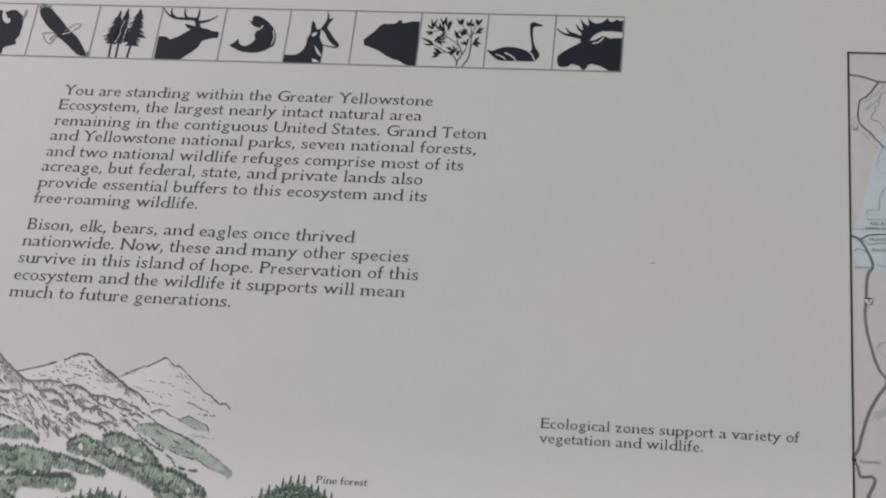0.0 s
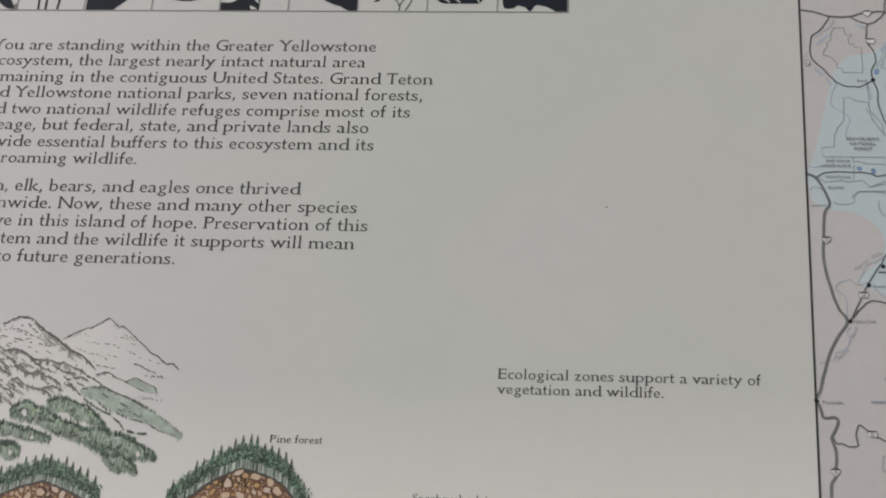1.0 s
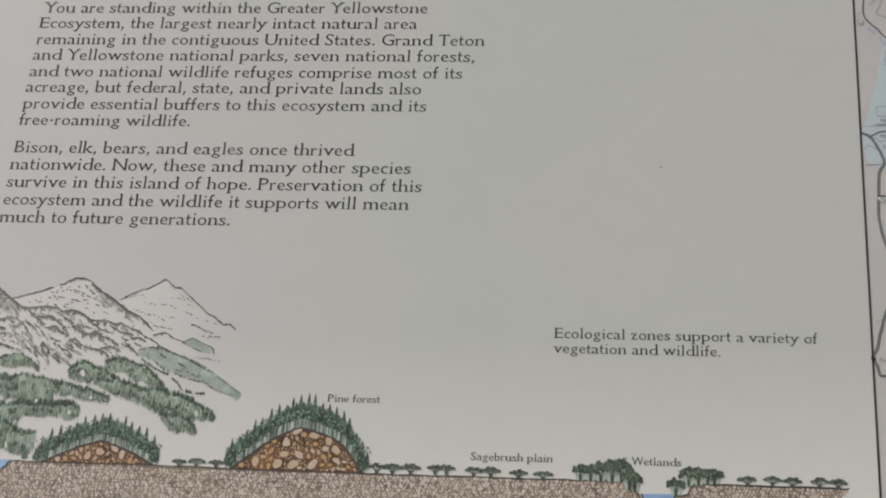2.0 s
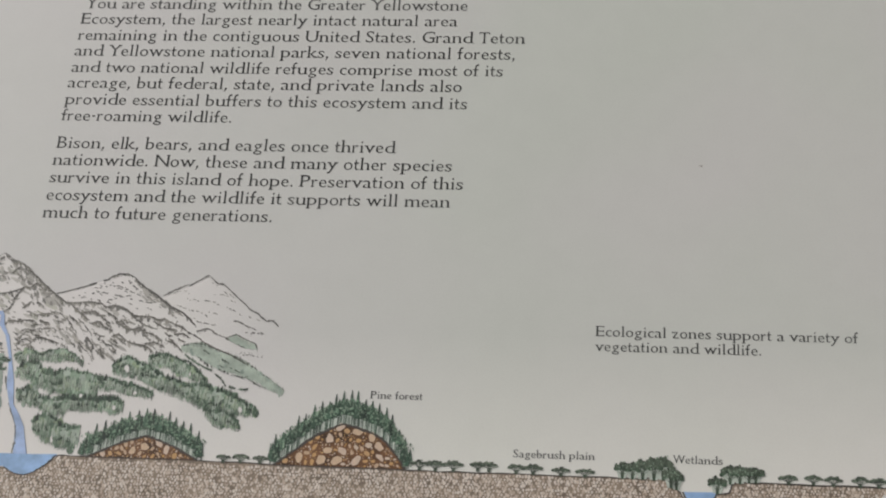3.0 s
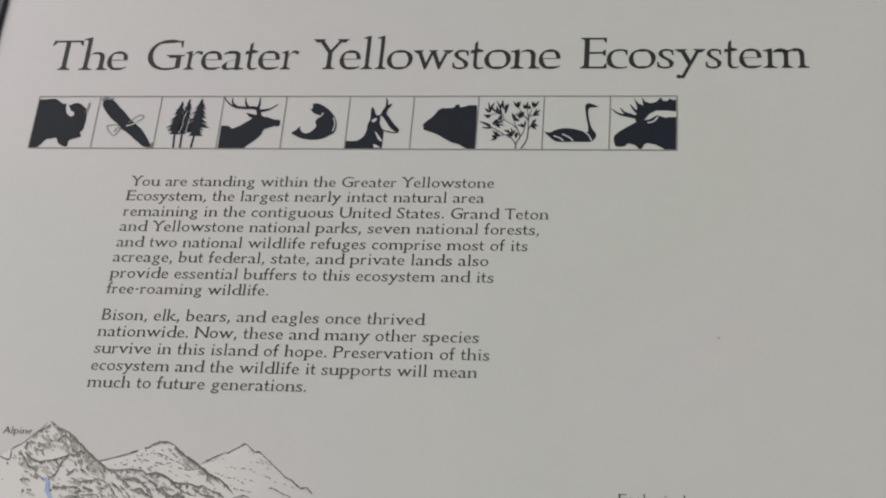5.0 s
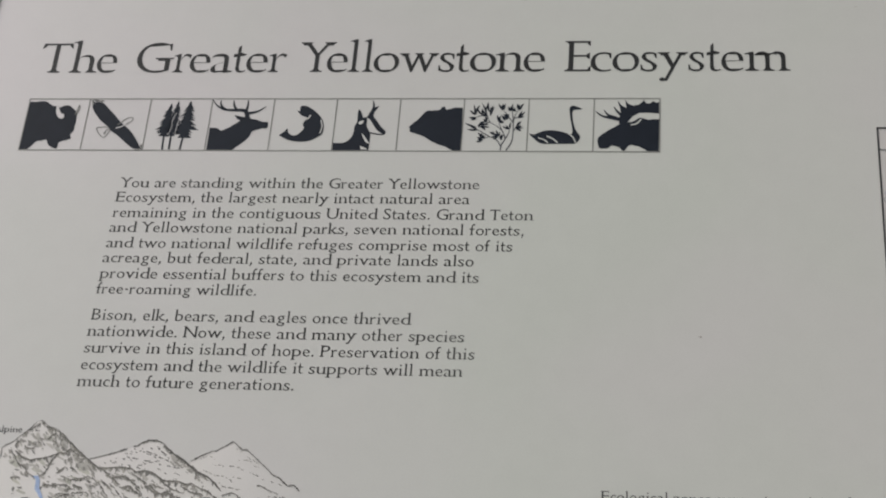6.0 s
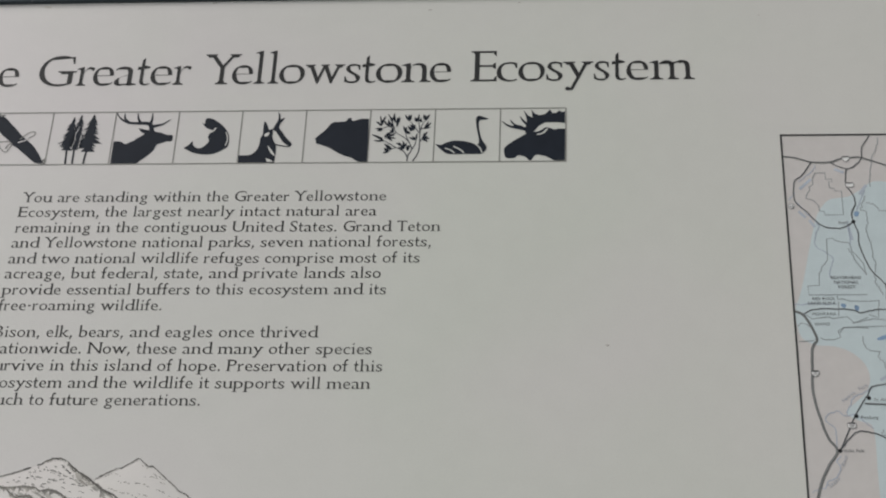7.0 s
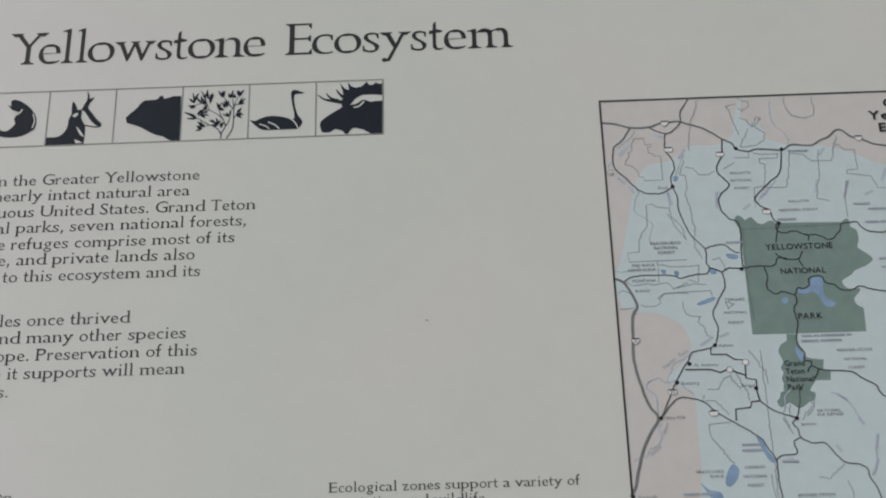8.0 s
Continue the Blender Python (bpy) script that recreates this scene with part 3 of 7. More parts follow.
S["branched_block"] = [[(419.4, 0.6), (419.4, 24.4)] + curve([(416.1, 24.5), (412.5, 24.1), (407.8, 25.6), (403.5, 22.8), (398.1, 21.5), (393.8, 20.1), (387.4, 15.8), (382.4, 11.9), (380.7, 8.4), (381.5, 4.5), (382.3, 2.8), (387.0, 2.4), (389.8, 4.5), (394.1, 3.6), (397.7, 0.6), (400.5, 4.5), (404.8, 4.5), (409.1, 2.8), (412.7, 0.4)], 3),
                            [(419.4, 37.5), (419.4, 28.6)] + [(414.3, 29.3), (407.0, 29.3), (402.7, 26.7), (400.3, 23.2), (398.1, 20.6), (394.2, 21.0), (394.1, 24.1), (395.1, 29.4), (394.7, 32.9), (392.8, 38.7), (395.7, 34.7), (398.7, 32.9), (398.3, 36.4), (397.8, 39.1), (400.1, 36.0), (403.0, 34.7), (406.6, 35.5), (408.8, 37.7), (409.8, 39.1), (411.3, 36.4), (413.8, 36.4), (415.6, 38.2), (417.8, 36.8)]]
S["branched_block"] += [ribbon(curve(p), w, 0.5) for p, w in (
    ([(395.6, 24.1), (389.0, 25.4), (383.6, 26.7), (379.1, 30.3)], 3.0), ([(392.3, 25.4), (387.2, 27.6), (384.5, 31.2)], 2.4), ([(395.9, 27.2), (392.9, 30.3), (390.7, 33.8)], 2.4))]
for name in ("rounded_block", "wedge_shape", "branched_block", "branched_wedge"):
    S[name][0] = [(x + rnd.uniform(-0.2, 0.2), y + rnd.uniform(-0.2, 0.2)) for x, y in S[name][0]]
def settle(shape):
    """A shape let down to the strip's foot."""
    pts, tris = shape if isinstance(shape, tuple) else (shape, fill(shape))
    return [(x, STRIP_FOOT + y * (STRIP_H - STRIP_FOOT) / STRIP_H) for x, y in pts], tris


for name, shapes in S.items():
    art("strip_silhouette", [settle(shape) for shape in shapes], BLACK, 3, "plain black shape in a picture square")


def rough_line(pts):
    return [(x + rnd.uniform(-0.2, 0.2), y) for x, y in curve(pts)]


def conifer(x, y, h, w, tiers, ragged=0.18, notch=0.45):
    """The outline of a drawn fir: tiers of drooping boughs to a point."""
    left, right = [], []
    for i in range(tiers):
        k = i / tiers
        half = w / 2 * (1 - k) * rnd.uniform(1 - ragged, 1 + ragged)
        yy = y + h * k
        left.append((x - half, yy - h * 0.02))
        left.append((x - half * notch, yy + h * 0.6 / tiers))
        half = w / 2 * (1 - k) * rnd.uniform(1 - ragged, 1 + ragged)
        right.append((x + half, yy - h * 0.02))
        right.append((x + half * notch, yy + h * 0.6 / tiers))
    return left + [(x, y + h)] + right[::-1]


for (xa, ya), (xb, yb), (xf, yf), w in zip([(98.4, 36.6), (103.2, 38.4), (111.4, 38.4)], [(96.8, 11.9), (101.8, 11.9), (110.3, 11.0)], [(97.5, 0.3), (102.0, 0.3), (109.3, 0.3)], (14.0, 13.0, 19.0)):
    sides = {}
    for side in (-1, 1):
        line = []
        for i in range(15):
            k = i / 15
            reach = w / 2 * (1 - k) ** 0.78 * rnd.uniform(0.72, 1.28) * min(1.0, 0.5 + 3.2 * k)
            cx, cy = xb + (xa - xb) * k, yb + (ya - yb) * k
            line.append((cx + side * reach, cy - 1.0 - rnd.uniform(0.0, 1.0) * (1 - k)))
            line.append((cx + side * reach * rnd.uniform(0.42, 0.62), cy + (ya - yb) * 0.03))
        sides[side] = line
    left, right = sides[-1], sides[1]
    art("strip_fir", [left + [(xa, ya)] + right[::-1], ribbon([(xf, yf - 0.4), (xb, yb + 1)], 1.25)], BLACK, 3, "black fir tree in a picture square")
for line in ([(103.0, 28.5), (101.2, 22.7), (101.3, 17.2), (99.8, 11.9)], [(107.9, 31.7), (105.9, 27.2), (105.2, 21.7), (104.7, 17.2), (104.4, 11.9)]):
    art("strip_light_mark", [ribbon(rough_line(line), 0.42, 0.3, 0.6)], PAPER, 5)

stems = [ribbon(curve(p), 0.95, 0.4) for p in (
    [(319.3, 0.1), (319.8, 4.5), (321.8, 8.8), (320.3, 13.9), (316.5, 18.3), (311.4, 22.0), (309.9, 26.4)], [(322.9, 0.1), (326.2, 6.6), (326.8, 13.9), (326.7, 21.2), (327.6, 27.1), (329.3, 30.8)], [(319.7, 2.3), (317.0, 7.4), (312.0, 10.3), (307.8, 8.8)], [(312.0, 10.3), (306.9, 13.9), (303.8, 16.1)],
    [(321.8, 8.8), (323.7, 12.4), (324.5, 16.1)], [(320.3, 13.9), (318.3, 18.3), (317.5, 21.5)], [(326.7, 21.2), (323.4, 25.7), (320.1, 30.8)], [(326.6, 22.7), (325.6, 30.1)], [(327.1, 24.9), (329.5, 25.3)], [(326.8, 14.6), (328.3, 17.6)], [(309.9, 26.4), (306.2, 26.9), (302.6, 25.7)], [(311.4, 22.0), (307.8, 19.8), (304.3, 17.6)], [(321.1, 11.7), (319.9, 10.3), (319.5, 7.8)])]
leaves = []
for (x, y), (tx, ty) in zip([(301.6, 27.2), (302.6, 25.4), (306.2, 27.2), (308.5, 28.9), (309.3, 26.3), (310.6, 29.8), (311.5, 26.4), (309.3, 21.5), (303.1, 17.6), (303.8, 15.7), (303.9, 18.3), (304.7, 20.5), (305.5, 18.3), (307.2, 8.8), (307.6, 8.1), (308.1, 8.8), (315.0, 11.7), (316.9, 10.3), (317.5, 10.3), (319.5, 7.8), (317.5, 22.0), (320.6, 21.2), (321.1, 22.7), (322.3, 23.4), (323.4, 25.7), (319.5, 30.8), (320.1, 31.3), (325.0, 30.4), (325.6, 30.4), (329.6, 31.3), (329.9, 30.8), (329.2, 24.9), (324.5, 16.1), (324.7, 16.8), (327.8, 17.6), (328.6, 18.3), (328.4, 16.5), (327.7, 30.1)],
                            [(300.4, 34.9), (298.0, 25.4), (303.1, 31.6), (305.6, 36.1), (306.6, 30.7), (309.7, 36.8), (313.6, 33.1), (308.1, 26.0), (296.1, 20.5), (297.6, 16.1), (305.6, 22.0), (310.3, 19.8), (311.2, 17.6), (304.2, 13.2), (303.7, 6.6), (307.7, 11.7), (311.8, 13.9), (315.8, 15.4), (313.2, 10.3), (319.8, 12.2), (316.0, 26.8), (316.8, 22.7), (318.8, 27.1), (323.3, 27.9), (320.0, 27.9), (316.7, 35.8), (320.8, 35.7), (323.0, 33.8), (325.7, 35.7), (328.7, 35.7), (332.5, 35.7), (333.4, 29.3), (320.1, 18.3), (325.1, 21.2), (331.9, 18.3), (331.3, 22.4), (333.0, 17.1), (324.9, 32.8)]):
    n = math.hypot(tx - x, ty - y) * 1.08
    lean = math.atan2(ty - y, tx - x)
    twigs = [(lean, n)]
    upright = 1 if math.cos(lean) > 0 else -1
    if rnd.random() < 0.85:
        twigs.append((lean + upright * rnd.uniform(0.30, 0.60), n * rnd.uniform(0.7, 1.0)))
    if rnd.random() < 0.4:
        twigs.append((lean - upright * rnd.uniform(0.35, 0.65), n * rnd.uniform(0.6, 0.85)))
    for a, m in twigs:
        c, k, w, bow = math.cos(a), math.sin(a), rnd.uniform(0.55, 0.80), rnd.uniform(-0.5, 0.5)
        ring = [(0, 0), (m * 0.35, w + bow), (m * 0.7, w * 0.8 + bow), (m, 0), (m * 0.65, -w * 0.8 + bow), (m * 0.3, -w * 0.8 + bow * 0.7)]
        leaves.append(blob([(x + u * c - v * k, y + u * k + v * c) for u, v in ring], 3))
art("strip_shrub_stem", stems, PINE_STEM, 2, "thin grey shrub stems")
art("strip_shrub", leaves, BLACK, 3, "black leafy shrub in a picture square")

# bare paper left inside the silhouettes
gaps = []
gaps.append(blob([(19.9, 35.1), (19.9, 30.1), (21.7, 25.9), (24.4, 24.1), (26.2, 25.0), (25.6, 27.8), (24.0, 28.2), (22.3, 31.0)]))
gaps.append(ribbon(curve([(63.4, 16.6), (67.4, 17.9), (70.1, 20.0)]), 0.9, 0.6))
gaps.append(ribbon(curve([(188.9, 23.5), (191.9, 24.3), (193.4, 27.0)]), 0.9))
gaps.append(ribbon(curve([(200.6, 23.4), (202.0, 18.1), (201.0, 12.8)]), 0.7))
gaps.append(blob([(225.7, 21.0), (227.2, 22.5), (229.0, 22.8), (228.5, 20.6), (226.8, 19.7)]))
gaps.append(blob([(228.7, 12.7), (231.0, 10.1), (234.2, 4.9), (231.7, 6.2), (230.0, 9.2)]))
gaps.append([(228.3, 3.1), (231.0, 2.1), (233.6, 0.3), (229.2, 0.3)])
gaps.append(ribbon(curve([(348.5, 11.0), (352.6, 8.8), (355.6, 5.8)]), 0.9))
gaps.append(ribbon(curve([(361.5, 13.6), (365.2, 10.1), (367.1, 5.8)]), 0.8))
gaps.append(ribbon(curve([(343.1, 9.7), (347.2, 7.9), (349.4, 5.8)]), 0.8))
gaps.append(ribbon(curve([(401.7, 19.7), (405.3, 20.6), (408.2, 24.1)]), 1.0))
for gap in gaps:
    art("strip_light_mark", [gap], PAPER, 5)
outlines = [ribbon(blob([(58.2, 17.3), (53.2, 17.3), (50.3, 16.4), (53.6, 11.0), (56.6, 9.2), (58.4, 11.9), (59.5, 14.6)]), 0.7), ribbon(curve([(64.5, 19.1), (68.7, 23.6), (71.6, 25.0), (74.0, 24.5), (73.2, 22.2), (70.1, 20.0), (67.4, 17.7)]), 0.6),
            ribbon(curve([(33.5, 27.3), (34.4, 30.9), (35.2, 35.1), (35.8, 31.9), (34.6, 27.7)]), 0.6), ribbon(curve([(44.1, 35.5), (44.3, 38.7), (46.6, 39.2), (48.7, 38.3), (51.8, 38.3)]), 0.8),
            ribbon(curve([(82.0, 2.0), (83.2, 3.8), (83.3, 1.2), (81.2, -0.2)]), 0.7), ribbon(curve([(56.1, 11.9), (57.2, 14.6), (59.2, 16.4)]), 1.2, 0.4)]
for line in outlines:
    art("strip_fine_outline", [line], LINE, 4)

# ---------------------------------------------------------------- reading text
for text, x0, x1, y in (
        ("You are standing within the Greater Yellowstone", 74.5, 307.6, -29.2),
        ("Ecosystem, the largest nearly intact natural area", 73.1, 302.1, -40.2),
        ("remaining in the contiguous United States. Grand Teton", 73.2, 342.5, -51.7),
        ("and Yellowstone national parks, seven national forests,", 72.6, 337.4, -62.7),
        ("and two national wildlife refuges comprise most of its", 72.6, 330.8, -74.1),
        ("acreage, but federal, state, and private lands also", 72.1, 307.5, -84.9),
        ("provide essential buffers to this ecosystem and its", 72.5, 311.3, -96.3),
        ("free-roaming wildlife.", 72.1, 174.4, -107.3),
        ("Bison, elk, bears, and eagles once thrived", 72.4, 271.6, -125.7),
        ("nationwide. Now, these and many other species", 71.7, 305.0, -136.9),
        ("survive in this island of hope. Preservation of this", 71.7, 312.0, -148.3),
        ("ecosystem and the wildlife it supports will mean", 71.7, 305.3, -159.7),
        ("much to future generations.", 71.5, 205.4, -171.0),
        ("Ecological zones support a variety of", 389.1, 526.6, -234.8),
        ("vegetation and wildlife.", 389.0, 476.5, -243.3)):
    art("text_line", book_text(text, x0, x1, y), BODY_TEXT, 3, "line of dark serif text")
for text, x0, x1, y in (
        ("Alpine", 26.0, 43.4, -202.2),
        ("Pine forest", 270.3, 298.1, -274.2),
        ("Sagebrush plain", 347.9, 390.2, -304.1),
        ("Wetlands", 430.8, 455.9, -304.2)):
    art("picture_caption", book_text(text, x0, x1, y), TEXT, 3, "small dark serif caption beside the drawing")

# ---------------------------------------------------------------- the drawing of the zones
PEAK_A = [(-36, -168)] + [(26.6, -216.6), (33.6, -211.7), (39.8, -207.9), (44.1, -203.4), (48.5, -199.3), (53.7, -194.0), (58.5, -197.2), (65.0, -199.9), (70.2, -203.4), (76.5, -209.4), (82.6, -214.6), (88.6, -219.0), (96.2, -223.8), (104.5, -228.1)]
PEAK_B = [(88.2, -218.2), (96.0, -215.9), (105.3, -212.9), (111.9, -210.2), (116.0, -209.0), (117.8, -207.2), (121.8, -205.4), (127.1, -205.0), (131.2, -206.9), (138.1, -213.0), (145.2, -217.3), (148.9, -220.1), (154.9, -224.4), (160.6, -227.0), (165.4, -230.8), (169.1, -234.6)]
PEAK_C = [(149.5, -217.8), (155.3, -214.3), (162.2, -210.7), (163.9, -211.2), (168.2, -208.1), (173.0, -205.0), (174.2, -205.3), (179.1, -209.7), (182.2, -209.6), (187.1, -214.0), (192.0, -218.4), (195.5, -221.1), (199.2, -224.9), (203.7, -227.0), (206.6, -229.7), (209.0, -231.6), (212.5, -230.9), (216.1, -234.4)]


def stuff(name, shapes, material, layer, label):
    """Many small marks that nobody could count, as one part."""
    return tagged(art(name, shapes, material, layer, label), kind="stuff")


def rough(pts, amount, steps=5):
    return [(x + rnd.uniform(-1, 1) * amount, y + rnd.uniform(-1, 1) * amount) for x, y in curve(pts, steps)]


def broken(pts, width, share=0.8, steps=6):
    """A pen line drawn in uneven short pulls."""
    line = rough(pts, 0.3, steps)
    out, i = [], 0
    while i < len(line) - 2:
        n = rnd.randint(3, 8)
        if rnd.random() < share:
            out.append(ribbon(line[i:i + n + 1], width * rnd.uniform(0.5, 1.5), width * 0.4, 0.3))
        i += n
    return out


def hatching(region, count, angle, length, width, spread=14):
    """Short pen strokes that follow the fall of a slope."""
    out = []
    for x, y in scatter(region, count):
        a = radians(angle + rnd.gauss(0, spread))
        n = length * rnd.uniform(0.35, 1.3)
        bend = rnd.uniform(-0.25, 0.25) * n
        pts = [(x + n * k * math.cos(a) - bend * k * (1 - k) * math.sin(a), y + n * k * math.sin(a) + bend * k * (1 - k) * math.cos(a) + rnd.uniform(-.15, .15)) for k in (0, 0.25, 0.5, 0.75, 1)]
        if inside(pts[-1], region):
            out.append(ribbon(pts, width * rnd.uniform(0.5, 1.6), width * 0.25, 0.35))
    return out


def shade_patches(region, count, angle, length, width):
    out = []
    for x, y in scatter(region, count):
        a = radians(angle + rnd.gauss(0, 12))
        n, w = length * rnd.uniform(0.4, 1.2), width * rnd.uniform(0.5, 1.3)
        pts = []
        for k in range(9):
            t = 2 * math.pi * k / 9
            u, v = n / 2 * math.cos(t) * rnd.uniform(0.7, 1.2), w / 2 * math.sin(t) * rnd.uniform(0.6, 1.3)
            pts.append((x + u * math.cos(a) - v * math.sin(a), y + u * math.sin(a) + v * math.cos(a)))
        out.append(pts)
    return out


def crags(lines, depth, share=0.85):
    """Rock below a ridge line: smooth along the top, toothed below, in uneven pieces."""
    out = []
    for pts in lines:
        line = rough(pts, 0.25, 6)
        i = 0
        while i < len(line) - 2:
            n = rnd.randint(3, 7)
            piece = line[i:i + n + 1]
            i += n
            if len(piece) < 3 or rnd.random() > share:
                continue
            low = []
            for k, ((x, y), (u, v)) in enumerate(zip(piece, piece[1:])):
                d = depth * rnd.uniform(0.35, 1.15) * math.sin(math.pi * (k + 0.7) / (len(piece) + 0.4))
                lean = rnd.uniform(-0.1, 0.45) * d
                low += [(x + (u - x) * 0.1, y - d * 0.2), (x + (u - x) * 0.5 + lean, (y + v) / 2 - d)]
            out.append(piece + low[::-1])
    return out


def wander(line, step=0.9, swing=0.22):
    """Points along a line, straight from corner to corner, with the small unevenness of a hand."""
    out = []
    for (x1, y1), (x2, y2) in zip(line, line[1:]):
        n = max(1, round(math.hypot(x2 - x1, y2 - y1) / step))
        out += [(x1 + (x2 - x1) * k / n + rnd.uniform(-swing, swing), y1 + (y2 - y1) * k / n + rnd.uniform(-swing, swing)) for k in range(n)]
    return out + [line[-1]]


def taut(line, width, gap=0.04, swing=0.2):
    """A crisp pen line with small breaks."""
    run = wander(line, 0.9, swing)
    out, i = [], 0
    while i < len(run) - 1:
        n = rnd.randint(3, 6)
        if rnd.random() > gap:
            out.append(ribbon(run[i:i + n + 1], width * rnd.uniform(0.7, 1.5), width * 0.55, 0.4))
        i += n
    return out


stuff("near_peak_outline", broken(PEAK_A, 0.6, 0.85) + broken(PEAK_A, 0.45, 0.6) + crags([PEAK_A], 0.9, 0.5), PEN_DARK, 5, "pen outline of a mountain peak")
stuff("middle_peak_outline", taut(PEAK_B, 0.75) + crags([PEAK_B[7:14]], 1.8, 0.7) + crags([PEAK_B[3:8]], 1.2, 0.5), PEN_DARK, 5, "pen outline of a mountain peak")
stuff("far_peak_outline", taut(PEAK_C, 0.72, 0.02) + crags([PEAK_C[6:15]], 1.0, 0.5), PEN_DARK, 5, "thin pen outline of a mountain peak")

SLOPE_B = PEAK_B + [(156.8, -233.5), (137.2, -230.6), (123.5, -225.2), (106.8, -222.2), (92.2, -222.6)]
BODY = [(59.3, -230.4), (71.4, -224.9), (91.0, -224.7), (110.2, -223.5), (128.5, -226.8), (147.0, -232.4), (163.1, -237.7), (172.3, -242.4), (180.9, -248.2), (191.0, -252.9), (179.0, -257.9), (169.1, -254.2), (156.1, -251.3), (147.5, -253.5), (129.7, -255.4), (128.1, -266.1), (113.4, -263.2), (109.6, -256.0), (98.3, -249.7), (82.6, -251.8), (70.1, -253.9), (61.8, -244.0)]


def dabs(region, count, angle, lo, hi, thick=0.8, spread=14):
    """Small separate brush touches."""
    out = []
    for x, y in scatter(region, count):
        a = radians(angle + rnd.gauss(0, spread))
        n, w = rnd.uniform(lo, hi), thick * rnd.uniform(0.5, 1.3)
        ca, sa = math.cos(a), math.sin(a)
        ring = [(0, 0), (n * 0.3, w * rnd.uniform(0.2, 0.6)), (n * 0.7, w * rnd.uniform(0.1, 0.5)), (n, 0), (n * 0.75, -w * rnd.uniform(0.3, 0.8)), (n * 0.5, -w * rnd.uniform(0.0, 0.4)), (n * 0.25, -w * rnd.uniform(0.3, 0.9))]
        out.append([(x + u * ca - v * sa, y + u * sa + v * ca) for u, v in ring])
    return out


GULLIES = [[(92.2, -229.9), (95.9, -232.8), (98.0, -235.0), (101.6, -239.7)], [(97.3, -230.8), (101.1, -233.7), (103.7, -236.4), (107.7, -241.8)], [(103.1, -233.1), (108.2, -237.4), (112.1, -242.4)], [(94.3, -238.4), (97.5, -242.6), (100.2, -245.5), (103.7, -249.6)],
           [(101.0, -241.7), (104.6, -246.1), (108.5, -250.5)], [(106.5, -249.5), (111.4, -252.9), (114.9, -257.3)], [(112.1, -244.4), (116.5, -249.8), (121.8, -256.0)], [(118.8, -246.1), (123.8, -250.5), (127.7, -253.3)], [(86.9, -230.5), (91.0, -233.4), (93.0, -236.7)], [(109.2, -243.7), (112.6, -247.4), (114.9, -251.0)], [(116.9, -251.7), (119.7, -254.6), (121.1, -258.0)]]
ROCKS = [[(76.4, -230.5), (83.5, -231.8)], [(81.9, -235.2), (86.7, -236.2)], [(70.1, -245.2), (75.4, -241.1), (79.9, -240.1)], [(79.2, -246.4), (83.5, -244.5), (91.9, -247.5)], [(72.6, -249.6), (78.4, -248.2)],
         [(81.0, -230.2), (86.1, -230.2)], [(84.1, -239.6), (89.0, -238.6), (92.2, -240.5)], [(68.3, -248.2), (71.8, -251.6)]]
NEAR_EDGE = [(58.5, -197.4), (65.0, -200.1), (70.2, -203.7), (76.5, -209.7), (82.6, -214.9), (88.6, -219.3), (96.2, -224.1)]
stuff("near_ridge_shading", crags([NEAR_EDGE], 5.0, 0.95) + crags([NEAR_EDGE], 2.6, 0.8) + crags(ROCKS, 3.0) + crags([[(44.8, -203.4), (48.9, -199.7), (53.7, -195.9)], [(41.6, -208.6), (44.0, -216.8), (49.1, -224.8)]], 3.0), PEN, 4, "pen shading on a snowy mountain face")
NEAR = [(27.5, -217.6), (40.1, -209.3), (48.8, -201.1), (54.1, -195.9), (65.3, -201.4), (76.8, -211.2), (88.9, -220.8), (102.2, -228.9), (111.1, -241.1), (31.8, -244.1)]
CLIFFS = []
CLIFFS.append([(54.3, -194.6), (56.8, -197.1), (59.6, -199.1), (62.4, -201.0)])
CLIFFS.append([(60.3, -206.1), (62.5, -203.8), (64.6, -202.3), (66.2, -203.4)])
CLIFFS.append([(41.2, -209.6), (43.4, -208.0), (46.4, -209.4)])
CLIFFS.append([(48.3, -207.6), (50.7, -208.5), (54.0, -210.0)])
CLIFFS.append([(47.3, -211.1), (50.9, -212.2), (54.0, -211.2)])
CLIFFS.append([(55.1, -205.1), (57.6, -206.2), (59.0, -204.8)])
CLIFFS.append([(42.3, -214.2), (46.3, -217.5), (51.1, -219.4), (56.5, -218.4), (61.9, -217.7), (66.0, -215.7)])
CLIFFS.append([(66.1, -216.2), (69.1, -214.5), (72.4, -214.5), (75.3, -212.1), (78.0, -213.6), (81.8, -216.2)])
CLIFFS.append([(38.6, -212.3), (41.5, -216.5), (44.9, -221.8), (49.2, -223.6), (51.8, -227.4), (56.5, -229.9)])
CLIFFS.append([(58.6, -229.7), (61.8, -228.0), (63.7, -224.5), (64.8, -220.4), (66.9, -216.9)])
CLIFFS.append([(69.8, -227.6), (74.1, -223.8), (76.7, -224.6), (79.1, -224.1), (82.4, -227.0)])
CLIFFS.append([(76.5, -229.9), (80.1, -229.8), (84.3, -230.5)])
CLIFFS.append([(84.9, -232.1), (86.7, -229.8), (89.5, -228.9)])
CLIFFS.append([(61.2, -237.3), (64.0, -235.0), (69.6, -235.3), (76.0, -234.4), (79.7, -235.7)])
CLIFFS.append([(42.3, -231.1), (44.9, -230.3), (48.0, -230.9)])
CLIFFS.append([(44.5, -237.8), (47.3, -236.6), (50.4, -237.2)])
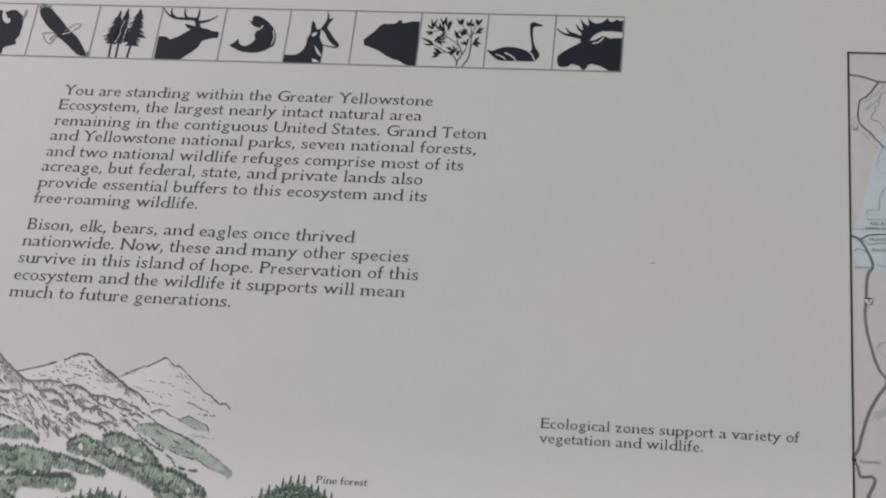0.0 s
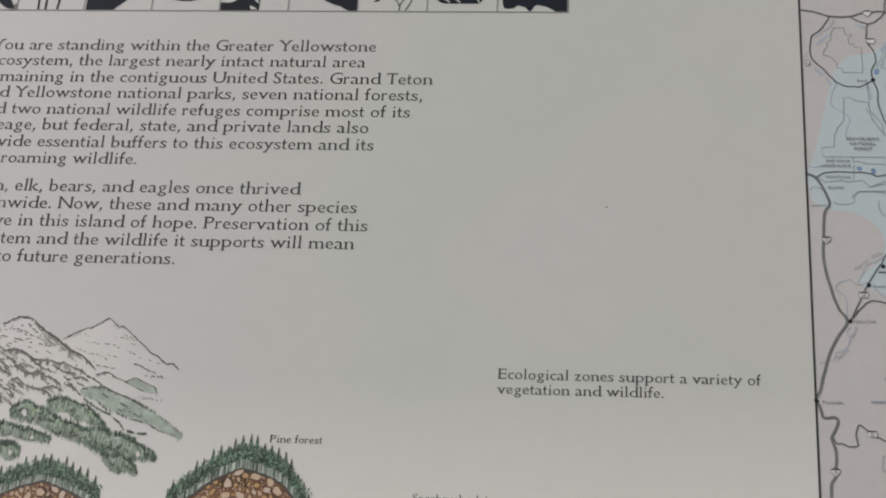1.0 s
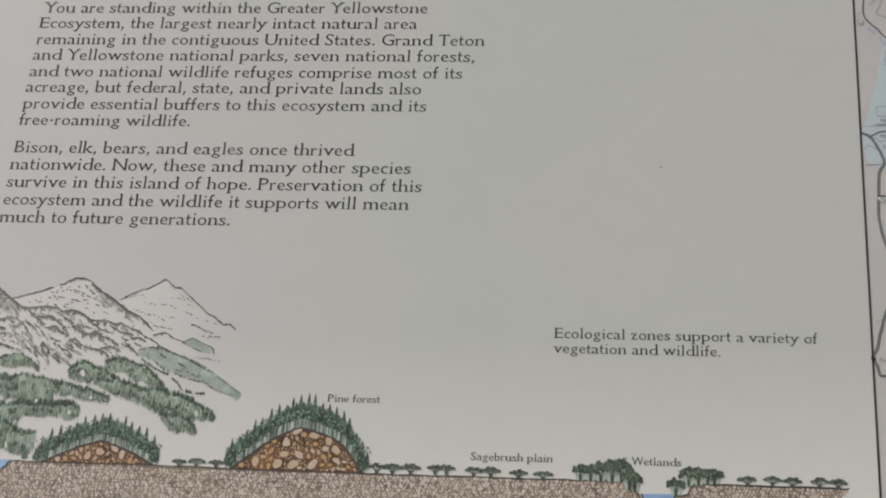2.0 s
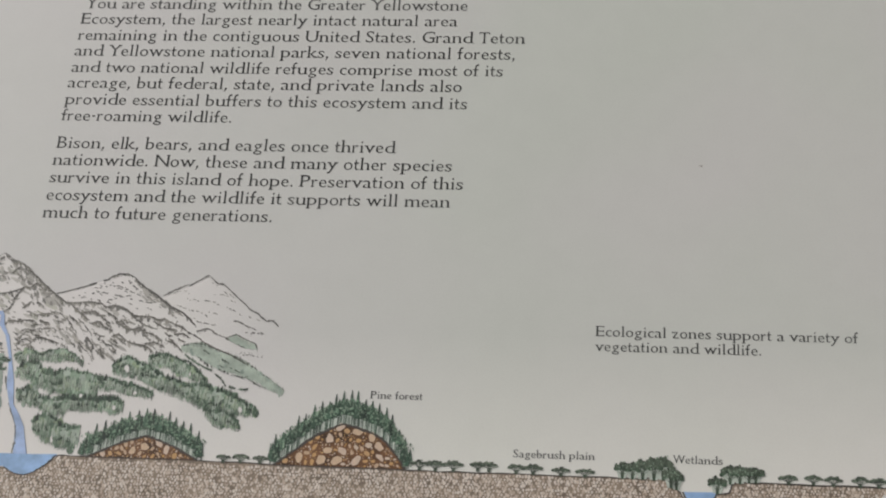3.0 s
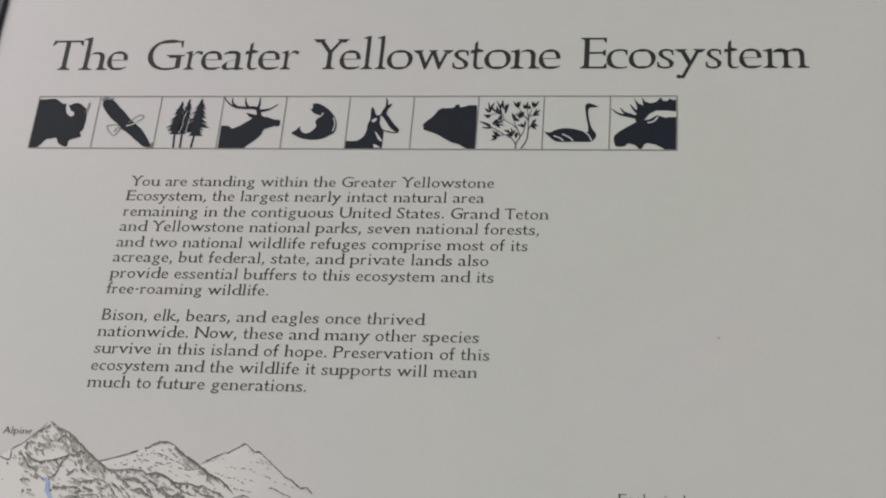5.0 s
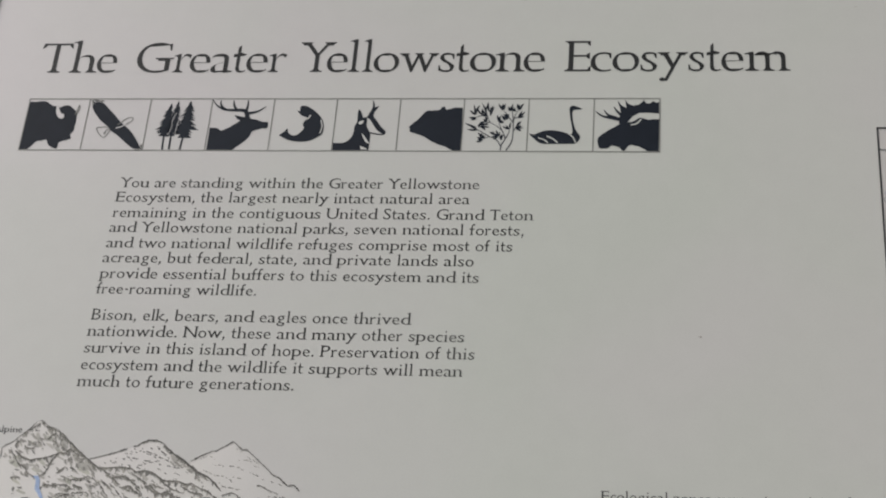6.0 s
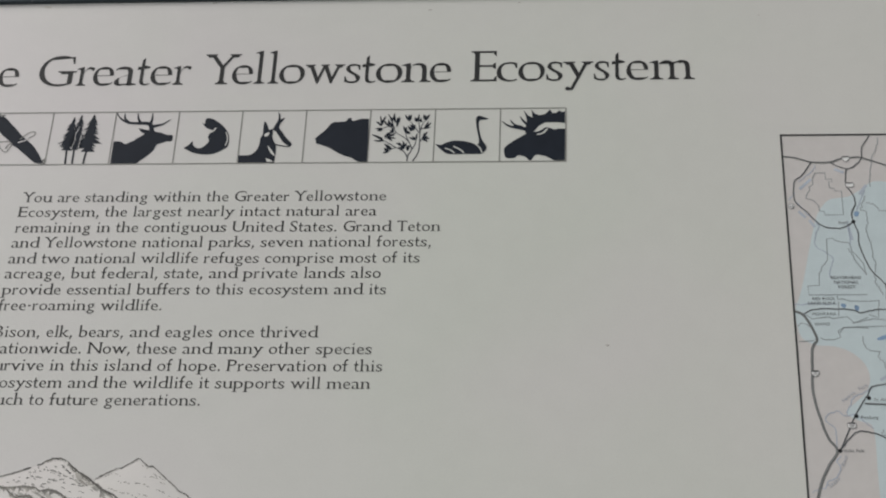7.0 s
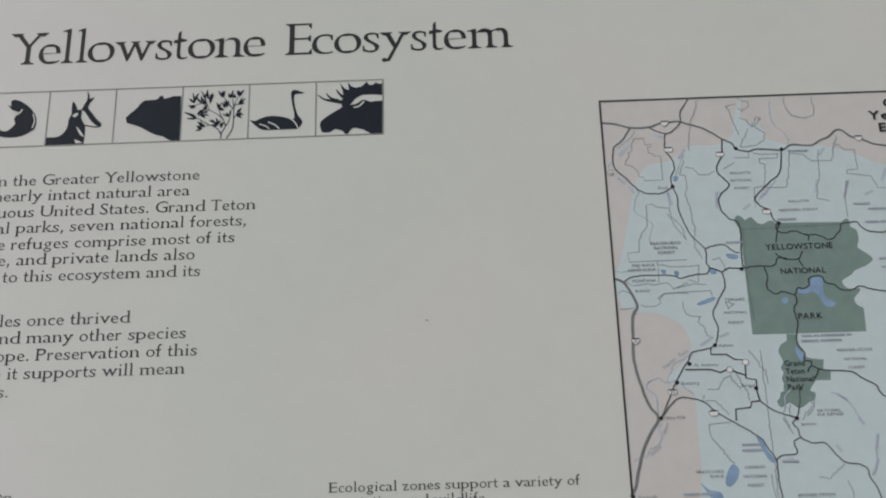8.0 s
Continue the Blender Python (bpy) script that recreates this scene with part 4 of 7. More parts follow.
CLIFFS.append([(51.4, -244.0), (54.6, -243.2), (58.3, -244.4)])
CLIFFS.append([(52.6, -249.8), (56.7, -248.3), (62.3, -249.0)])
CLIFFS.append([(67.2, -241.7), (71.0, -242.9)])
CLIFFS.append([(71.5, -241.1), (74.2, -239.7), (77.3, -240.2)])
CLIFFS.append([(70.2, -249.2), (72.7, -246.3), (75.3, -245.7), (78.4, -247.6)])
CLIFFS.append([(79.8, -243.3), (83.2, -244.3), (87.4, -246.4)])
CLIFFS.append([(85.6, -245.4), (90.1, -246.4), (93.4, -247.9)])
CLIFFS.append([(76.6, -237.8), (79.7, -236.8), (83.8, -238.1)])
CLIFFS.append([(81.0, -234.8), (84.9, -235.3), (87.3, -236.6)])
FACES = ([(62.5, -207.8), (63.8, -203.7), (66.0, -202.3), (69.7, -202.6), (71.1, -207.0), (69.2, -211.9), (65.9, -212.0)], [(62.5, -217.7), (66.8, -216.6), (64.8, -224.5), (62.3, -228.6), (58.7, -229.8), (56.0, -227.6), (60.4, -224.6)], [(73.5, -214.5), (75.9, -212.1), (81.2, -214.3), (83.9, -217.1), (79.6, -217.8)], [(55.6, -195.7), (60.0, -198.2), (64.1, -199.3), (62.8, -201.4), (59.1, -199.7)])
strokes = []
for face, count, slant in zip(FACES, (34, 36, 18, 14), (-62, -40, -25, -50)):
    strokes += hatching(face, count, slant, 3.2, 0.55, 10)
stuff("near_cliff_shading", crags(CLIFFS, 2.6) + strokes + crags(CLIFFS[6:10], 2.0) + dabs(NEAR, 16, -22, 1.0, 2.6, 0.6, 18) + dabs([(68.5, -241.4), (92.2, -239.6), (102.4, -248.2), (87.8, -251.4), (71.4, -251.4)], 26, -28, 1.2, 3.0, 0.8), PEN, 4, "pen shading on the near peak")
stuff("near_cliff_line", [s for pts in CLIFFS for s in broken(pts, 0.5, 0.7)], PEN_DARK, 5, "dark pen lines on the near peak")
stuff("slate_wash", shade_patches([(54.1, -195.9), (65.3, -201.4), (76.8, -211.2), (88.9, -220.8), (96.6, -225.9), (86.4, -226.2), (74.7, -218.4), (63.6, -210.8), (57.4, -203.8)], 13, -46, 7, 1.9) + shade_patches([(44.9, -204.1), (53.2, -196.6), (55.7, -205.6), (49.9, -214.8), (45.7, -214.9)], 8, -60, 6, 2.2) + shade_patches([(40.4, -209.3), (46.0, -213.1), (55.1, -230.7), (48.9, -227.3)], 6, -70, 6, 2.0)
    + shade_patches([(129.4, -207.0), (139.0, -213.8), (148.3, -218.7), (162.0, -229.9), (167.5, -234.0), (158.6, -231.0), (146.0, -222.3), (136.4, -215.7)], 14, -38, 6, 1.7), SLATE, 3, "grey wash on the shaded faces")
stuff("near_peak_haze", shade_patches([(30, -215), (42, -206), (53, -197), (64, -203), (74, -212), (66, -222), (56, -228), (44, -224)], 14, -38, 6, 1.6), WASH, 2.5, "soft grey wash on the near peak")
stuff("olive_wash", shade_patches(NEAR, 14, -30, 8, 2.6), OLIVE, 2, "faint olive wash on the near peak")
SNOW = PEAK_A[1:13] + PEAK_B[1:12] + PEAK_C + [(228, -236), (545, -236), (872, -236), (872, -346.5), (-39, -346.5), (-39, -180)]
art("white_ground", [SNOW], SNOW_WHITE, 0.15, "white ground of the drawn landscape, whiter towards the panel's foot")


def fringed(top, bottom, tip, tooth):
    """A wash between two lines: small points along the top, a fringe of uneven strokes below."""
    upper = [(x, y + rnd.uniform(-0.2, 1.0) * tip) for x, y in wander(top, 0.7, 0.1)]
    lower = [(x, y - (tooth * rnd.uniform(0.3, 1.2) if k % 2 else tooth * rnd.uniform(-0.5, 0.2))) for k, (x, y) in enumerate(wander(bottom, 0.5, 0.12))]
    return upper + lower[::-1]


def dashes(line, pitch=2.0, width=0.62):
    """A broken row of tiny pen dashes along a line."""
    run, out = curve(line, 8), []
    i = 0
    while i < len(run) - 2:
        n, lift = rnd.choice((1, 1, 2, 3)), rnd.uniform(-0.7, 0.7)
        out.append(ribbon([(x, y + lift + rnd.uniform(-0.3, 0.3)) for x, y in run[i:i + n + 1]], width * rnd.uniform(0.7, 1.3), width * 0.5))
        i += n + rnd.choice((1, 1, 2, 3))
    return out


def hung(line, depth, pitch=0.75, slant=-72, width=0.3, share=0.8):
    """Fine strokes that hang below a ridge line and shade it."""
    run, out = curve(line, 10), []
    last = run[0]
    for x, y in run:
        if math.hypot(x - last[0], y - last[1]) < pitch:
            continue
        last = (x, y)
        if rnd.random() < share:
            a, n = radians(slant + rnd.gauss(0, 9)), depth * rnd.uniform(0.3, 1.15)
            out.append(ribbon([(x, y), (x + n * 0.5 * math.cos(a) + 0.1, y + n * 0.5 * math.sin(a)), (x + n * math.cos(a), y + n * math.sin(a))], width * rnd.uniform(0.7, 1.4), width * 0.4))
    return out


def under(line, depth, lean=0.35):
    """Soft washes below a ridge line in uneven pieces, ragged below."""
    run, out, i = wander(line, 0.8, 0.2), [], 0
    while i < len(run) - 3:
        n = rnd.randint(4, 8)
        piece = run[i:i + n + 1]
        m = len(piece) - 1
        low = [(x + lean * depth * rnd.uniform(0.3, 1.0), y - depth * rnd.uniform(0.2, 1.2) * math.sin(math.pi * min(max(k / m, 0.08), 0.92))) for k, (x, y) in enumerate(piece)]
        if rnd.random() < 0.75:
            out.append(piece + low[::-1])
        i += n
    return out


def fragments(region, count, angle, lo, hi, spread=10):
    """Short broken ridges scattered over a slope."""
    out = []
    for x, y in scatter(region, count):
        a, n = radians(angle + rnd.gauss(0, spread)), rnd.uniform(lo, hi)
        out.append([(x + n * k * math.cos(a), y + n * k * math.sin(a) + rnd.uniform(-0.5, 0.6)) for k in (0, 0.3, 0.6, 1)])
    return out


def streaks(region, count, angle, lo, hi, thick, spread=12):
    """Brush strokes down a slope: pointed at both ends, toothed below."""
    out = []
    for x, y in scatter(region, count):
        a = radians(angle + rnd.gauss(0, spread))
        n, w = rnd.uniform(lo, hi), thick * rnd.uniform(0.55, 1.3)
        top = [(n * k, w * 0.35 * math.sin(math.pi * k) * rnd.uniform(0.6, 1.3)) for k in (0.0, 0.25, 0.5, 0.75, 1.0)]
        low = [(n * k, -w * math.sin(math.pi * k) * rnd.uniform(0.35, 1.25)) for k in (0.9, 0.78, 0.66, 0.5, 0.36, 0.22, 0.1)]
        out.append([(x + u * math.cos(a) - v * math.sin(a), y + u * math.sin(a) + v * math.cos(a)) for u, v in top + low])
    return out


B_FALL = PEAK_B[8:]
stuff("middle_peak_shading", hung(B_FALL, 3.4, 0.6, -52, 0.42) + hung(PEAK_B[9:14], 4.6, 0.8, -48, 0.44) + hung(PEAK_B[4:8], 1.6, 0.9) + crags([B_FALL], 2.2, 0.8)
    + [s for line in ([(112, -214), (120, -212.5), (128, -213.5)], [(104, -217.5), (114, -217), (124, -218), (134, -217.5)], [(118, -221), (127, -219.5), (137, -221.5), (146, -222.5)], [(130, -215.5), (139, -218.5), (146, -221.5)], [(108, -220.3), (120, -223.4)], [(128, -209.5), (134, -213.5)]) for s in dashes(line)]
    + dabs(SLOPE_B, 44, -24, 0.9, 2.4, 0.6), PEN_DARK, 4, "pen marks on a snowy slope")
stuff("middle_peak_wash", under(PEAK_B[9:15], 3.6) + under(PEAK_B[5:8], 1.6) + streaks([(136, -213), (150, -221), (163, -230), (152, -228), (140, -221)], 8, -36, 2.5, 5.0, 1.1), STREAK, 3.5, "grey wash on a snowy slope")
stuff("far_peak_dash", [s for line in ([(155, -216.5), (160, -214.5), (164, -216)], [(157.9, -223.8), (161.2, -224.2), (166.8, -226.3), (170.6, -226.8), (175.9, -230.5)], [(163, -219.5), (168, -220), (176, -220.5), (182, -222.5)], [(176, -209.5), (180, -211.5)], [(183, -213.5), (187, -216.8), (191, -218.5)], [(178, -216), (185, -217.5), (191, -221)], [(186, -223.5), (191, -226.5), (197, -228)], [(166, -230.5), (173, -233), (181, -234)], [(199, -229), (206, -232)], [(176, -226.5), (184, -229.5)], [(190.8, -232.1), (192.8, -231.7), (197.4, -234.4), (203.9, -236.6)]) for s in dashes(line, 2.0, 0.5)], PEN, 4, "small grey touches on a snowy slope")
stuff("far_peak_shading", hung(PEAK_C[6:15], 1.7, 0.8, -60, 0.4, 0.7)
    + taut([(190.8, -232.1), (192.8, -231.7), (197.4, -234.4), (203.9, -236.6)], 0.4, 0.2) + dashes([(198.1, -239.3), (204.2, -238.6), (207.9, -239.0)]) + hung([(200, -238.6), (207.9, -238.4)], 1.6, 1.0, -88), PEN_DARK, 4, "thin pen marks on a snowy slope")
HILL = [(187.0, -242.1), (193.1, -239.8), (197.9, -242.1), (204.6, -245.1), (205.8, -248.2), (199.3, -247.7), (193.8, -245.5)]
SPUR_LINE = [(170.8, -238.6), (172.8, -237.8), (176.3, -236.6), (179.0, -237.6), (182.6, -240.3), (187.0, -241.8), (193.8, -245.5), (198.7, -247.5)]
art("far_hill_wash", [fringed(HILL[:5], HILL[:1] + HILL[:4:-1] + HILL[4:5], 0.3, 0.8)], GROVE_PALE, 3, "small pale green hill behind the slope")
stuff("far_hill_shade", hung(HILL[:5], 2.6, 0.5, -84, 0.3, 0.8), WASH, 3.4, "soft upright strokes on the far hill")
stuff("far_hill_line", taut(SPUR_LINE, 0.6) + taut(HILL[:5], 0.55) + hung(SPUR_LINE[:5], 1.9, 0.8, -85, 0.3) + dashes([(196.1, -250.8), (200.9, -251.8), (205.1, -252.2), (209.3, -252.6)], 1.0, 0.5) + hung([(197, -249.8), (209, -251.6)], 1.4, 1.5, -90), PEN_DARK, 4.5, "pen lines of a small far hill")
RIDGES = []
RIDGES.append(([(93.6, -223.0), (100.1, -223.2), (107.2, -222.6), (114.3, -223.2), (117.9, -225.4), (122.5, -224.3), (125.7, -224.6), (131.0, -227.5), (134.0, -229.8), (138.4, -230.4), (143.7, -230.3), (148.8, -232.4), (151.7, -231.2), (156.4, -233.8), (162.6, -236.4)], 2.4))
RIDGES.append(([(162.6, -236.4), (165.7, -239.1), (170.2, -241.2), (176.0, -244.9), (181.6, -248.0), (187.1, -250.0), (192.7, -252.5), (199.4, -256.1), (203.9, -258.7)], 0.8))
RIDGES.append(([(114.7, -225.4), (119.5, -228.7), (125.0, -232.4)], 1.8))
RIDGES.append(([(124.3, -234.7), (127.8, -233.5), (130.4, -236.2), (134.5, -238.3), (138.0, -237.1), (142.6, -239.7), (146.0, -240.7), (151.8, -244.4)], 3.0))
RIDGES.append(([(123.2, -243.0), (127.1, -241.3), (132.0, -245.0), (136.4, -246.5), (141.3, -247.5), (145.3, -249.0), (147.1, -250.6)], 2.4))
RIDGES.append(([(142.3, -246.9), (147.8, -245.6), (153.4, -247.7)], 1.8))
RIDGES.append(([(118.3, -245.4), (120.8, -247.5), (124.2, -248.5), (126.8, -251.7)], 2.2))
RIDGES.append(([(154.4, -244.4), (158.3, -245.3), (161.8, -248.0), (163.7, -250.1)], 2.0))
RIDGES.append(([(131.5, -229.0), (137.5, -233.4), (143.5, -236.4), (148.5, -237.6)], 1.6))
RIDGES.append(([(146.1, -233.4), (152.3, -236.8), (159.5, -238.1)], 1.8))
RIDGES.append(([(158.2, -240.8), (163.4, -240.0), (167.4, -242.6)], 1.4))
RIDGES.append(([(97.4, -224.4), (102.4, -228.4), (109.2, -233.5)], 2.0))
RIDGES.append(([(110.0, -235.4), (115.5, -234.2), (117.6, -236.7), (123.1, -239.4)], 2.4))
RIDGES.append(([(105.5, -229.2), (111.5, -228.4), (117.0, -232.2), (121.5, -235.4)], 2.0))
FLANK = [(96, -226), (112, -226), (128, -229), (146, -234), (160, -239), (166, -243), (158, -247), (146, -249), (132, -246), (122, -248), (112, -240)]
lines, hatch, soft = [], [], []
for line, depth in RIDGES:
    lines += taut(line, 0.42, 0.22, 0.3)
    hatch += hung(line, depth, 0.8, -68, 0.3) + crags([line], depth * 0.8, 0.85) + crags([line], depth * 0.4, 0.6)
    soft += under(line, depth * 1.5) + under(line, depth * 0.9)
    lines += [conifer(x, y - 0.4, rnd.uniform(0.9, 2.0), 0.9, 2, 0.3) for x, y in wander(line, 1.3, 0.25) if rnd.random() < 0.42 and x > 104]
for line in fragments(FLANK, 34, -30, 2.0, 5.5):
    hatch += crags([line], 1.5, 0.95)
    if rnd.random() < 0.6:
        hatch += taut(line, 0.45, 0.1)
    soft += under(line, 2.2)
stuff("ridge_shading", hatch, PEN, 4, "pen shading under the ridge lines")
stuff("ridge_wash", soft, STREAK, 3, "grey wash under the ridge lines")
stuff("ridge_line", lines, PEN_DARK, 5, "dark pen ridge lines")
stuff("slope_brushwork", streaks([(64, -231), (76, -227), (92, -227), (104, -231), (112, -243), (120, -252), (112, -256), (98, -249), (84, -251), (68, -252)], 20, -30, 2.6, 6.0, 1.1, 12)
    + streaks([(92, -229), (104, -230), (117, -244), (128, -254), (118, -258), (104, -248)], 18, -56, 3.5, 7.0, 1.2, 7)
    + streaks([(30, -216), (53, -197), (66, -203), (78, -213), (92, -225), (84, -229), (62, -231), (36, -231)], 22, -36, 2.6, 6.0, 1.3, 20)
    + streaks([(30, -215), (42, -206), (53, -197), (64, -203), (66, -214), (56, -228), (44, -224)], 24, -44, 2.4, 5.5, 1.0, 10)
    + streaks([(66, -203), (78, -213), (94, -226), (84, -225), (70, -214)], 14, -52, 3.0, 6.0, 1.3, 8), STREAK, 3.7, "grey brush strokes on the mountain's face")
stuff("gully_shading", crags(GULLIES, 2.4, 0.7) + dabs([(91.0, -229.1), (102.6, -229.6), (116.3, -243.5), (128.0, -255.1), (118.6, -258.3), (111.3, -257.1), (101.6, -249.9), (92.5, -238.2)], 14, -56, 2.0, 4.2, 1.1, 8), PEN, 4, "pen shading down the gullies")
stuff("slope_stipple", dabs(BODY, 26, -24, 1.0, 3.0, 0.6, 12) + dabs([(63.0, -234.5), (76.6, -229.5), (92.2, -236.7), (95.7, -248.6), (86.1, -251.1), (69.1, -252.4)], 20, -16, 1.5, 4.0, 0.9), PEN, 4, "small brush dabs on the slope")
lines = [s for pts in GULLIES for s in broken(pts, 0.6, 0.6)] + [s for pts in ROCKS for s in broken(pts, 0.5, 0.55)]
stuff("gully_line", lines, PEN_DARK, 5, "dark pen lines down the gullies")
stuff("slope_shading", shade_patches(BODY, 22, -30, 8, 1.8) + shade_patches([(54.2, -202.3), (62.4, -199.0), (78.0, -212.6), (91.4, -223.0), (92.5, -238.2), (67.1, -249.5), (62.0, -245.1)], 9, -30, 8, 2.2) + shade_patches([(131.0, -208.1), (148.4, -219.2), (167.4, -233.8), (151.0, -227.5), (135.2, -217.3)], 9, -38, 7, 1.8)
    + shade_patches([(64.9, -200.5), (79.8, -214.9), (92.2, -223.8), (84.2, -223.2), (72.5, -214.3), (66.7, -206.7)], 9, -50, 8, 2.4), WASH, 2, "grey wash on the slopes")


def wash(pts, ragged=0.5):
    return rough(pts + pts[:1], ragged, 6)[:-1]


G = {}
DISTANT = ([(163.3, -247.5), (168.4, -245.9), (174.8, -245.1), (183.1, -248.9), (192.6, -252.0), (200.8, -255.8), (209.2, -261.6), (217.6, -267.3), (223.4, -271.8)],
           [(163.6, -249.5), (173.2, -253.3), (177.5, -255.9), (184.5, -259.7), (193.8, -262.1), (199.2, -263.9), (208.6, -267.0), (215.5, -271.4), (222.6, -273.8)])
G["beyond"] = [(44.5, -253.6), (53.2, -252.9), (62.1, -254.1), (65.7, -258.2), (65.0, -263.8), (65.9, -269.2), (66.5, -278.5), (66.9, -290.9), (53.1, -291.4)]

def wood_edge(line, tall, deep, pitch=0.9):
    """A jagged band of fir tops along a line: pointed above, ragged below."""
    out, walk_line = [], curve(line, 12)
    dist = [0.0]
    for (x, y), (u, v) in zip(walk_line, walk_line[1:]):
        dist.append(dist[-1] + math.hypot(u - x, v - y))
    s = 0.0
    while s < dist[-1] - pitch:
        top, low = [], []
        for _ in range(rnd.randint(3, 8)):
            k = next((n for n, d in enumerate(dist) if d >= s), len(dist) - 1)
            x, y = walk_line[k]
            h = tall * rnd.uniform(0.35, 1.2)
            top += [(x - pitch * 0.5, y + h * 0.1), (x, y + h)]
            low += [(x - pitch * 0.4, y - deep * rnd.uniform(0.2, 1.1)), (x + pitch * 0.1, y - deep * rnd.uniform(0.0, 0.5))]
            s += pitch * rnd.uniform(0.7, 1.3)
            if s > dist[-1]:
                break
        top.append((top[-1][0] + pitch * 0.5, top[-1][1] - tall * 0.4))
        out.append(top + low[::-1])
        s += rnd.choice((0.0, 0.0, 0.4, 1.2))
    return out


def wood_clumps(region, count, tall):
    out = []
    for x, y in scatter(region, count):
        n = rnd.uniform(2.0, 5.5)
        out += wood_edge([(x, y), (x + n * 0.5, y - n * 0.08), (x + n, y - n * rnd.uniform(0.0, 0.4))], tall, tall * 0.8, 0.8)
    return out


def combing(region, count, tall, width=0.38):
    """Fine upright strokes, as of many stems."""
    out = []
    for x, y in scatter(region, count):
        h = tall * rnd.uniform(0.5, 1.3)
        out.append([(x - width / 2, y - h / 2), (x + width / 2, y - h / 2), (x + width / 2, y + h / 2), (x - width / 2, y + h / 2)])
    return out


art("pale_forest_wash", [fringed(*DISTANT, 0.7, 1.3)], GROVE_PALE, 2, "pale green wash of far woods")
far_body = DISTANT[0] + DISTANT[1][::-1]
stuff("pale_forest_touch", shade_patches(far_body, 16, -60, 4.5, 2.2), FAR_GREEN, 2.6, "uneven pale green touches in far woods")
stuff("pale_forest_stroke", combing(far_body, 60, 2.2, 0.4), STEM_PALE, 3, "fine pale upright strokes in far woods")
art("forest_wash", [wash(G["beyond"], 0.9)], FAR_GREEN, 3, "green wash of wooded slope")


def firs(line, tall, pitch):
    """Single pointed firs side by side along a line, uneven in height."""
    out, run = [], curve(line, 8)
    last = None
    for x, y in run:
        if last and math.hypot(x - last[0], y - last[1]) < pitch * rnd.uniform(0.7, 1.4):
            continue
        last = (x, y)
        h = tall * rnd.uniform(0.4, 1.35)
        out.append(conifer(x + rnd.uniform(-0.3, 0.3), y - h * 0.45, h, h * rnd.uniform(0.42, 0.62), 3, 0.35, 0.55))
    return out


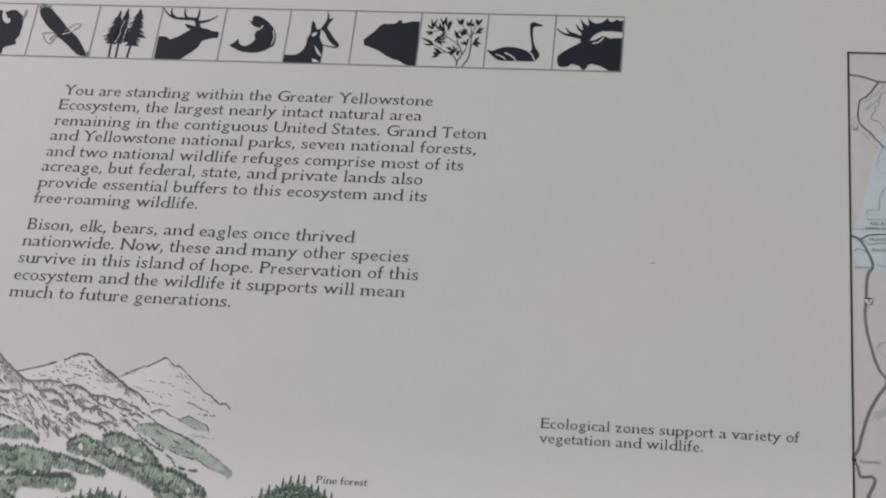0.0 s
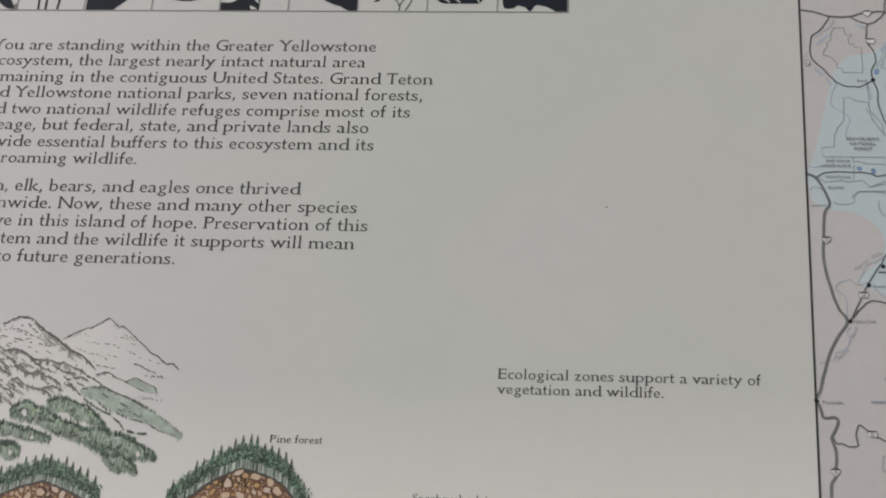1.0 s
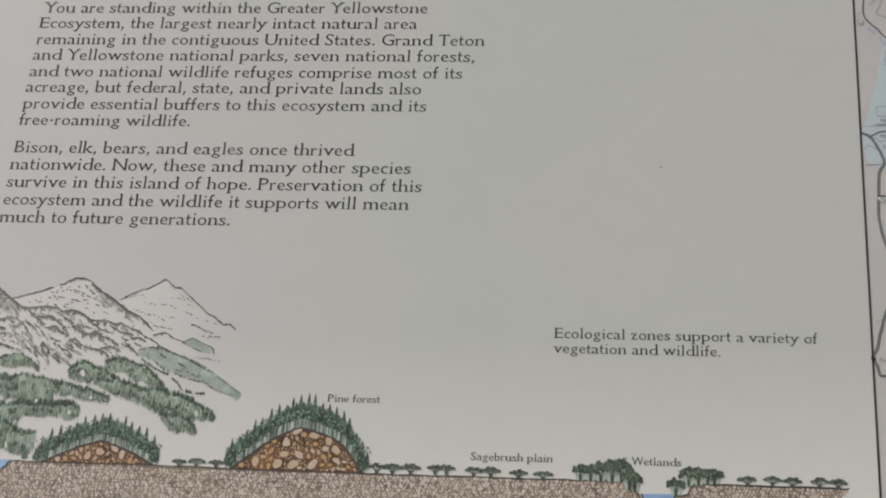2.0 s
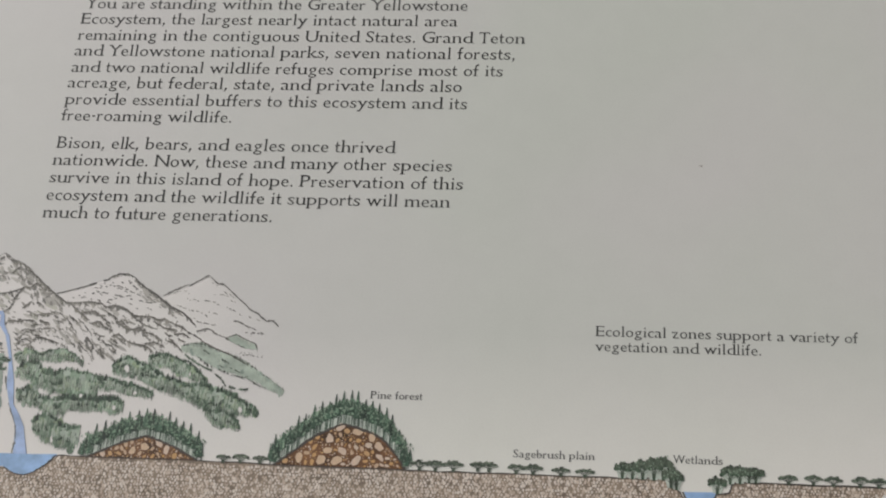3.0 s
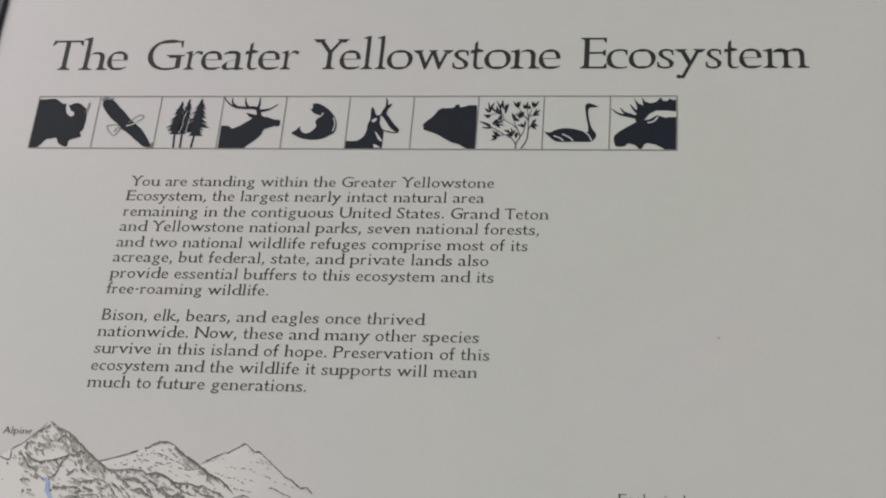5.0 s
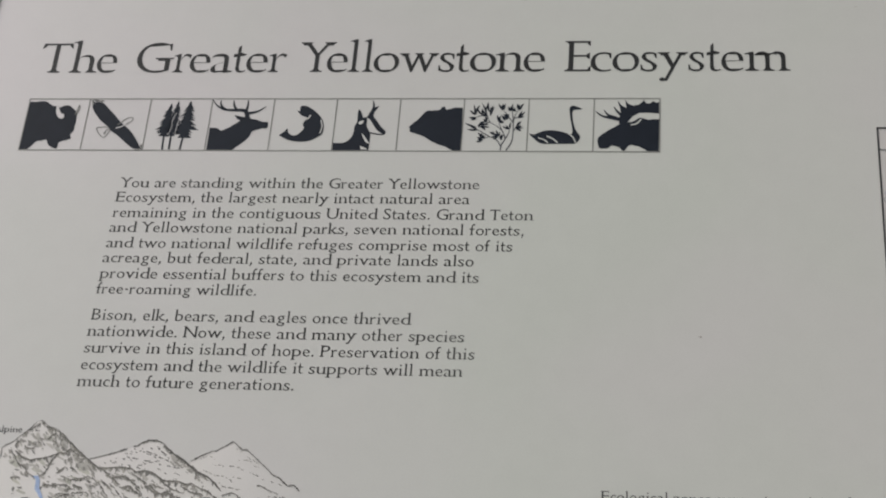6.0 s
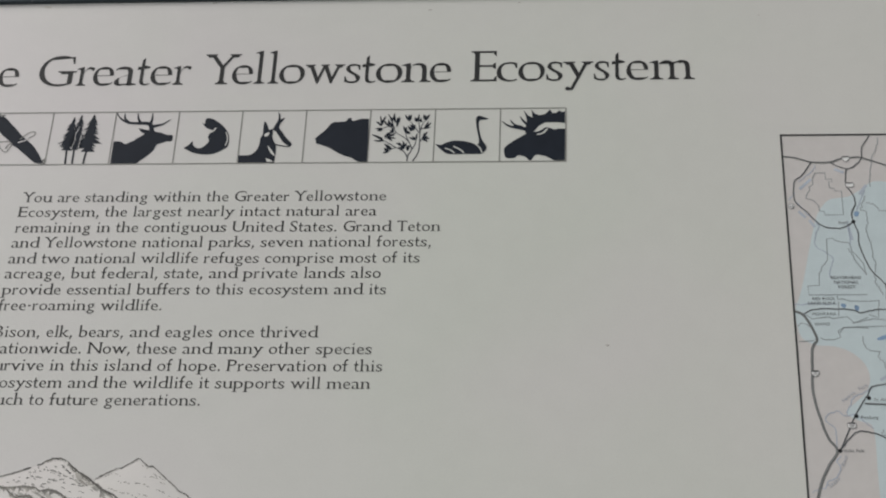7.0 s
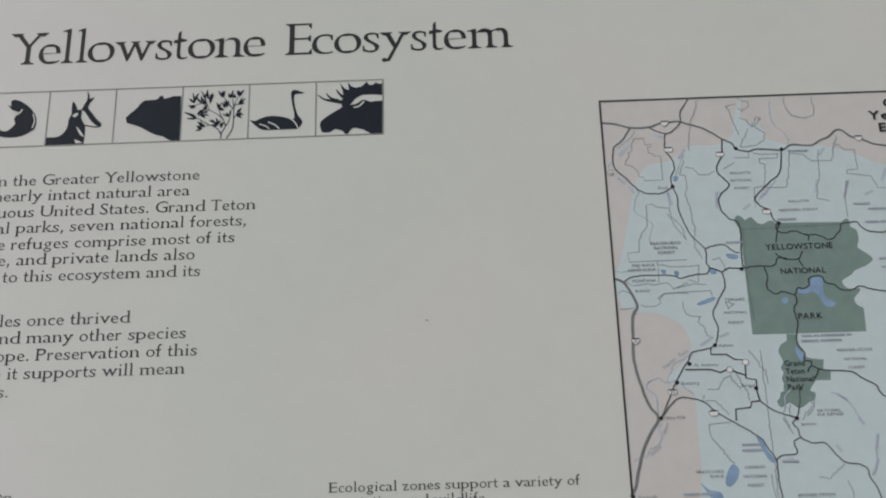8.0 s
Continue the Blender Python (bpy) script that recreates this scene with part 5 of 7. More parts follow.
def grove(top, bottom, tall, rows, deep=1.0):
    """A wooded slope: a blotched green wash combed with pale strokes, ragged below, with dark firs on its crest."""
    upper, lower = wander(top, 2.0, 0.5), wander(bottom, 2.0, 0.5)
    art("forest_wash", [fringed(upper, [(x, y + 1.1) for x, y in lower], tall * 0.7, 1.8)], GROVE, 3, "green wash of wooded slope")
    body = upper + lower[::-1]
    span = top[-1][0] - top[0][0]
    patches = shade_patches(body, 6 + int(span * rows * 0.35), -82, 5.0, 3.0)
    for i, (tone, label) in enumerate(((MEADOW, "yellow-green touches in the woods"), (PINE_DEEP, "darker green touches in the woods"), (GROVE_PALE, "paler green touches in the woods"))):
        stuff("grove_touch", patches[i::3], tone, 3.3 + 0.2 * i, label)
    x0, x1 = max(top[0][0], bottom[0][0]), min(top[-1][0], bottom[-1][0])
    dark, light, loose, x = [], [], [], x0 + 0.2
    while x < x1:
        yt, yb = along(upper, x), along(lower, x)
        fall = yt - yb
        a = yt - fall * rnd.uniform(0.12, 0.5)
        n = min(fall * rnd.uniform(0.4, 0.9), 6.5)
        if rnd.random() < 0.9:
            light.append(ribbon([(x, a), (x + rnd.uniform(-0.15, 0.15), a - n)], rnd.uniform(0.36, 0.62), 0.3))
        for _ in range(2):
            if rnd.random() < 0.7:
                u = x + rnd.uniform(-0.4, 0.4)
                loose.append(ribbon([(u, yb + rnd.uniform(0.8, 2.4)), (u + rnd.uniform(-0.1, 0.1), yb - rnd.uniform(0.2, 2.2))], rnd.uniform(0.35, 0.6), 0.2))
        for share, reach in ((0.7, 4.0), (0.6, fall)):
            if rnd.random() < share:
                u = x + rnd.uniform(0.2, 0.6)
                a = yb + rnd.uniform(0.4, 1.0) * min(fall, reach)
                dark.append(ribbon([(u, a), (u + rnd.uniform(-0.12, 0.12), a - rnd.uniform(1.8, 4.2))], rnd.uniform(0.3, 0.6), 0.16))
        x += rnd.uniform(0.7, 1.15)
    crowns, blacks = [], []
    for k in range(rows):
        level = [(u, v + (along(lower, min(max(u, lower[0][0]), lower[-1][0])) - v) * (k + rnd.uniform(-0.12, 0.12)) / rows) for u, v in curve(top, 3)]
        i = 0
        while i < len(level) - 1:
            n = rnd.randint(2, 5)
            piece = [(u, v + rnd.uniform(-0.9, 0.8)) for u, v in level[i:i + n + 1]]
            if len(piece) > 1 and rnd.random() < (0.9 if k == 0 else 0.24):
                crowns += firs(piece, tall * rnd.uniform(1.1, 1.9), 1.1)
            if len(piece) > 1 and rnd.random() < (0.4 if k == 0 else 0.12) * deep:
                blacks += firs(piece, tall * rnd.uniform(0.9, 1.4), 1.5)
            i += n
    for u, v in scatter(body, int(span * rows * 0.09)):
        for _ in range(rnd.randint(2, 5)):
            h = tall * rnd.uniform(0.6, 1.2)
            crowns.append(conifer(u + rnd.uniform(-1.8, 1.8), v + rnd.uniform(-1.0, 0.8), h, h * 0.6, 3, 0.4, 0.5))
    bare = [(u, (along(upper, u) + v) / 2 - 0.4) for u, v in lower if x0 <= u <= x1]
    gaps = shade_patches(bare + lower[::-1], int(span * 0.04), -74, 4.0, 2.0)
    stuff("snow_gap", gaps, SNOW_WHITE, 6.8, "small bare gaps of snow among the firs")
    stuff("grove_stem", dark[::2], HATCH, 5, "fine dark upright stems")
    stuff("grove_stem", dark[1::2], GROVE_DEEP, 4.8, "soft green upright strokes")
    stuff("grove_stem", loose, GROVE, 4, "green strokes that hang below the woods")
    stuff("grove_stem", light, STEM_PALE, 4.5, "fine pale upright stems")
    stuff("grove_crown", crowns, PINE_SOFT, 6, "dark green firs on a slope")
    stuff("grove_crown", blacks, PINE_BLACK, 6.5, "near-black firs on a slope")


hang = [(x, y - 1.6) for x, y in G["beyond"]]
stuff("slope_foliage", combing(G["beyond"], 90, 2.6, 0.34), STEM_PALE, 4, "fine pale upright strokes")
stuff("slope_foliage", combing(hang, 45, 2.2, 0.26), PINE_SOFT, 5, "fine dark upright strokes")
stuff("slope_rock", streaks([(42, -244), (60, -245), (62, -255), (44, -257)], 16, -16, 2.0, 4.5, 1.2, 14), STREAK, 4.2, "grey brush strokes above the woods")
stuff("wooded_slope", wood_clumps(G["beyond"], 24, 1.7), PINE_SOFT, 6, "small dark green firs on a slope")
GROVES = []
GROVES.append(([(127.6, -258.8), (130.7, -256.0), (135.8, -254.7), (140.4, -257.3), (144.8, -258.8), (150.5, -261.3), (156.4, -265.5), (161.7, -266.4), (166.2, -268.9)],
               [(127.0, -264.0), (134.5, -265.6), (140.9, -266.5), (146.7, -269.5), (153.4, -272.5), (157.8, -274.0), (166.4, -276.4)], 1.9, 2, 1.0))
GROVES.append(([(166.2, -268.9), (169.4, -269.4), (173.6, -269.8), (178.6, -268.6), (184.1, -271.1), (189.5, -272.5), (196.0, -274.9), (200.4, -277.5), (205.9, -280.4), (210.5, -284.0)],
               [(166.0, -276.6), (173.2, -280.4), (181.0, -284.4), (187.0, -283.7), (193.0, -282.9), (197.5, -285.4), (203.6, -285.8), (210.5, -284.6)], 2.0, 3, 1.0))
GROVES.append(([(181.5, -283.4), (186.1, -284.0), (191.2, -284.1), (196.5, -285.5), (199.7, -290.1), (201.7, -293.6)],
               [(181.5, -286.0), (185.4, -289.5), (187.4, -292.5), (192.5, -292.9), (198.6, -293.2), (201.9, -293.9)], 1.8, 2, 1.1))
GROVES.append(([(146.7, -254.4), (150.1, -252.7), (155.2, -252.0), (159.6, -253.5), (166.2, -256.0), (172.0, -259.6), (176.7, -263.3), (179.3, -266.4)],
               [(146.9, -258.7), (152.2, -259.1), (156.4, -259.5), (158.8, -261.1), (163.3, -263.7), (167.6, -264.6), (174.3, -267.6), (179.2, -268.0)], 1.7, 2, 1.4))
GROVES.append(([(120.4, -267.0), (126.1, -267.6), (130.2, -268.6), (135.3, -270.2), (140.6, -270.8), (146.0, -273.2), (151.1, -274.9)],
               [(121.2, -273.4), (129.8, -274.3), (136.3, -275.7), (144.8, -277.0), (151.2, -277.9)], 1.9, 2, 0.9))
GROVES.append(([(70.5, -254.9), (77.5, -252.5), (85.3, -253.9), (91.3, -251.5), (97.6, -250.7), (104.6, -253.9), (109.5, -258.1)],
               [(71.0, -258.9), (83.8, -257.8), (94.6, -258.1), (105.2, -257.7), (109.6, -259.8)], 1.2, 1, 0.7))
GROVES.append(([(73.1, -263.7), (76.8, -260.3), (83.0, -259.0), (88.0, -263.2), (94.7, -265.2), (100.8, -263.4), (108.4, -264.2), (114.9, -265.1), (120.5, -267.7)],
               [(73.4, -267.6), (81.0, -270.0), (88.0, -274.2), (95.0, -276.4), (101.0, -276.6), (109.5, -279.6), (116.0, -279.4), (120.6, -276.4)], 2.0, 2, 1.0))
GROVES.append(([(75.3, -275.7), (79.3, -274.5), (83.1, -272.2), (88.3, -277.5)], [(75.8, -281.2), (81.0, -283.4), (85.2, -284.1), (88.5, -284.5)], 1.8, 2, 1.0))
GROVES.append(([(86.8, -280.8), (90.6, -278.5), (95.1, -280.0), (100.3, -279.3), (103.2, -278.1), (108.7, -279.5), (116.9, -278.2), (121.4, -279.6), (125.4, -278.4), (131.8, -279.3), (135.8, -281.3)],
               [(86.0, -285.2), (89.8, -286.1), (95.6, -289.2), (103.1, -290.0), (106.6, -285.5), (114.1, -286.4), (120.3, -286.1), (125.6, -286.5), (131.1, -287.9), (136.0, -286.0)], 2.2, 2, 1.1))
GROVES.append(([(86.6, -292.9), (93.9, -289.4), (104.1, -293.9), (109.0, -296.0), (114.2, -295.6)], [(87.4, -297.5), (93.1, -303.0), (99.9, -305.9), (110.7, -309.0), (114.2, -305.6)], 2.4, 3, 1.0))
for top, bottom, tall, rows, deep in GROVES:
    grove(top, bottom, tall, rows, deep)
far_trees = []
for line in ([(174.2, -253.8), (179.0, -257.6), (183.0, -259.2)], [(186.5, -260.8), (194.3, -263.6), (199.0, -264.6)], [(206.0, -267.6), (211.0, -270.0)], [(176.5, -249.6), (180.0, -251.6)], [(187.5, -254.6), (191.0, -256.6)]):
    far_trees += firs(line, 1.5, 0.9)[::2] + wood_edge(line, 0.6, 0.5, 1.0)[::2]
far_trees += hung(DISTANT[0], 1.1, 1.1, -90, 0.34, 0.6) + [conifer(x, y - 0.3, rnd.uniform(0.9, 1.7), 0.7, 2, 0.3) for x, y in wander(DISTANT[0], 1.5, 0.3) if rnd.random() < 0.6] + hung([(200, -263.5), (208, -268.0), (215, -270.6), (221, -271.8)], 1.7, 1.0, -82, 0.34) + hung([(163.8, -246.6), (169, -245.3), (177, -246)], 2.8, 0.8, -88, 0.32) + dashes([(186, -258), (196, -261.6), (204, -264.8)], 1.0, 0.5)
stuff("far_ridge_wood", far_trees, HATCH, 6, "tiny firs along a far ridge")
near_edge = []
for line, tall in (([(46.6, -252.7), (53.4, -254.2), (59.4, -256.8), (64.0, -258.3)], 1.6), ([(48.6, -263.2), (52.6, -261.4), (58.4, -262.9), (63.4, -260.5)], 1.8), ([(52.6, -249.8), (57.2, -248.3), (62.3, -249.4)], 1.2),
                   ([(184.5, -263.5), (188.0, -266.0), (191.0, -270.0)], 1.2), ([(193.1, -270.5), (199.5, -271.6), (203.2, -271.5)], 1.3), ([(166.5, -252.6), (171.5, -256.0), (177.5, -259.4), (182.0, -261.0)], 1.3)):
    near_edge += wood_edge(line, tall, tall * 0.8)
stuff("slope_edge_wood", near_edge, PINE_SOFT, 7, "dark firs along the slope's edge")

# stream and pool
stream = [(55.6, -229.6), (58.2, -232.3), (58.6, -237.9), (62.4, -243.1)] + [(63.1, -243.9), (67.5, -257.3), (69.2, -273.9), (73.4, -286.9), (78.0, -296.4), (79.6, -312.1), (87.2, -312.4), (82.7, -296.3), (79.1, -289.9), (74.9, -284.2), (72.7, -270.5), (69.1, -257.3), (65.3, -243.9)] + [(64.4, -243.0), (61.2, -237.2), (60.6, -232.3), (59.0, -229.5)]
art("stream", [stream], STREAM, 6, "blue stream falling to a pool")
art("stream_bank", broken([(73.4, -286.9), (78.0, -296.4), (79.2, -304.4), (78.9, -311.8)], 0.7, 0.95) + broken([(66.2, -257.3), (68.9, -273.9), (73.4, -286.9)], 0.5, 0.7), PEN_DARK, 7)
pool = [(40, -312.5)] + [(74.2, -312.0), (89.9, -312.0), (104.2, -311.5), (101.1, -315.1), (96.7, -318.7), (91.7, -322.1), (87.0, -323.5), (81.8, -322.8), (75.5, -319.2)] + [(52, -320)]
art("pool", [pool], WATER, 6, "pale blue pool in the ground")

# ground in section
TOPSOIL = [(-36, -312), (40, -312.5), (52, -320)] + [(75.6, -319.5), (81.8, -322.8), (87.0, -323.5), (91.7, -322.1), (96.7, -318.7), (101.1, -315.1), (104.3, -312.1), (118.1, -312.3), (181.4, -312.2), (222.6, -312.8), (294.8, -313.3), (318.6, -313.3), (377.4, -313.2), (402.1, -313.2), (425.2, -313.3), (430.1, -316.7), (434.5, -320.1), (437.4, -323.9), (449.6, -324.0), (452.5, -320.0), (458.8, -319.2), (461.6, -314.0), (472.5, -313.3), (506.5, -313.5), (539.4, -313.4)]
band = TOPSOIL + [(533.8, -320.2), (528.5, -326.3)] + [(521, -337), (-36, -337)]
# Greyish-tan band along the panel's foot, its top edge slightly uneven.
art("panel_foot_band", [[(LEFT + 0.5, -343.4)] + [(x, -343.4 + rnd.uniform(-0.3, 0.3)) for x in range(-30, 870, 25)] + [(873, -343.6), (873, FOOT + 0.3), (LEFT + 0.5, FOOT + 0.3)]], FOOT_TAN, 1, "greyish band along the panel's foot")
art("soil_band", [band], SOIL, 2, "brown soil band")
grains = []
step = 1.72
for j in range(int(30 / step) + 1):
    for i in range(int(580 / step)):
        x, y = -36 + (i + 0.5 * (j % 2)) * step + rnd.uniform(-0.42, 0.42), -336.2 + j * step * 0.96 + rnd.uniform(-0.4, 0.4)
        if x < 545 and inside((x, y), band) and inside((x, y + 1.0), band) and rnd.random() < 0.95:
            r, squash, turn = rnd.uniform(0.48, 0.90), rnd.uniform(1.05, 1.6), rnd.uniform(1.1, 2.0)
            pts = []
            for k in range(7):
                a = 2 * math.pi * k / 7
                u, v = r * squash * math.cos(a) * rnd.uniform(0.8, 1.1), r * math.sin(a) * rnd.uniform(0.8, 1.1)
                pts.append((x + u * math.cos(turn) - v * math.sin(turn), y + u * math.sin(turn) + v * math.cos(turn)))
            grains.append((pts, [(0, 1, 2), (0, 2, 3), (0, 3, 4), (0, 4, 5), (0, 5, 6)]))
tagged(art("soil_gravel", grains, PEBBLES, 4, "many small tan pebbles drawn in the soil"), kind="stuff")
art("soil_edge", [ribbon(rough(TOPSOIL[3:], 0.25, 5), 0.55, 0.55, 0.4)] + broken(TOPSOIL[3:], 0.95, 0.4), SOIL_LINE, 6, "dark edge of the soil")


def mound(outline, count, big):
    """A hill of earth with stones in section."""
    base = [outline[0], outline[-1]]
    art("mound_earth", [rough(outline, 0.3, 5)], EARTH, 5, "dark brown earth mound with stones")
    placed, stones = [], []
    body = [(x * 0.97 + 0.03 * (base[0][0] + base[1][0]) / 2, y - 1.0) for x, y in outline]
    for r_lo, r_hi, n in ((big * 0.7, big, count // 7), (big * 0.36, big * 0.6, count), (big * 0.12, big * 0.28, count * 5)):
        for x, y in scatter(body, n * 6):
            r = rnd.uniform(r_lo, r_hi)
            if n <= 0 or y - r < min(base[0][1], base[1][1]) + 0.2 or any((x - a) ** 2 + (y - b) ** 2 < (r + c) ** 2 * 1.05 for a, b, c in placed):
                continue
            n -= 1
            placed.append((x, y, r))
            turn = rnd.uniform(0, 3.1)
            pts = []
            flat, corners = rnd.uniform(0.6, 0.95), rnd.randint(5, 7)
            for k in range(corners):
                a = 2 * math.pi * (k + rnd.uniform(-0.25, 0.25)) / corners
                u, v = r * 1.2 * math.cos(a) * rnd.uniform(0.85, 1.1), r * flat * math.sin(a) * rnd.uniform(0.85, 1.1)
                pts.append((x + u * math.cos(turn) - v * math.sin(turn), y + u * math.sin(turn) + v * math.cos(turn)))
            pts = [(a * 0.82 + c * 0.18, b * 0.82 + d * 0.18) for (a, b), (c, d) in zip(pts, pts[1:] + pts[:1])] if r < big * 0.3 else [q for (a, b), (c, d) in zip(pts, pts[1:] + pts[:1]) for q in ((a * 0.87 + c * 0.13, b * 0.87 + d * 0.13), (a * 0.13 + c * 0.87, b * 0.13 + d * 0.87))]
            if r > big * 0.35:
                art("stone", [pts], BIG_STONES if r > big * 0.6 else STONES, 7)
            else:
                stones.append(pts)
    tagged(art("mound_gravel", stones, STONES, 7, "tan gravel in the mound"), kind="stuff")
    art("mound_edge", [ribbon(rough(outline, 0.25, 6), 1.2, 1.2, 0.45)], SOIL_LINE, 8)


def pine(x, y, h, w):
    """A slender drawn pine: ragged boughs, full below, drawn in to a sharp top."""
    sides = {-1: [], 1: []}
    tiers = max(4, int(h / 1.1))
    for side, line in sides.items():
        for i in range(tiers):
            k = i / tiers
            half = w / 2 * (1 - k) ** 0.85 * rnd.uniform(0.65, 1.3) + 0.12
            line.append((x + side * half, y + h * k - rnd.uniform(0.0, 0.35)))
            line.append((x + side * half * rnd.uniform(0.4, 0.65), y + h * (k + 0.55 / tiers)))
    return sides[-1] + [(x + rnd.uniform(-0.15, 0.15), y + h)] + sides[1][::-1]


def mound_forest(outline, count, height, clear=0.25):
    """Close-set pines along a hill's back: pale stems below, dark scribbled crowns above, single spires on top."""
    line = curve(outline, 3)
    x0, x1 = outline[0][0] - 2.6, outline[-1][0] + 2.6

    def ground_at(u):
        return along(outline, min(max(u, outline[0][0]), outline[-1][0]))

    art("mound_forest_wash", [[(x, y + 0.2) for x, y in line] + [(x, y + height * rnd.uniform(0.40, 0.5)) for x, y in line[::-1]]], STEM_WASH, 4, "pale green wash behind the pines")
    art("mound_crown_wash", [[(x, y + height * rnd.uniform(0.30, 0.38)) for x, y in line] + [(x, y + height * rnd.uniform(0.54, 0.66)) for x, y in line[::-1]]], GROVE, 5, "green wash of the pines' crowns")
    stems, touches, shades = [], [], []
    for i in range(count):
        k = (i + 0.2 + 0.6 * rnd.random()) / count
        x = x0 + (x1 - x0) * k
        y = ground_at(x)
        edge = 1.0 - 0.12 * abs(2 * k - 1) ** 2
        low = clear if 0.07 < k < 0.93 else 0.06
        foot_y = y + height * rnd.uniform(low, low + 0.10)
        spire = i % 3 == 1
        top = y + height * edge * (rnd.uniform(0.76, 0.96) if spire else rnd.uniform(0.55, 0.72))
        art("drawn_pine", [pine(x, foot_y, top - foot_y, rnd.uniform(2.9, 3.7) if spire else rnd.uniform(3.0, 4.2))], PINE_BLACK if i % 2 else PINE, 7 if spire else 6.8)
        u = x + rnd.uniform(-1.2, 1.2)
        art("drawn_pine", [pine(u, ground_at(u) + height * rnd.uniform(low, low + 0.14), height * rnd.uniform(0.24, 0.36), rnd.uniform(2.6, 3.6))], PINE_SOFT, 6.5)
        for _ in range(2):
            u = x + rnd.uniform(-1.0, 1.0)
            v = ground_at(u)
            stems.append(ribbon([(u, v + 0.3), (u + rnd.uniform(-.2, .2), v + height * rnd.uniform(0.22, 0.36))], rnd.uniform(0.16, 0.3), 0.34))
        for _ in range(8):
            u, v = x + rnd.uniform(-1.6, 1.6), y + height * rnd.uniform(low + 0.02, 0.36 + 0.32 * edge)
            r = rnd.uniform(0.3, 0.7)
            spot = [(u + r * math.cos(t) * rnd.uniform(0.5, 1.2), v + r * 1.3 * math.sin(t) * rnd.uniform(0.5, 1.2)) for t in (0, 1, 2, 3, 4, 5)]
            (touches if rnd.random() < 0.6 else shades).append(spot)
    stuff("pine_stem_hatching", stems, PINE, 6, "fine dark pine stems")
    stuff("pine_foliage", touches, PINE_MID, 9, "lighter green touches in the crowns")
    stuff("pine_foliage", shades, PINE_LIGHT, 9.5, "pale green touches in the crowns")


MOUND_A = [(119.7, -312.5), (128.4, -308.4), (137.1, -304.3), (147.4, -300.7), (152.0, -299.9), (158.4, -301.9), (168.2, -305.7), (178.1, -310.7), (180.5, -312.2)]
MOUND_B = [(222.0, -312.9), (231.0, -305.7), (242.2, -296.8), (252.3, -291.3), (256.7, -289.6), (262.9, -290.7), (273.8, -294.1), (281.8, -299.8), (289.1, -309.1), (291.5, -313.1)]
mound_forest(MOUND_A, 46, 20.0, 0.22)
mound(MOUND_A, 40, 2.7)
mound_forest(MOUND_B, 58, 22.0)
mound(MOUND_B, 84, 3.1)


def bush(x, y, w, h, thick=0.6):
    """A low drawn shrub: flat spreading crown of close clumps on forked stems."""
    clumps, stems = [], []
    for k in range(18):
        u = (k + 0.5) / 18 * 2 - 1
        cx, cy = x + u * w * 0.46 + rnd.uniform(-.3, .3), y + h * (0.58 + 0.27 * (1 - u * u) * rnd.uniform(0.2, 1.2)) + rnd.uniform(-.2, .2)
        rx, ry = w * rnd.uniform(0.08, 0.13), h * rnd.uniform(0.10, 0.17)
        clumps.append([(cx + rx * math.cos(a) * rnd.uniform(0.65, 1.25), cy + ry * math.sin(a) * rnd.uniform(0.6, 1.25)) for a in [2 * math.pi * m / 8 for m in range(8)]])
        if k % 4 == 1:
            stems.append(ribbon([(x + u * 0.5, y), (x + u * w * 0.10, y + h * 0.30), (cx, cy)], thick, thick * 0.4))
    return clumps, stems


for (x, y), w, h in zip([(194.6, -312.6), (203.8, -312.5), (214.4, -312.5), (299.3, -312.8), (307.6, -313.1), (317.1, -313.0), (329.8, -312.3), (335.7, -312.4), (349.8, -313.0), (358.6, -313.0), (373.0, -313.4), (385.5, -313.5), (489.0, -313.3), (501.4, -313.1), (511.3, -313.6), (524.8, -313.7), (534.0, -313.6)],
                        (7.5, 8.5, 8, 9.5, 10, 10, 8.5, 8.5, 9, 9.5, 9.5, 10, 10, 9.5, 9.5, 9, 9), (5, 5.6, 5, 6.2, 6.4, 6.4, 5.8, 6, 6, 6, 5.4, 5.2, 5.4, 5.6, 5.8, 6.2, 5.6)):
    clumps, stems = bush(x, y - 0.4, w, h)
    art("sagebrush", clumps + stems, BUSH, 8, "small grey-green sagebrush in the drawing")
    pale = []
    for u, v in scatter([(x - w * 0.45, y + h * 0.45), (x + w * 0.45, y + h * 0.45), (x + w * 0.25, y + h * 0.85), (x - w * 0.25, y + h * 0.85)], 6):
        r = rnd.uniform(0.25, 0.5)
        pale.append([(u + r * math.cos(t) * rnd.uniform(0.6, 1.3), v + r * 0.7 * math.sin(t) * rnd.uniform(0.6, 1.2)) for t in (0, 1, 2, 3, 4, 5)])
    art("sagebrush_light", pale, BUSH_PALE, 9)
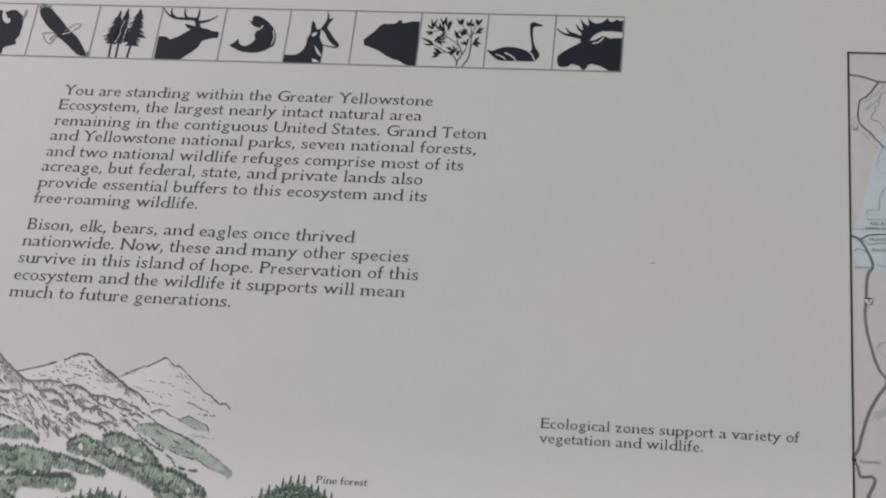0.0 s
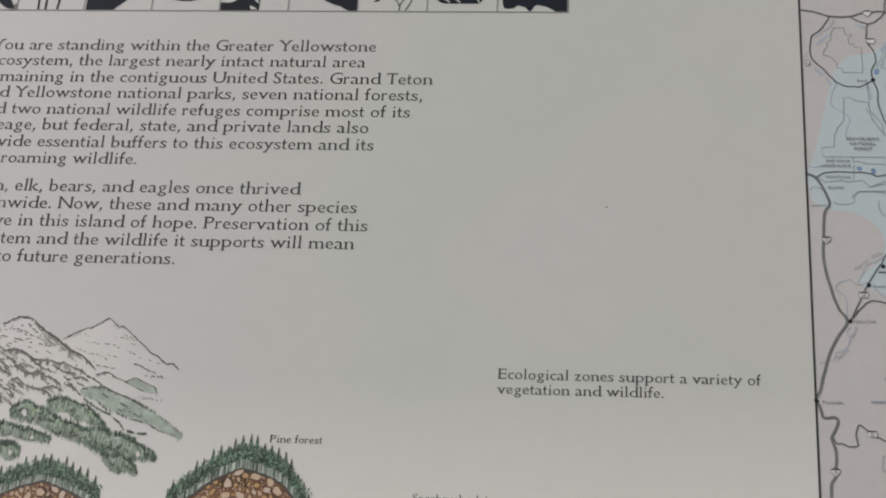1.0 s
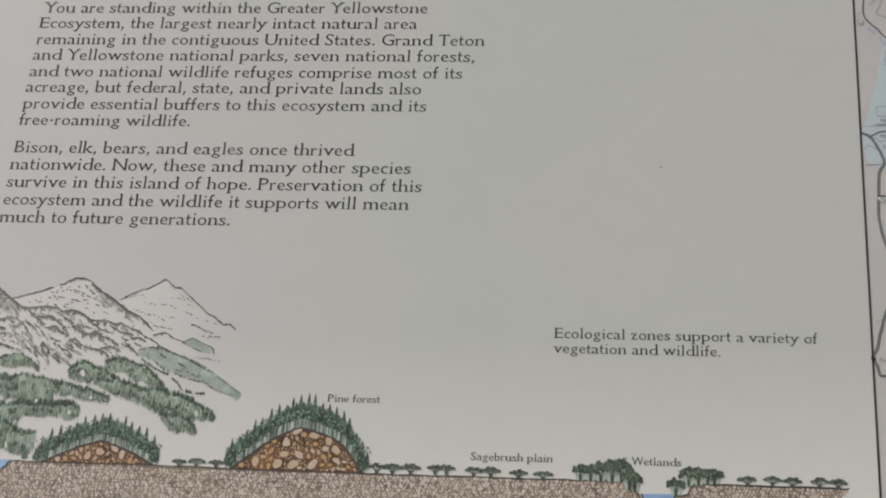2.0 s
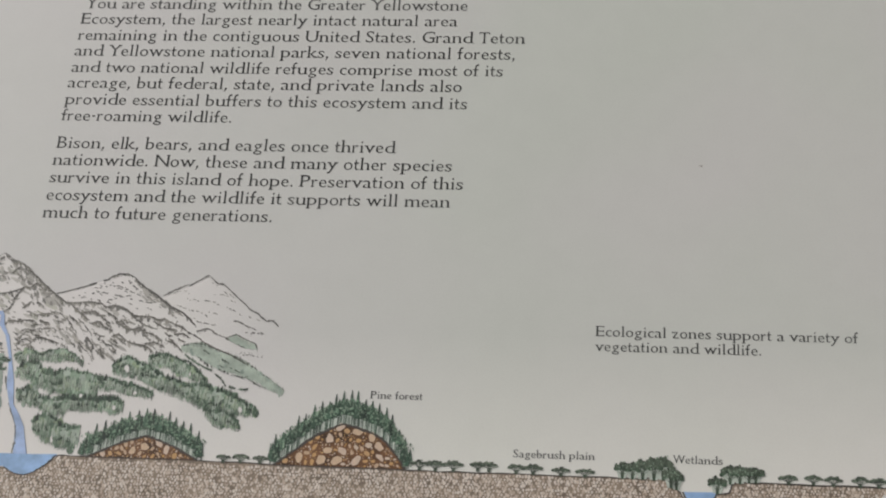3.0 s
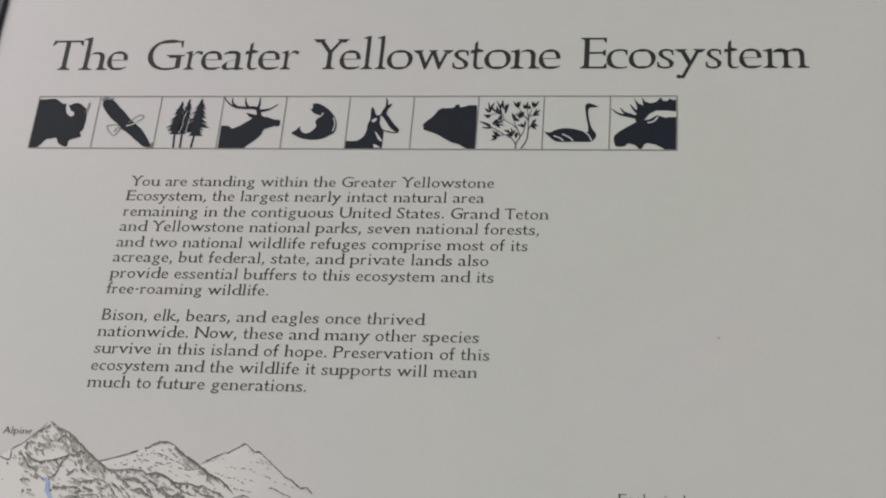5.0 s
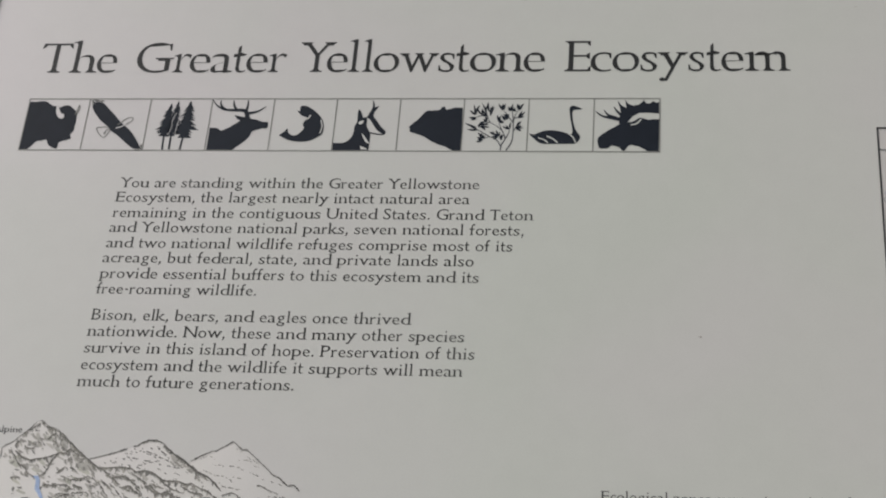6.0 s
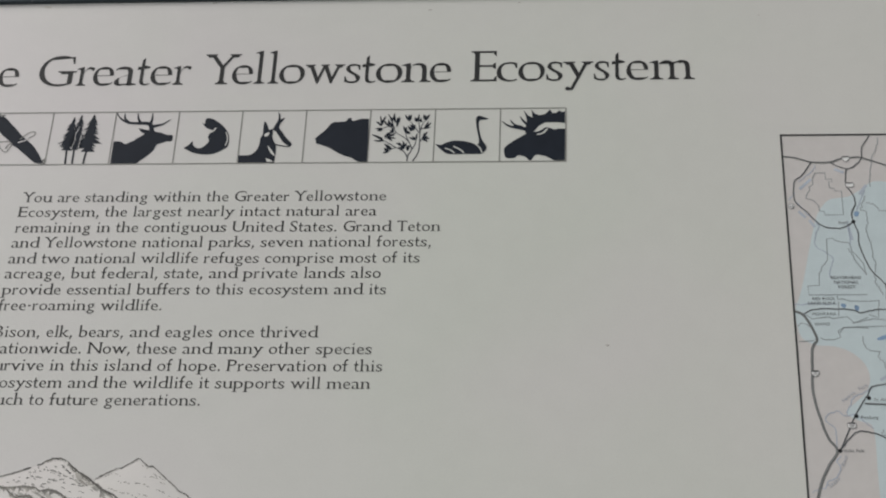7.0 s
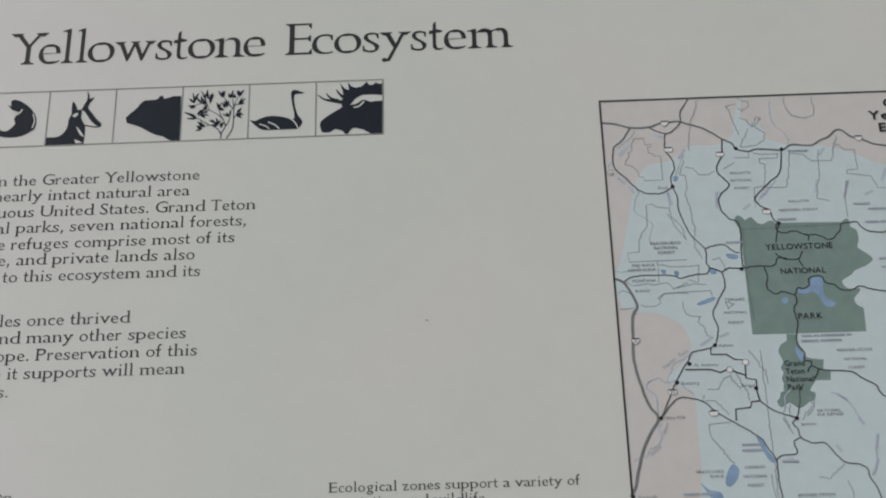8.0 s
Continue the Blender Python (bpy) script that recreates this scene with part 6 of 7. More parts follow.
for (x, y), w, h in zip([(404.7, -313.4), (409.9, -313.5), (415.1, -313.6), (420.9, -313.7), (425.5, -313.5), (429.6, -317.6), (432.4, -318.4), (453.1, -319.7), (459.6, -314.4), (464.5, -313.9), (469.1, -313.4), (472.5, -313.3)],
                        (8, 7.5, 9, 9.5, 9, 8, 7, 8.5, 9, 8.5, 7.5, 8), (8.5, 8, 10.5, 11.5, 12, 10.5, 9.5, 8.5, 9, 8.5, 7.5, 7.5)):
    art("willow_stem_wash", [[(x - w * 0.22, y), (x + w * 0.22, y), (x + w * 0.42, y + h * 0.6), (x - w * 0.42, y + h * 0.6)]], STEM_WASH, 7.5)
    for dy in (0, 1.6):
        clumps, stems = bush(x, y - 0.4 + dy, w * 1.06, h, 0.36)
        art("willow", clumps + stems, BUSH if dy else WILLOW, 8 + int(dy), "dark green willow beside the wetland")
    touches = []
    for u, v in scatter([(x - w * 0.5, y + h * 0.5), (x + w * 0.5, y + h * 0.5), (x + w * 0.35, y + h * 1.1), (x - w * 0.35, y + h * 1.1)], 9):
        r = rnd.uniform(0.3, 0.6)
        touches.append([(u + r * math.cos(t) * rnd.uniform(0.6, 1.2), v + r * math.sin(t) * rnd.uniform(0.6, 1.2)) for t in (0, 1, 2, 3, 4, 5)])
    stuff("willow_foliage", touches, PINE_LIGHT, 10, "lighter green touches in the willow")
art("wetland_pool", [[(436.2, -319.5), (452.5, -319.1), (450.8, -323.7), (438.2, -324.2)]], WATER, 7, "small blue wetland pool")
art("wetland_pool_edge", [ribbon([(435.6, -319.5), (437.9, -324.5), (450.8, -324.0), (453.1, -319.4)], 1.0)], PEN_DARK, 8)

# ---------------------------------------------------------------- the map
MX0, MX1, MY0, MY1 = 554.6, 838.0, -334.0, 17.5
art("map_ground", [[(MX0, MY0), (MX1, MY0), (MX1, MY1), (MX0, MY1)]], MAP_TAN, 1, "pale tan ground of the map")
zone = blob([(640.5, 3.0), (635.6, -0.6), (632.8, -12.3), (621.6, -17.7), (608.9, -17.2), (599.7, -23.8), (592.4, -28.3), (582.0, -29.9), (576.5, -35.0), (572.4, -42.9), (568.6, -56.6), (565.0, -72.2), (561.5, -87.5), (558.3, -98.8), (555.5, -106.3), (555.6, -113.8), (557.7, -125.0), (565.5, -130.1), (576.8, -131.2), (586.2, -135.3), (593.0, -142.8), (595.0, -151.9), (591.9, -160.7), (584.9, -167.6), (579.6, -173.4), (585.5, -178.1), (593.2, -180.9), (594.5, -190.6), (594.1, -207.7), (594.0, -227.8), (593.5, -244.6)], 3)[:-3]
zone += [(620, -275), (660, -322), (740, -326), (MX1 - 1, -300), (MX1 - 1, -40)] + curve([(723.8, -35.8), (715.1, -32.6), (702.5, -25.2), (686.0, -20.4), (668.9, -19.7), (660.5, -17.0), (653.8, -13.8), (653.0, -8.4), (649.5, -0.5), (645.6, -3.1), (642.8, -0.5), (640.9, 3.4)], 3)
art("map_ecosystem_zone", [zone], MAP_BLUE, 2, "pale blue-grey zone on the map")
art("map_border", frame_lines(MX0, MY0, MX1, MY1, 1.0), TEXT, 8, "black map border line")

park = curve([(628.7, -71.6), (629.4, -69.0), (631.5, -67.9), (633.6, -69.2), (635.1, -71.2), (638.3, -69.2), (640.2, -70.7), (642.1, -73.4), (645.3, -74.4), (647.7, -73.0), (650.6, -72.0), (652.6, -73.8)], 2) + [(675.5, -74.3), (691.6, -74.7)] + curve([(693.4, -73.3), (695.2, -72.5), (696.6, -74.3), (696.6, -78.2), (700.1, -80.9), (700.0, -87.9), (698.7, -92.4), (703.4, -96.3), (706.6, -100.9), (701.0, -105.1), (695.2, -107.4), (692.6, -110.4), (686.6, -114.2), (688.2, -118.3), (691.3, -119.7), (696.2, -119.3), (695.2, -122.3), (692.0, -125.9), (693.0, -130.2), (696.5, -132.2)], 2) + [(695.9, -147.3), (656.4, -147.3), (630.9, -147.0), (631.2, -110.5), (631.3, -85.2), (631.0, -77.5)]
art("map_park_area", [park], PARK, 3, "grey-green national park area on the map")
teton = [(650.2, -147.4), (650.0, -151.6)] + curve([(646.2, -153.9), (644.3, -158.0), (645.3, -161.6), (646.2, -165.1), (644.4, -168.6), (645.7, -171.6), (644.2, -175.1), (645.0, -178.6), (644.2, -182.1), (645.3, -182.7), (642.6, -183.7), (641.6, -187.2), (639.8, -189.4), (642.0, -192.9), (646.5, -190.2), (649.4, -192.1), (651.8, -193.9), (655.8, -191.7), (657.6, -190.1), (660.9, -189.0), (661.8, -184.4), (659.0, -183.2), (662.3, -178.1)], 2) + [(663.5, -176.9), (671.4, -177.2), (672.2, -171.4), (668.1, -170.7), (669.2, -164.2), (662.7, -163.4), (659.1, -162.1), (657.2, -156.1), (656.0, -153.0), (656.3, -147.6)]
art("map_park_area", [teton], PARK, 3, "small grey-green national park area on the map")
LAKES = []
LAKES.append([(660.3, -119.1), (663.6, -118.6), (667.1, -116.9), (669.5, -111.4), (674.9, -111.6), (675.6, -114.7), (674.9, -119.7), (675.9, -124.6), (680.8, -128.5), (678.8, -130.9), (674.6, -130.1), (672.1, -124.5), (669.3, -120.7), (664.8, -121.8), (660.5, -121.3)])
LAKES.append([(654.1, -155.3), (656.0, -157.2), (658.3, -160.3), (657.7, -164.4), (655.7, -163.7), (654.5, -160.1)])
LAKES.append([(625.8, -209.5), (629.2, -212.3), (631.5, -219.1), (635.3, -224.3), (632.6, -225.5), (629.0, -219.7)])
LAKES.append([(611.2, -225.8), (614.3, -229.2), (612.4, -235.1), (608.3, -238.9), (606.0, -236.8), (608.0, -230.0)])
LAKES.append([(592.5, -236.0), (597.0, -240.4), (603.0, -242.0), (603.7, -247.2), (598.3, -245.7), (595.1, -241.0)])
LAKES.append([(611.0, -102.4), (614.8, -104.1), (613.8, -107.0), (610.9, -106.2)])
LAKES.append([(595.6, -39.0), (598.3, -39.5), (597.3, -42.3), (595.3, -42.2)])
LAKES.append([(590.4, -103.9), (592.6, -104.7), (592.0, -107.7), (590.1, -106.5)])
LAKES.append([(621.5, -93.7), (628.0, -94.7), (627.4, -97.4), (622.8, -96.8)])
LAKES.append([(601.5, -125.6), (611.0, -121.9), (611.4, -124.1), (603.3, -127.1)])
LAKES.append([(582.5, -102.8), (585.1, -103.3), (584.9, -105.5), (582.7, -105.1)])
LAKES.append([(650.9, -124.3), (653.2, -123.5), (654.3, -125.7), (652.1, -128.0), (650.1, -126.7)])
for pts in LAKES:
    art("map_lake", [blob(pts)], LAKE, 4, "blue lake on the map")

THICK = 0.76
ROADS = []
ROADS.append([(554.0, 1.7), (563.6, 0.1), (572.1, -2.8), (583.6, -2.9), (589.7, -0.6), (600.2, 0.6), (604.6, -0.4), (615.4, -4.6), (622.5, -9.5), (627.3, -13.4), (633.1, -17.0), (635.4, -21.2), (642.7, -23.1), (648.0, -21.7), (662.7, -22.7), (669.0, -19.3), (680.9, -20.2), (686.5, -16.7), (692.0, -14.5), (697.1, -9.8), (701.1, -10.3), (705.7, -14.7), (712.2, -17.0), (718.6, -20.6), (725.9, -22.1), (736.9, -24.2)])
ROADS.append([(609.4, 16.6), (604.0, 8.0), (603.3, 0.5), (599.8, -4.4), (594.2, -7.9), (588.5, -6.4), (583.6, -2.9)])
ROADS.append([(572.1, -2.8), (566.2, -12.1), (560.6, -18.0), (560.3, -31.1), (567.5, -39.8), (575.3, -49.0), (585.3, -51.0), (590.6, -48.8), (594.3, -46.2)])
ROADS.append([(593.2, -7.8), (591.9, -19.3), (595.9, -27.7), (596.4, -33.8), (593.8, -39.7), (594.3, -46.2), (596.3, -53.8), (596.2, -61.7), (598.7, -71.6), (602.8, -81.4), (609.3, -89.8), (609.4, -98.9), (610.6, -102.8), (608.6, -106.5), (602.0, -106.9), (593.5, -108.9), (587.1, -106.7), (567.3, -106.7), (559.5, -110.2)])
ROADS.append([(554.4, -107.7), (559.5, -110.2), (563.3, -116.7), (566.7, -126.4), (563.6, -132.6), (562.5, -147.1), (562.0, -161.4), (564.9, -177.4), (568.6, -189.7), (572.8, -197.1), (567.2, -206.8), (562.6, -216.7), (559.2, -228.3), (557.0, -237.1), (554.4, -242.3)])
ROADS.append([(609.3, -89.8), (614.4, -88.1), (620.5, -87.5), (626.6, -92.8), (629.5, -93.3)])
ROADS.append([(610.6, -102.8), (614.8, -104.1), (617.6, -105.7), (622.2, -103.2), (629.3, -103.9), (637.1, -102.7), (643.3, -102.9), (646.9, -103.0), (649.7, -101.6), (651.2, -97.5), (657.3, -98.9), (663.4, -98.4), (666.3, -93.6)])
ROADS.append([(617.6, -105.7), (618.6, -115.1), (614.1, -123.5), (609.9, -132.5), (611.6, -141.7), (610.0, -150.7), (605.4, -154.8), (595.5, -157.3), (592.7, -162.5), (587.9, -169.4), (584.1, -176.3), (580.1, -184.9), (574.3, -197.1)])
ROADS.append([(627.3, -13.4), (626.1, -24.9), (622.0, -34.0), (622.9, -38.9), (628.2, -46.3), (621.7, -54.0), (621.4, -62.7), (625.7, -69.9), (630.5, -72.1), (631.5, -78.7), (630.4, -94.0), (630.4, -103.5)])
ROADS.append([(662.7, -22.7), (659.8, -38.4), (654.0, -44.2), (648.2, -50.0), (642.7, -56.5), (645.1, -61.7), (649.8, -64.7), (652.3, -71.8), (654.7, -74.6), (653.1, -79.6), (651.5, -87.2)])
ROADS.append([(653.1, -74.5), (653.1, -79.0), (657.3, -81.1), (662.5, -79.8), (666.8, -81.2), (669.9, -82.9), (674.3, -82.8), (678.6, -83.9), (682.7, -86.6), (686.3, -84.8), (690.3, -79.8), (691.3, -76.3), (695.3, -75.5), (700.4, -75.1), (702.7, -78.4), (706.7, -81.5), (714.3, -82.7), (717.1, -82.0)])
ROADS.append([(649.9, -94.4), (653.3, -97.2), (657.3, -98.9)])
ROADS.append([(663.4, -98.4), (664.0, -101.4), (665.6, -103.8)])
ROADS.append([(670.1, -82.2), (671.2, -84.2), (670.5, -86.8)])
ROADS.append([(642.5, -103.4), (643.6, -107.9), (643.8, -111.0), (642.8, -114.7), (643.5, -118.5), (647.5, -121.3), (650.9, -120.0), (655.1, -121.4), (658.3, -122.1), (660.4, -117.9), (663.6, -118.6), (667.2, -116.3), (667.3, -113.2), (669.6, -110.8), (675.0, -111.0), (676.7, -114.8), (681.9, -116.8), (685.8, -120.1), (691.1, -120.5), (696.4, -118.0), (702.1, -120.1), (710.9, -122.0), (718.0, -123.0)])
ROADS.append([(658.3, -122.1), (658.8, -126.5), (656.6, -131.3), (657.0, -136.2), (657.5, -141.0), (655.8, -148.2), (655.8, -154.2), (658.9, -159.7), (658.3, -164.4), (661.9, -165.1), (662.1, -167.7), (665.1, -169.4), (667.5, -170.6), (683.7, -172.4), (688.5, -176.1), (696.2, -181.0), (697.7, -185.2), (700.7, -188.7)])
ROADS.append([(661.9, -167.9), (660.4, -169.3), (659.4, -171.7)])
ROADS.append([(665.4, -169.8), (664.8, -172.3), (662.7, -175.7)])
ROADS.append([(574.3, -197.1), (579.7, -190.1), (584.9, -185.4), (592.7, -185.7), (600.3, -189.1), (604.6, -193.7), (614.8, -201.0), (619.2, -204.2), (627.9, -210.6), (631.7, -217.5), (635.3, -224.3), (635.1, -235.8), (636.0, -246.0), (636.2, -252.2)])
ROADS.append([(653.3, -182.3), (652.2, -191.0), (649.6, -199.5), (646.9, -202.8), (649.3, -206.3), (650.5, -211.4), (656.9, -215.0), (663.1, -215.2), (668.4, -222.1), (672.4, -226.6), (679.9, -228.2), (684.1, -230.9), (684.9, -235.9), (687.8, -241.6), (689.3, -247.8), (690.2, -254.0)])
ROADS.append([(650.5, -211.4), (646.2, -213.9), (646.9, -220.7), (639.0, -221.4), (635.3, -224.3)])
ROADS.append([(652.4, -179.2), (652.5, -181.6), (653.2, -183.0), (655.1, -181.0), (655.6, -178.9)])
ROADS.append([(557.0, -243.9), (556.1, -251.5), (563.5, -251.9), (565.7, -254.9), (562.8, -262.7), (564.6, -266.6), (572.5, -267.0), (575.0, -262.3), (575.9, -256.1), (581.5, -259.1), (588.7, -261.0)])
ROADS.append([(563.1, -261.2), (563.6, -270.3), (563.4, -280.9), (561.4, -288.5), (560.2, -294.8)])
def hand_drawn(line, swing, steps=5):
    """A line with the small unevenness of a traced road or river."""
    return [(x + rnd.uniform(-swing, swing), y + rnd.uniform(-swing, swing)) for x, y in curve(line, steps)]


US_30 = [(562.2, -262.9), (564.5, -265.8), (567.0, -265.9), (570.8, -267.4), (574.2, -267.0), (575.0, -266.2), (574.4, -263.1), (574.3, -259.9), (575.8, -255.6), (579.1, -257.6), (582.4, -260.2), (589.0, -264.2)]
INTERSTATE = [ROADS[0], ROADS[4] + [(556.5, -246.0), (557.7, -251.3), (559.7, -252.1), (563.7, -251.7), (565.4, -253.3), (564.9, -255.9), (562.2, -261.9), (561.9, -264.0), (563.4, -269.2), (563.8, -274.4), (563.2, -278.6), (563.0, -283.3), (560.6, -288.1), (560.4, -295.1)]]
for line, wide in zip(INTERSTATE, (1.05, 1.45)):
    run = hand_drawn(line, 0.12)
    art("map_interstate", [ribbon(run, wide)], ROAD_EDGE, 6, "wide grey interstate road on the map")
    art("map_interstate_core", [ribbon(run, wide - 0.5)], ROAD_MID, 6.5)
ROADS = ROADS[:-2] + [US_30]
for i, line in enumerate(ROADS):
    if i in (0, 4):
        continue
    dark = 9 <= i <= 17 or i in (6, 8)
    art("map_road", [ribbon(hand_drawn(line, 0.24), THICK)], ROAD_DARK if dark else ROAD, 6, "dark grey road line on the map")
for line in ([(606.3, -154.8), (605.9, -158.8), (614.6, -159.1), (619.0, -162.4), (624.7, -163.0), (624.1, -174.3), (629.7, -175.5), (629.4, -183.2), (630.4, -188.5)], [(630.4, -188.5), (625.6, -189.0), (624.6, -192.4), (616.3, -193.1), (615.9, -200.0)], [(590.6, -167.8), (605.0, -168.3), (610.2, -170.3), (615.2, -168.0), (619.4, -170.6), (624.3, -172.5)]):
    art("map_road", [ribbon(line, 1.0)], ROAD, 6, "dark grey road line on the map")
art("map_road", [ribbon(curve([(630.4, -188.5), (636.1, -193.8), (642.0, -196.8), (649.6, -199.5)]), THICK)], ROAD, 6, "dark grey road line on the map")

BOUNDS = []
BOUNDS.append([(573.8, -10.8), (579.7, -10.8), (580.0, -15.7), (583.8, -15.3), (583.7, -17.3), (581.7, -17.3), (581.8, -21.8), (584.7, -22.4), (584.9, -24.0), (588.9, -24.1), (588.8, -41.3), (577.7, -41.4), (577.5, -38.9), (574.7, -38.5), (574.3, -34.7), (572.8, -32.6), (571.3, -30.9), (566.9, -29.3), (567.4, -27.7), (568.6, -24.9), (569.7, -24.1), (569.6, -21.0), (572.0, -19.3), (571.8, -15.4), (573.8, -10.8)])
BOUNDS.append([(598.3, -96.8), (564.1, -97.0), (563.8, -90.9), (570.6, -90.5), (571.2, -81.9), (572.3, -81.0), (572.9, -78.0), (575.1, -75.5), (576.8, -73.0), (577.3, -58.3), (581.2, -58.0), (582.1, -59.3), (585.2, -60.5), (590.4, -61.1), (591.3, -64.2), (591.7, -67.3), (593.6, -69.1), (595.1, -71.5), (596.5, -73.4), (597.9, -75.8), (598.2, -80.1), (599.1, -83.1)])
BOUNDS.append([(580.6, -97.6), (580.7, -100.0), (583.3, -99.5), (587.8, -101.1), (598.0, -101.3)])
BOUNDS.append([(559.7, -110.2), (562.2, -110.8), (564.7, -113.1), (568.8, -112.5), (574.0, -111.8), (577.0, -112.9), (580.1, -112.3), (585.2, -111.6), (589.1, -115.7), (593.2, -113.8), (597.4, -112.0)])
BOUNDS.append([(568.8, -125.5), (571.2, -126.9), (576.8, -126.8), (580.5, -124.9), (579.1, -121.2), (582.3, -119.0), (589.9, -118.6), (597.0, -119.1)])
BOUNDS.append([(556.4, -128.0), (565.1, -127.5)])
BOUNDS.append([(556.3, -118.0), (558.4, -115.8), (561.5, -116.7), (563.4, -118.5)])
BOUNDS.append([(614.8, 15.1), (612.1, 4.6), (608.7, -1.5), (606.5, -21.2)])
BOUNDS.append([(602.8, -28.0), (599.4, -38.0), (602.4, -38.9), (602.6, -48.2), (601.3, -54.1), (603.6, -62.1), (603.7, -71.9), (605.1, -74.6), (603.8, -81.5), (603.7, -89.2), (606.9, -97.0)])
BOUNDS.append([(603.0, -32.9), (607.3, -34.3), (610.3, -38.5), (615.4, -38.7), (619.8, -36.0)])
BOUNDS.append([(626.0, -35.1), (633.3, -30.5)])
BOUNDS.append([(638.6, 11.9), (635.1, 11.2), (631.8, 10.1), (633.8, 5.8), (634.9, -0.5), (637.9, -11.1)])
BOUNDS.append([(639.5, 16.1), (642.4, 13.9), (645.8, 13.7), (646.1, 9.5), (642.6, 6.7), (639.8, 9.7)])
BOUNDS.append([(668.1, 15.7), (668.7, 6.4), (671.6, 1.7), (678.3, -0.3), (683.7, 1.6), (686.0, 5.7), (685.5, 15.4)])
BOUNDS.append([(639.6, 1.4), (643.5, -0.9), (644.9, -3.9), (648.7, -1.1), (649.7, 1.8), (652.3, -0.0), (650.2, -3.3), (646.5, -5.2), (652.9, -9.6), (654.0, -11.7), (652.9, -15.8), (648.4, -18.9), (637.9, -20.1), (639.1, -15.2), (641.7, -11.2), (643.9, -6.3)])
BOUNDS.append([(642.3, -23.6), (642.2, -27.6), (633.7, -27.3)])
BOUNDS.append([(645.3, -24.5), (647.6, -25.4), (659.9, -25.5), (659.6, -28.4), (647.9, -28.7), (648.2, -32.0), (651.5, -32.9), (649.8, -48.1), (643.2, -49.0), (642.0, -59.7)])
BOUNDS.append([(667.3, -24.6), (665.4, -36.7), (662.5, -49.4), (648.3, -49.2)])
BOUNDS.append([(668.2, -25.5), (674.9, -26.6), (678.4, -31.2), (692.0, -31.7), (694.3, -19.6), (697.2, -13.6)])
BOUNDS.append([(694.3, -19.6), (697.9, -21.0), (699.2, -23.9), (706.7, -24.6), (706.4, -38.4), (700.5, -39.0), (700.2, -41.4), (713.5, -43.5), (716.2, -52.0), (721.6, -52.2)])
BOUNDS.append([(684.6, -23.3), (683.2, -41.5), (681.1, -49.4), (680.0, -58.1), (687.4, -60.3)])
BOUNDS.append([(698.5, -46.1), (696.2, -57.9), (695.9, -71.7)])
BOUNDS.append([(589.2, -65.4), (592.0, -71.4), (594.8, -77.3), (598.3, -83.3)])
BOUNDS.append([(612.9, -97.2), (616.9, -96.2), (619.1, -100.5), (620.3, -105.1)])
BOUNDS.append([(581.0, -101.7), (580.5, -111.0)])
BOUNDS.append([(598.6, -101.2), (604.6, -100.7), (603.5, -111.9), (598.4, -109.9)])
BOUNDS.append([(593.1, -124.5), (593.7, -131.9), (596.1, -133.9), (602.5, -134.8), (600.5, -138.4), (603.5, -141.4), (604.6, -146.9), (608.2, -148.8)])
BOUNDS.append([(579.2, -122.2), (582.8, -118.6), (596.0, -118.0), (610.1, -117.8), (610.4, -121.5)])
BOUNDS.append([(588.0, -115.8), (593.0, -114.5), (599.8, -112.9), (607.9, -114.0)])
BOUNDS.append([(618.1, -125.5), (622.8, -127.5), (619.3, -130.3), (618.1, -125.5)])
BOUNDS.append([(601.8, -180.5), (607.5, -180.7), (611.4, -173.9), (614.8, -172.2), (617.4, -177.6), (620.2, -181.2)])
BOUNDS.append([(599.3, -183.9), (598.9, -187.4), (604.3, -187.6), (608.0, -191.1), (612.2, -196.4)])
BOUNDS.append([(614.9, -200.7), (600.6, -201.8), (600.6, -208.0), (602.6, -213.1), (606.7, -218.3), (609.3, -223.4), (612.1, -225.8)])
BOUNDS.append([(627.0, -157.4), (631.7, -164.0), (632.8, -167.6), (635.6, -171.2), (635.7, -178.3)])
BOUNDS.append([(618.1, -170.6), (621.2, -177.7), (624.5, -184.8), (624.4, -188.3)])
BOUNDS.append([(641.7, -199.2), (644.2, -204.4), (646.7, -209.6)])
BOUNDS.append([(657.4, -187.7), (659.8, -193.0), (656.2, -196.3), (652.5, -201.3)])
BOUNDS.append([(657.4, -235.0), (661.8, -236.1), (665.3, -233.0), (672.3, -227.3)])
BOUNDS.append([(672.4, -237.2), (674.6, -243.8), (674.3, -250.3)])
BOUNDS.append([(631.5, -232.5), (631.6, -239.0), (632.8, -247.2)])
BOUNDS.append([(634.1, -157.0), (634.0, -185.2), (633.9, -212.5), (634.4, -225.9), (633.8, -246.3)])
BOUNDS.append([(588.6, -272.1), (587.1, -272.7), (586.5, -280.0), (588.1, -280.4)])


def jagged(line, step=1.9, swing=0.42):
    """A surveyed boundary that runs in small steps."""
    out = [line[0]]
    for (x1, y1), (x2, y2) in zip(line, line[1:]):
        n = max(1, round(math.hypot(x2 - x1, y2 - y1) / step))
        for k in range(1, n + 1):
            x, y = x1 + (x2 - x1) * k / n, y1 + (y2 - y1) * k / n
            out.append((x + rnd.uniform(-swing, swing), out[-1][1] + rnd.uniform(-0.1, 0.1)))
            out.append((out[-1][0], y))
    return out


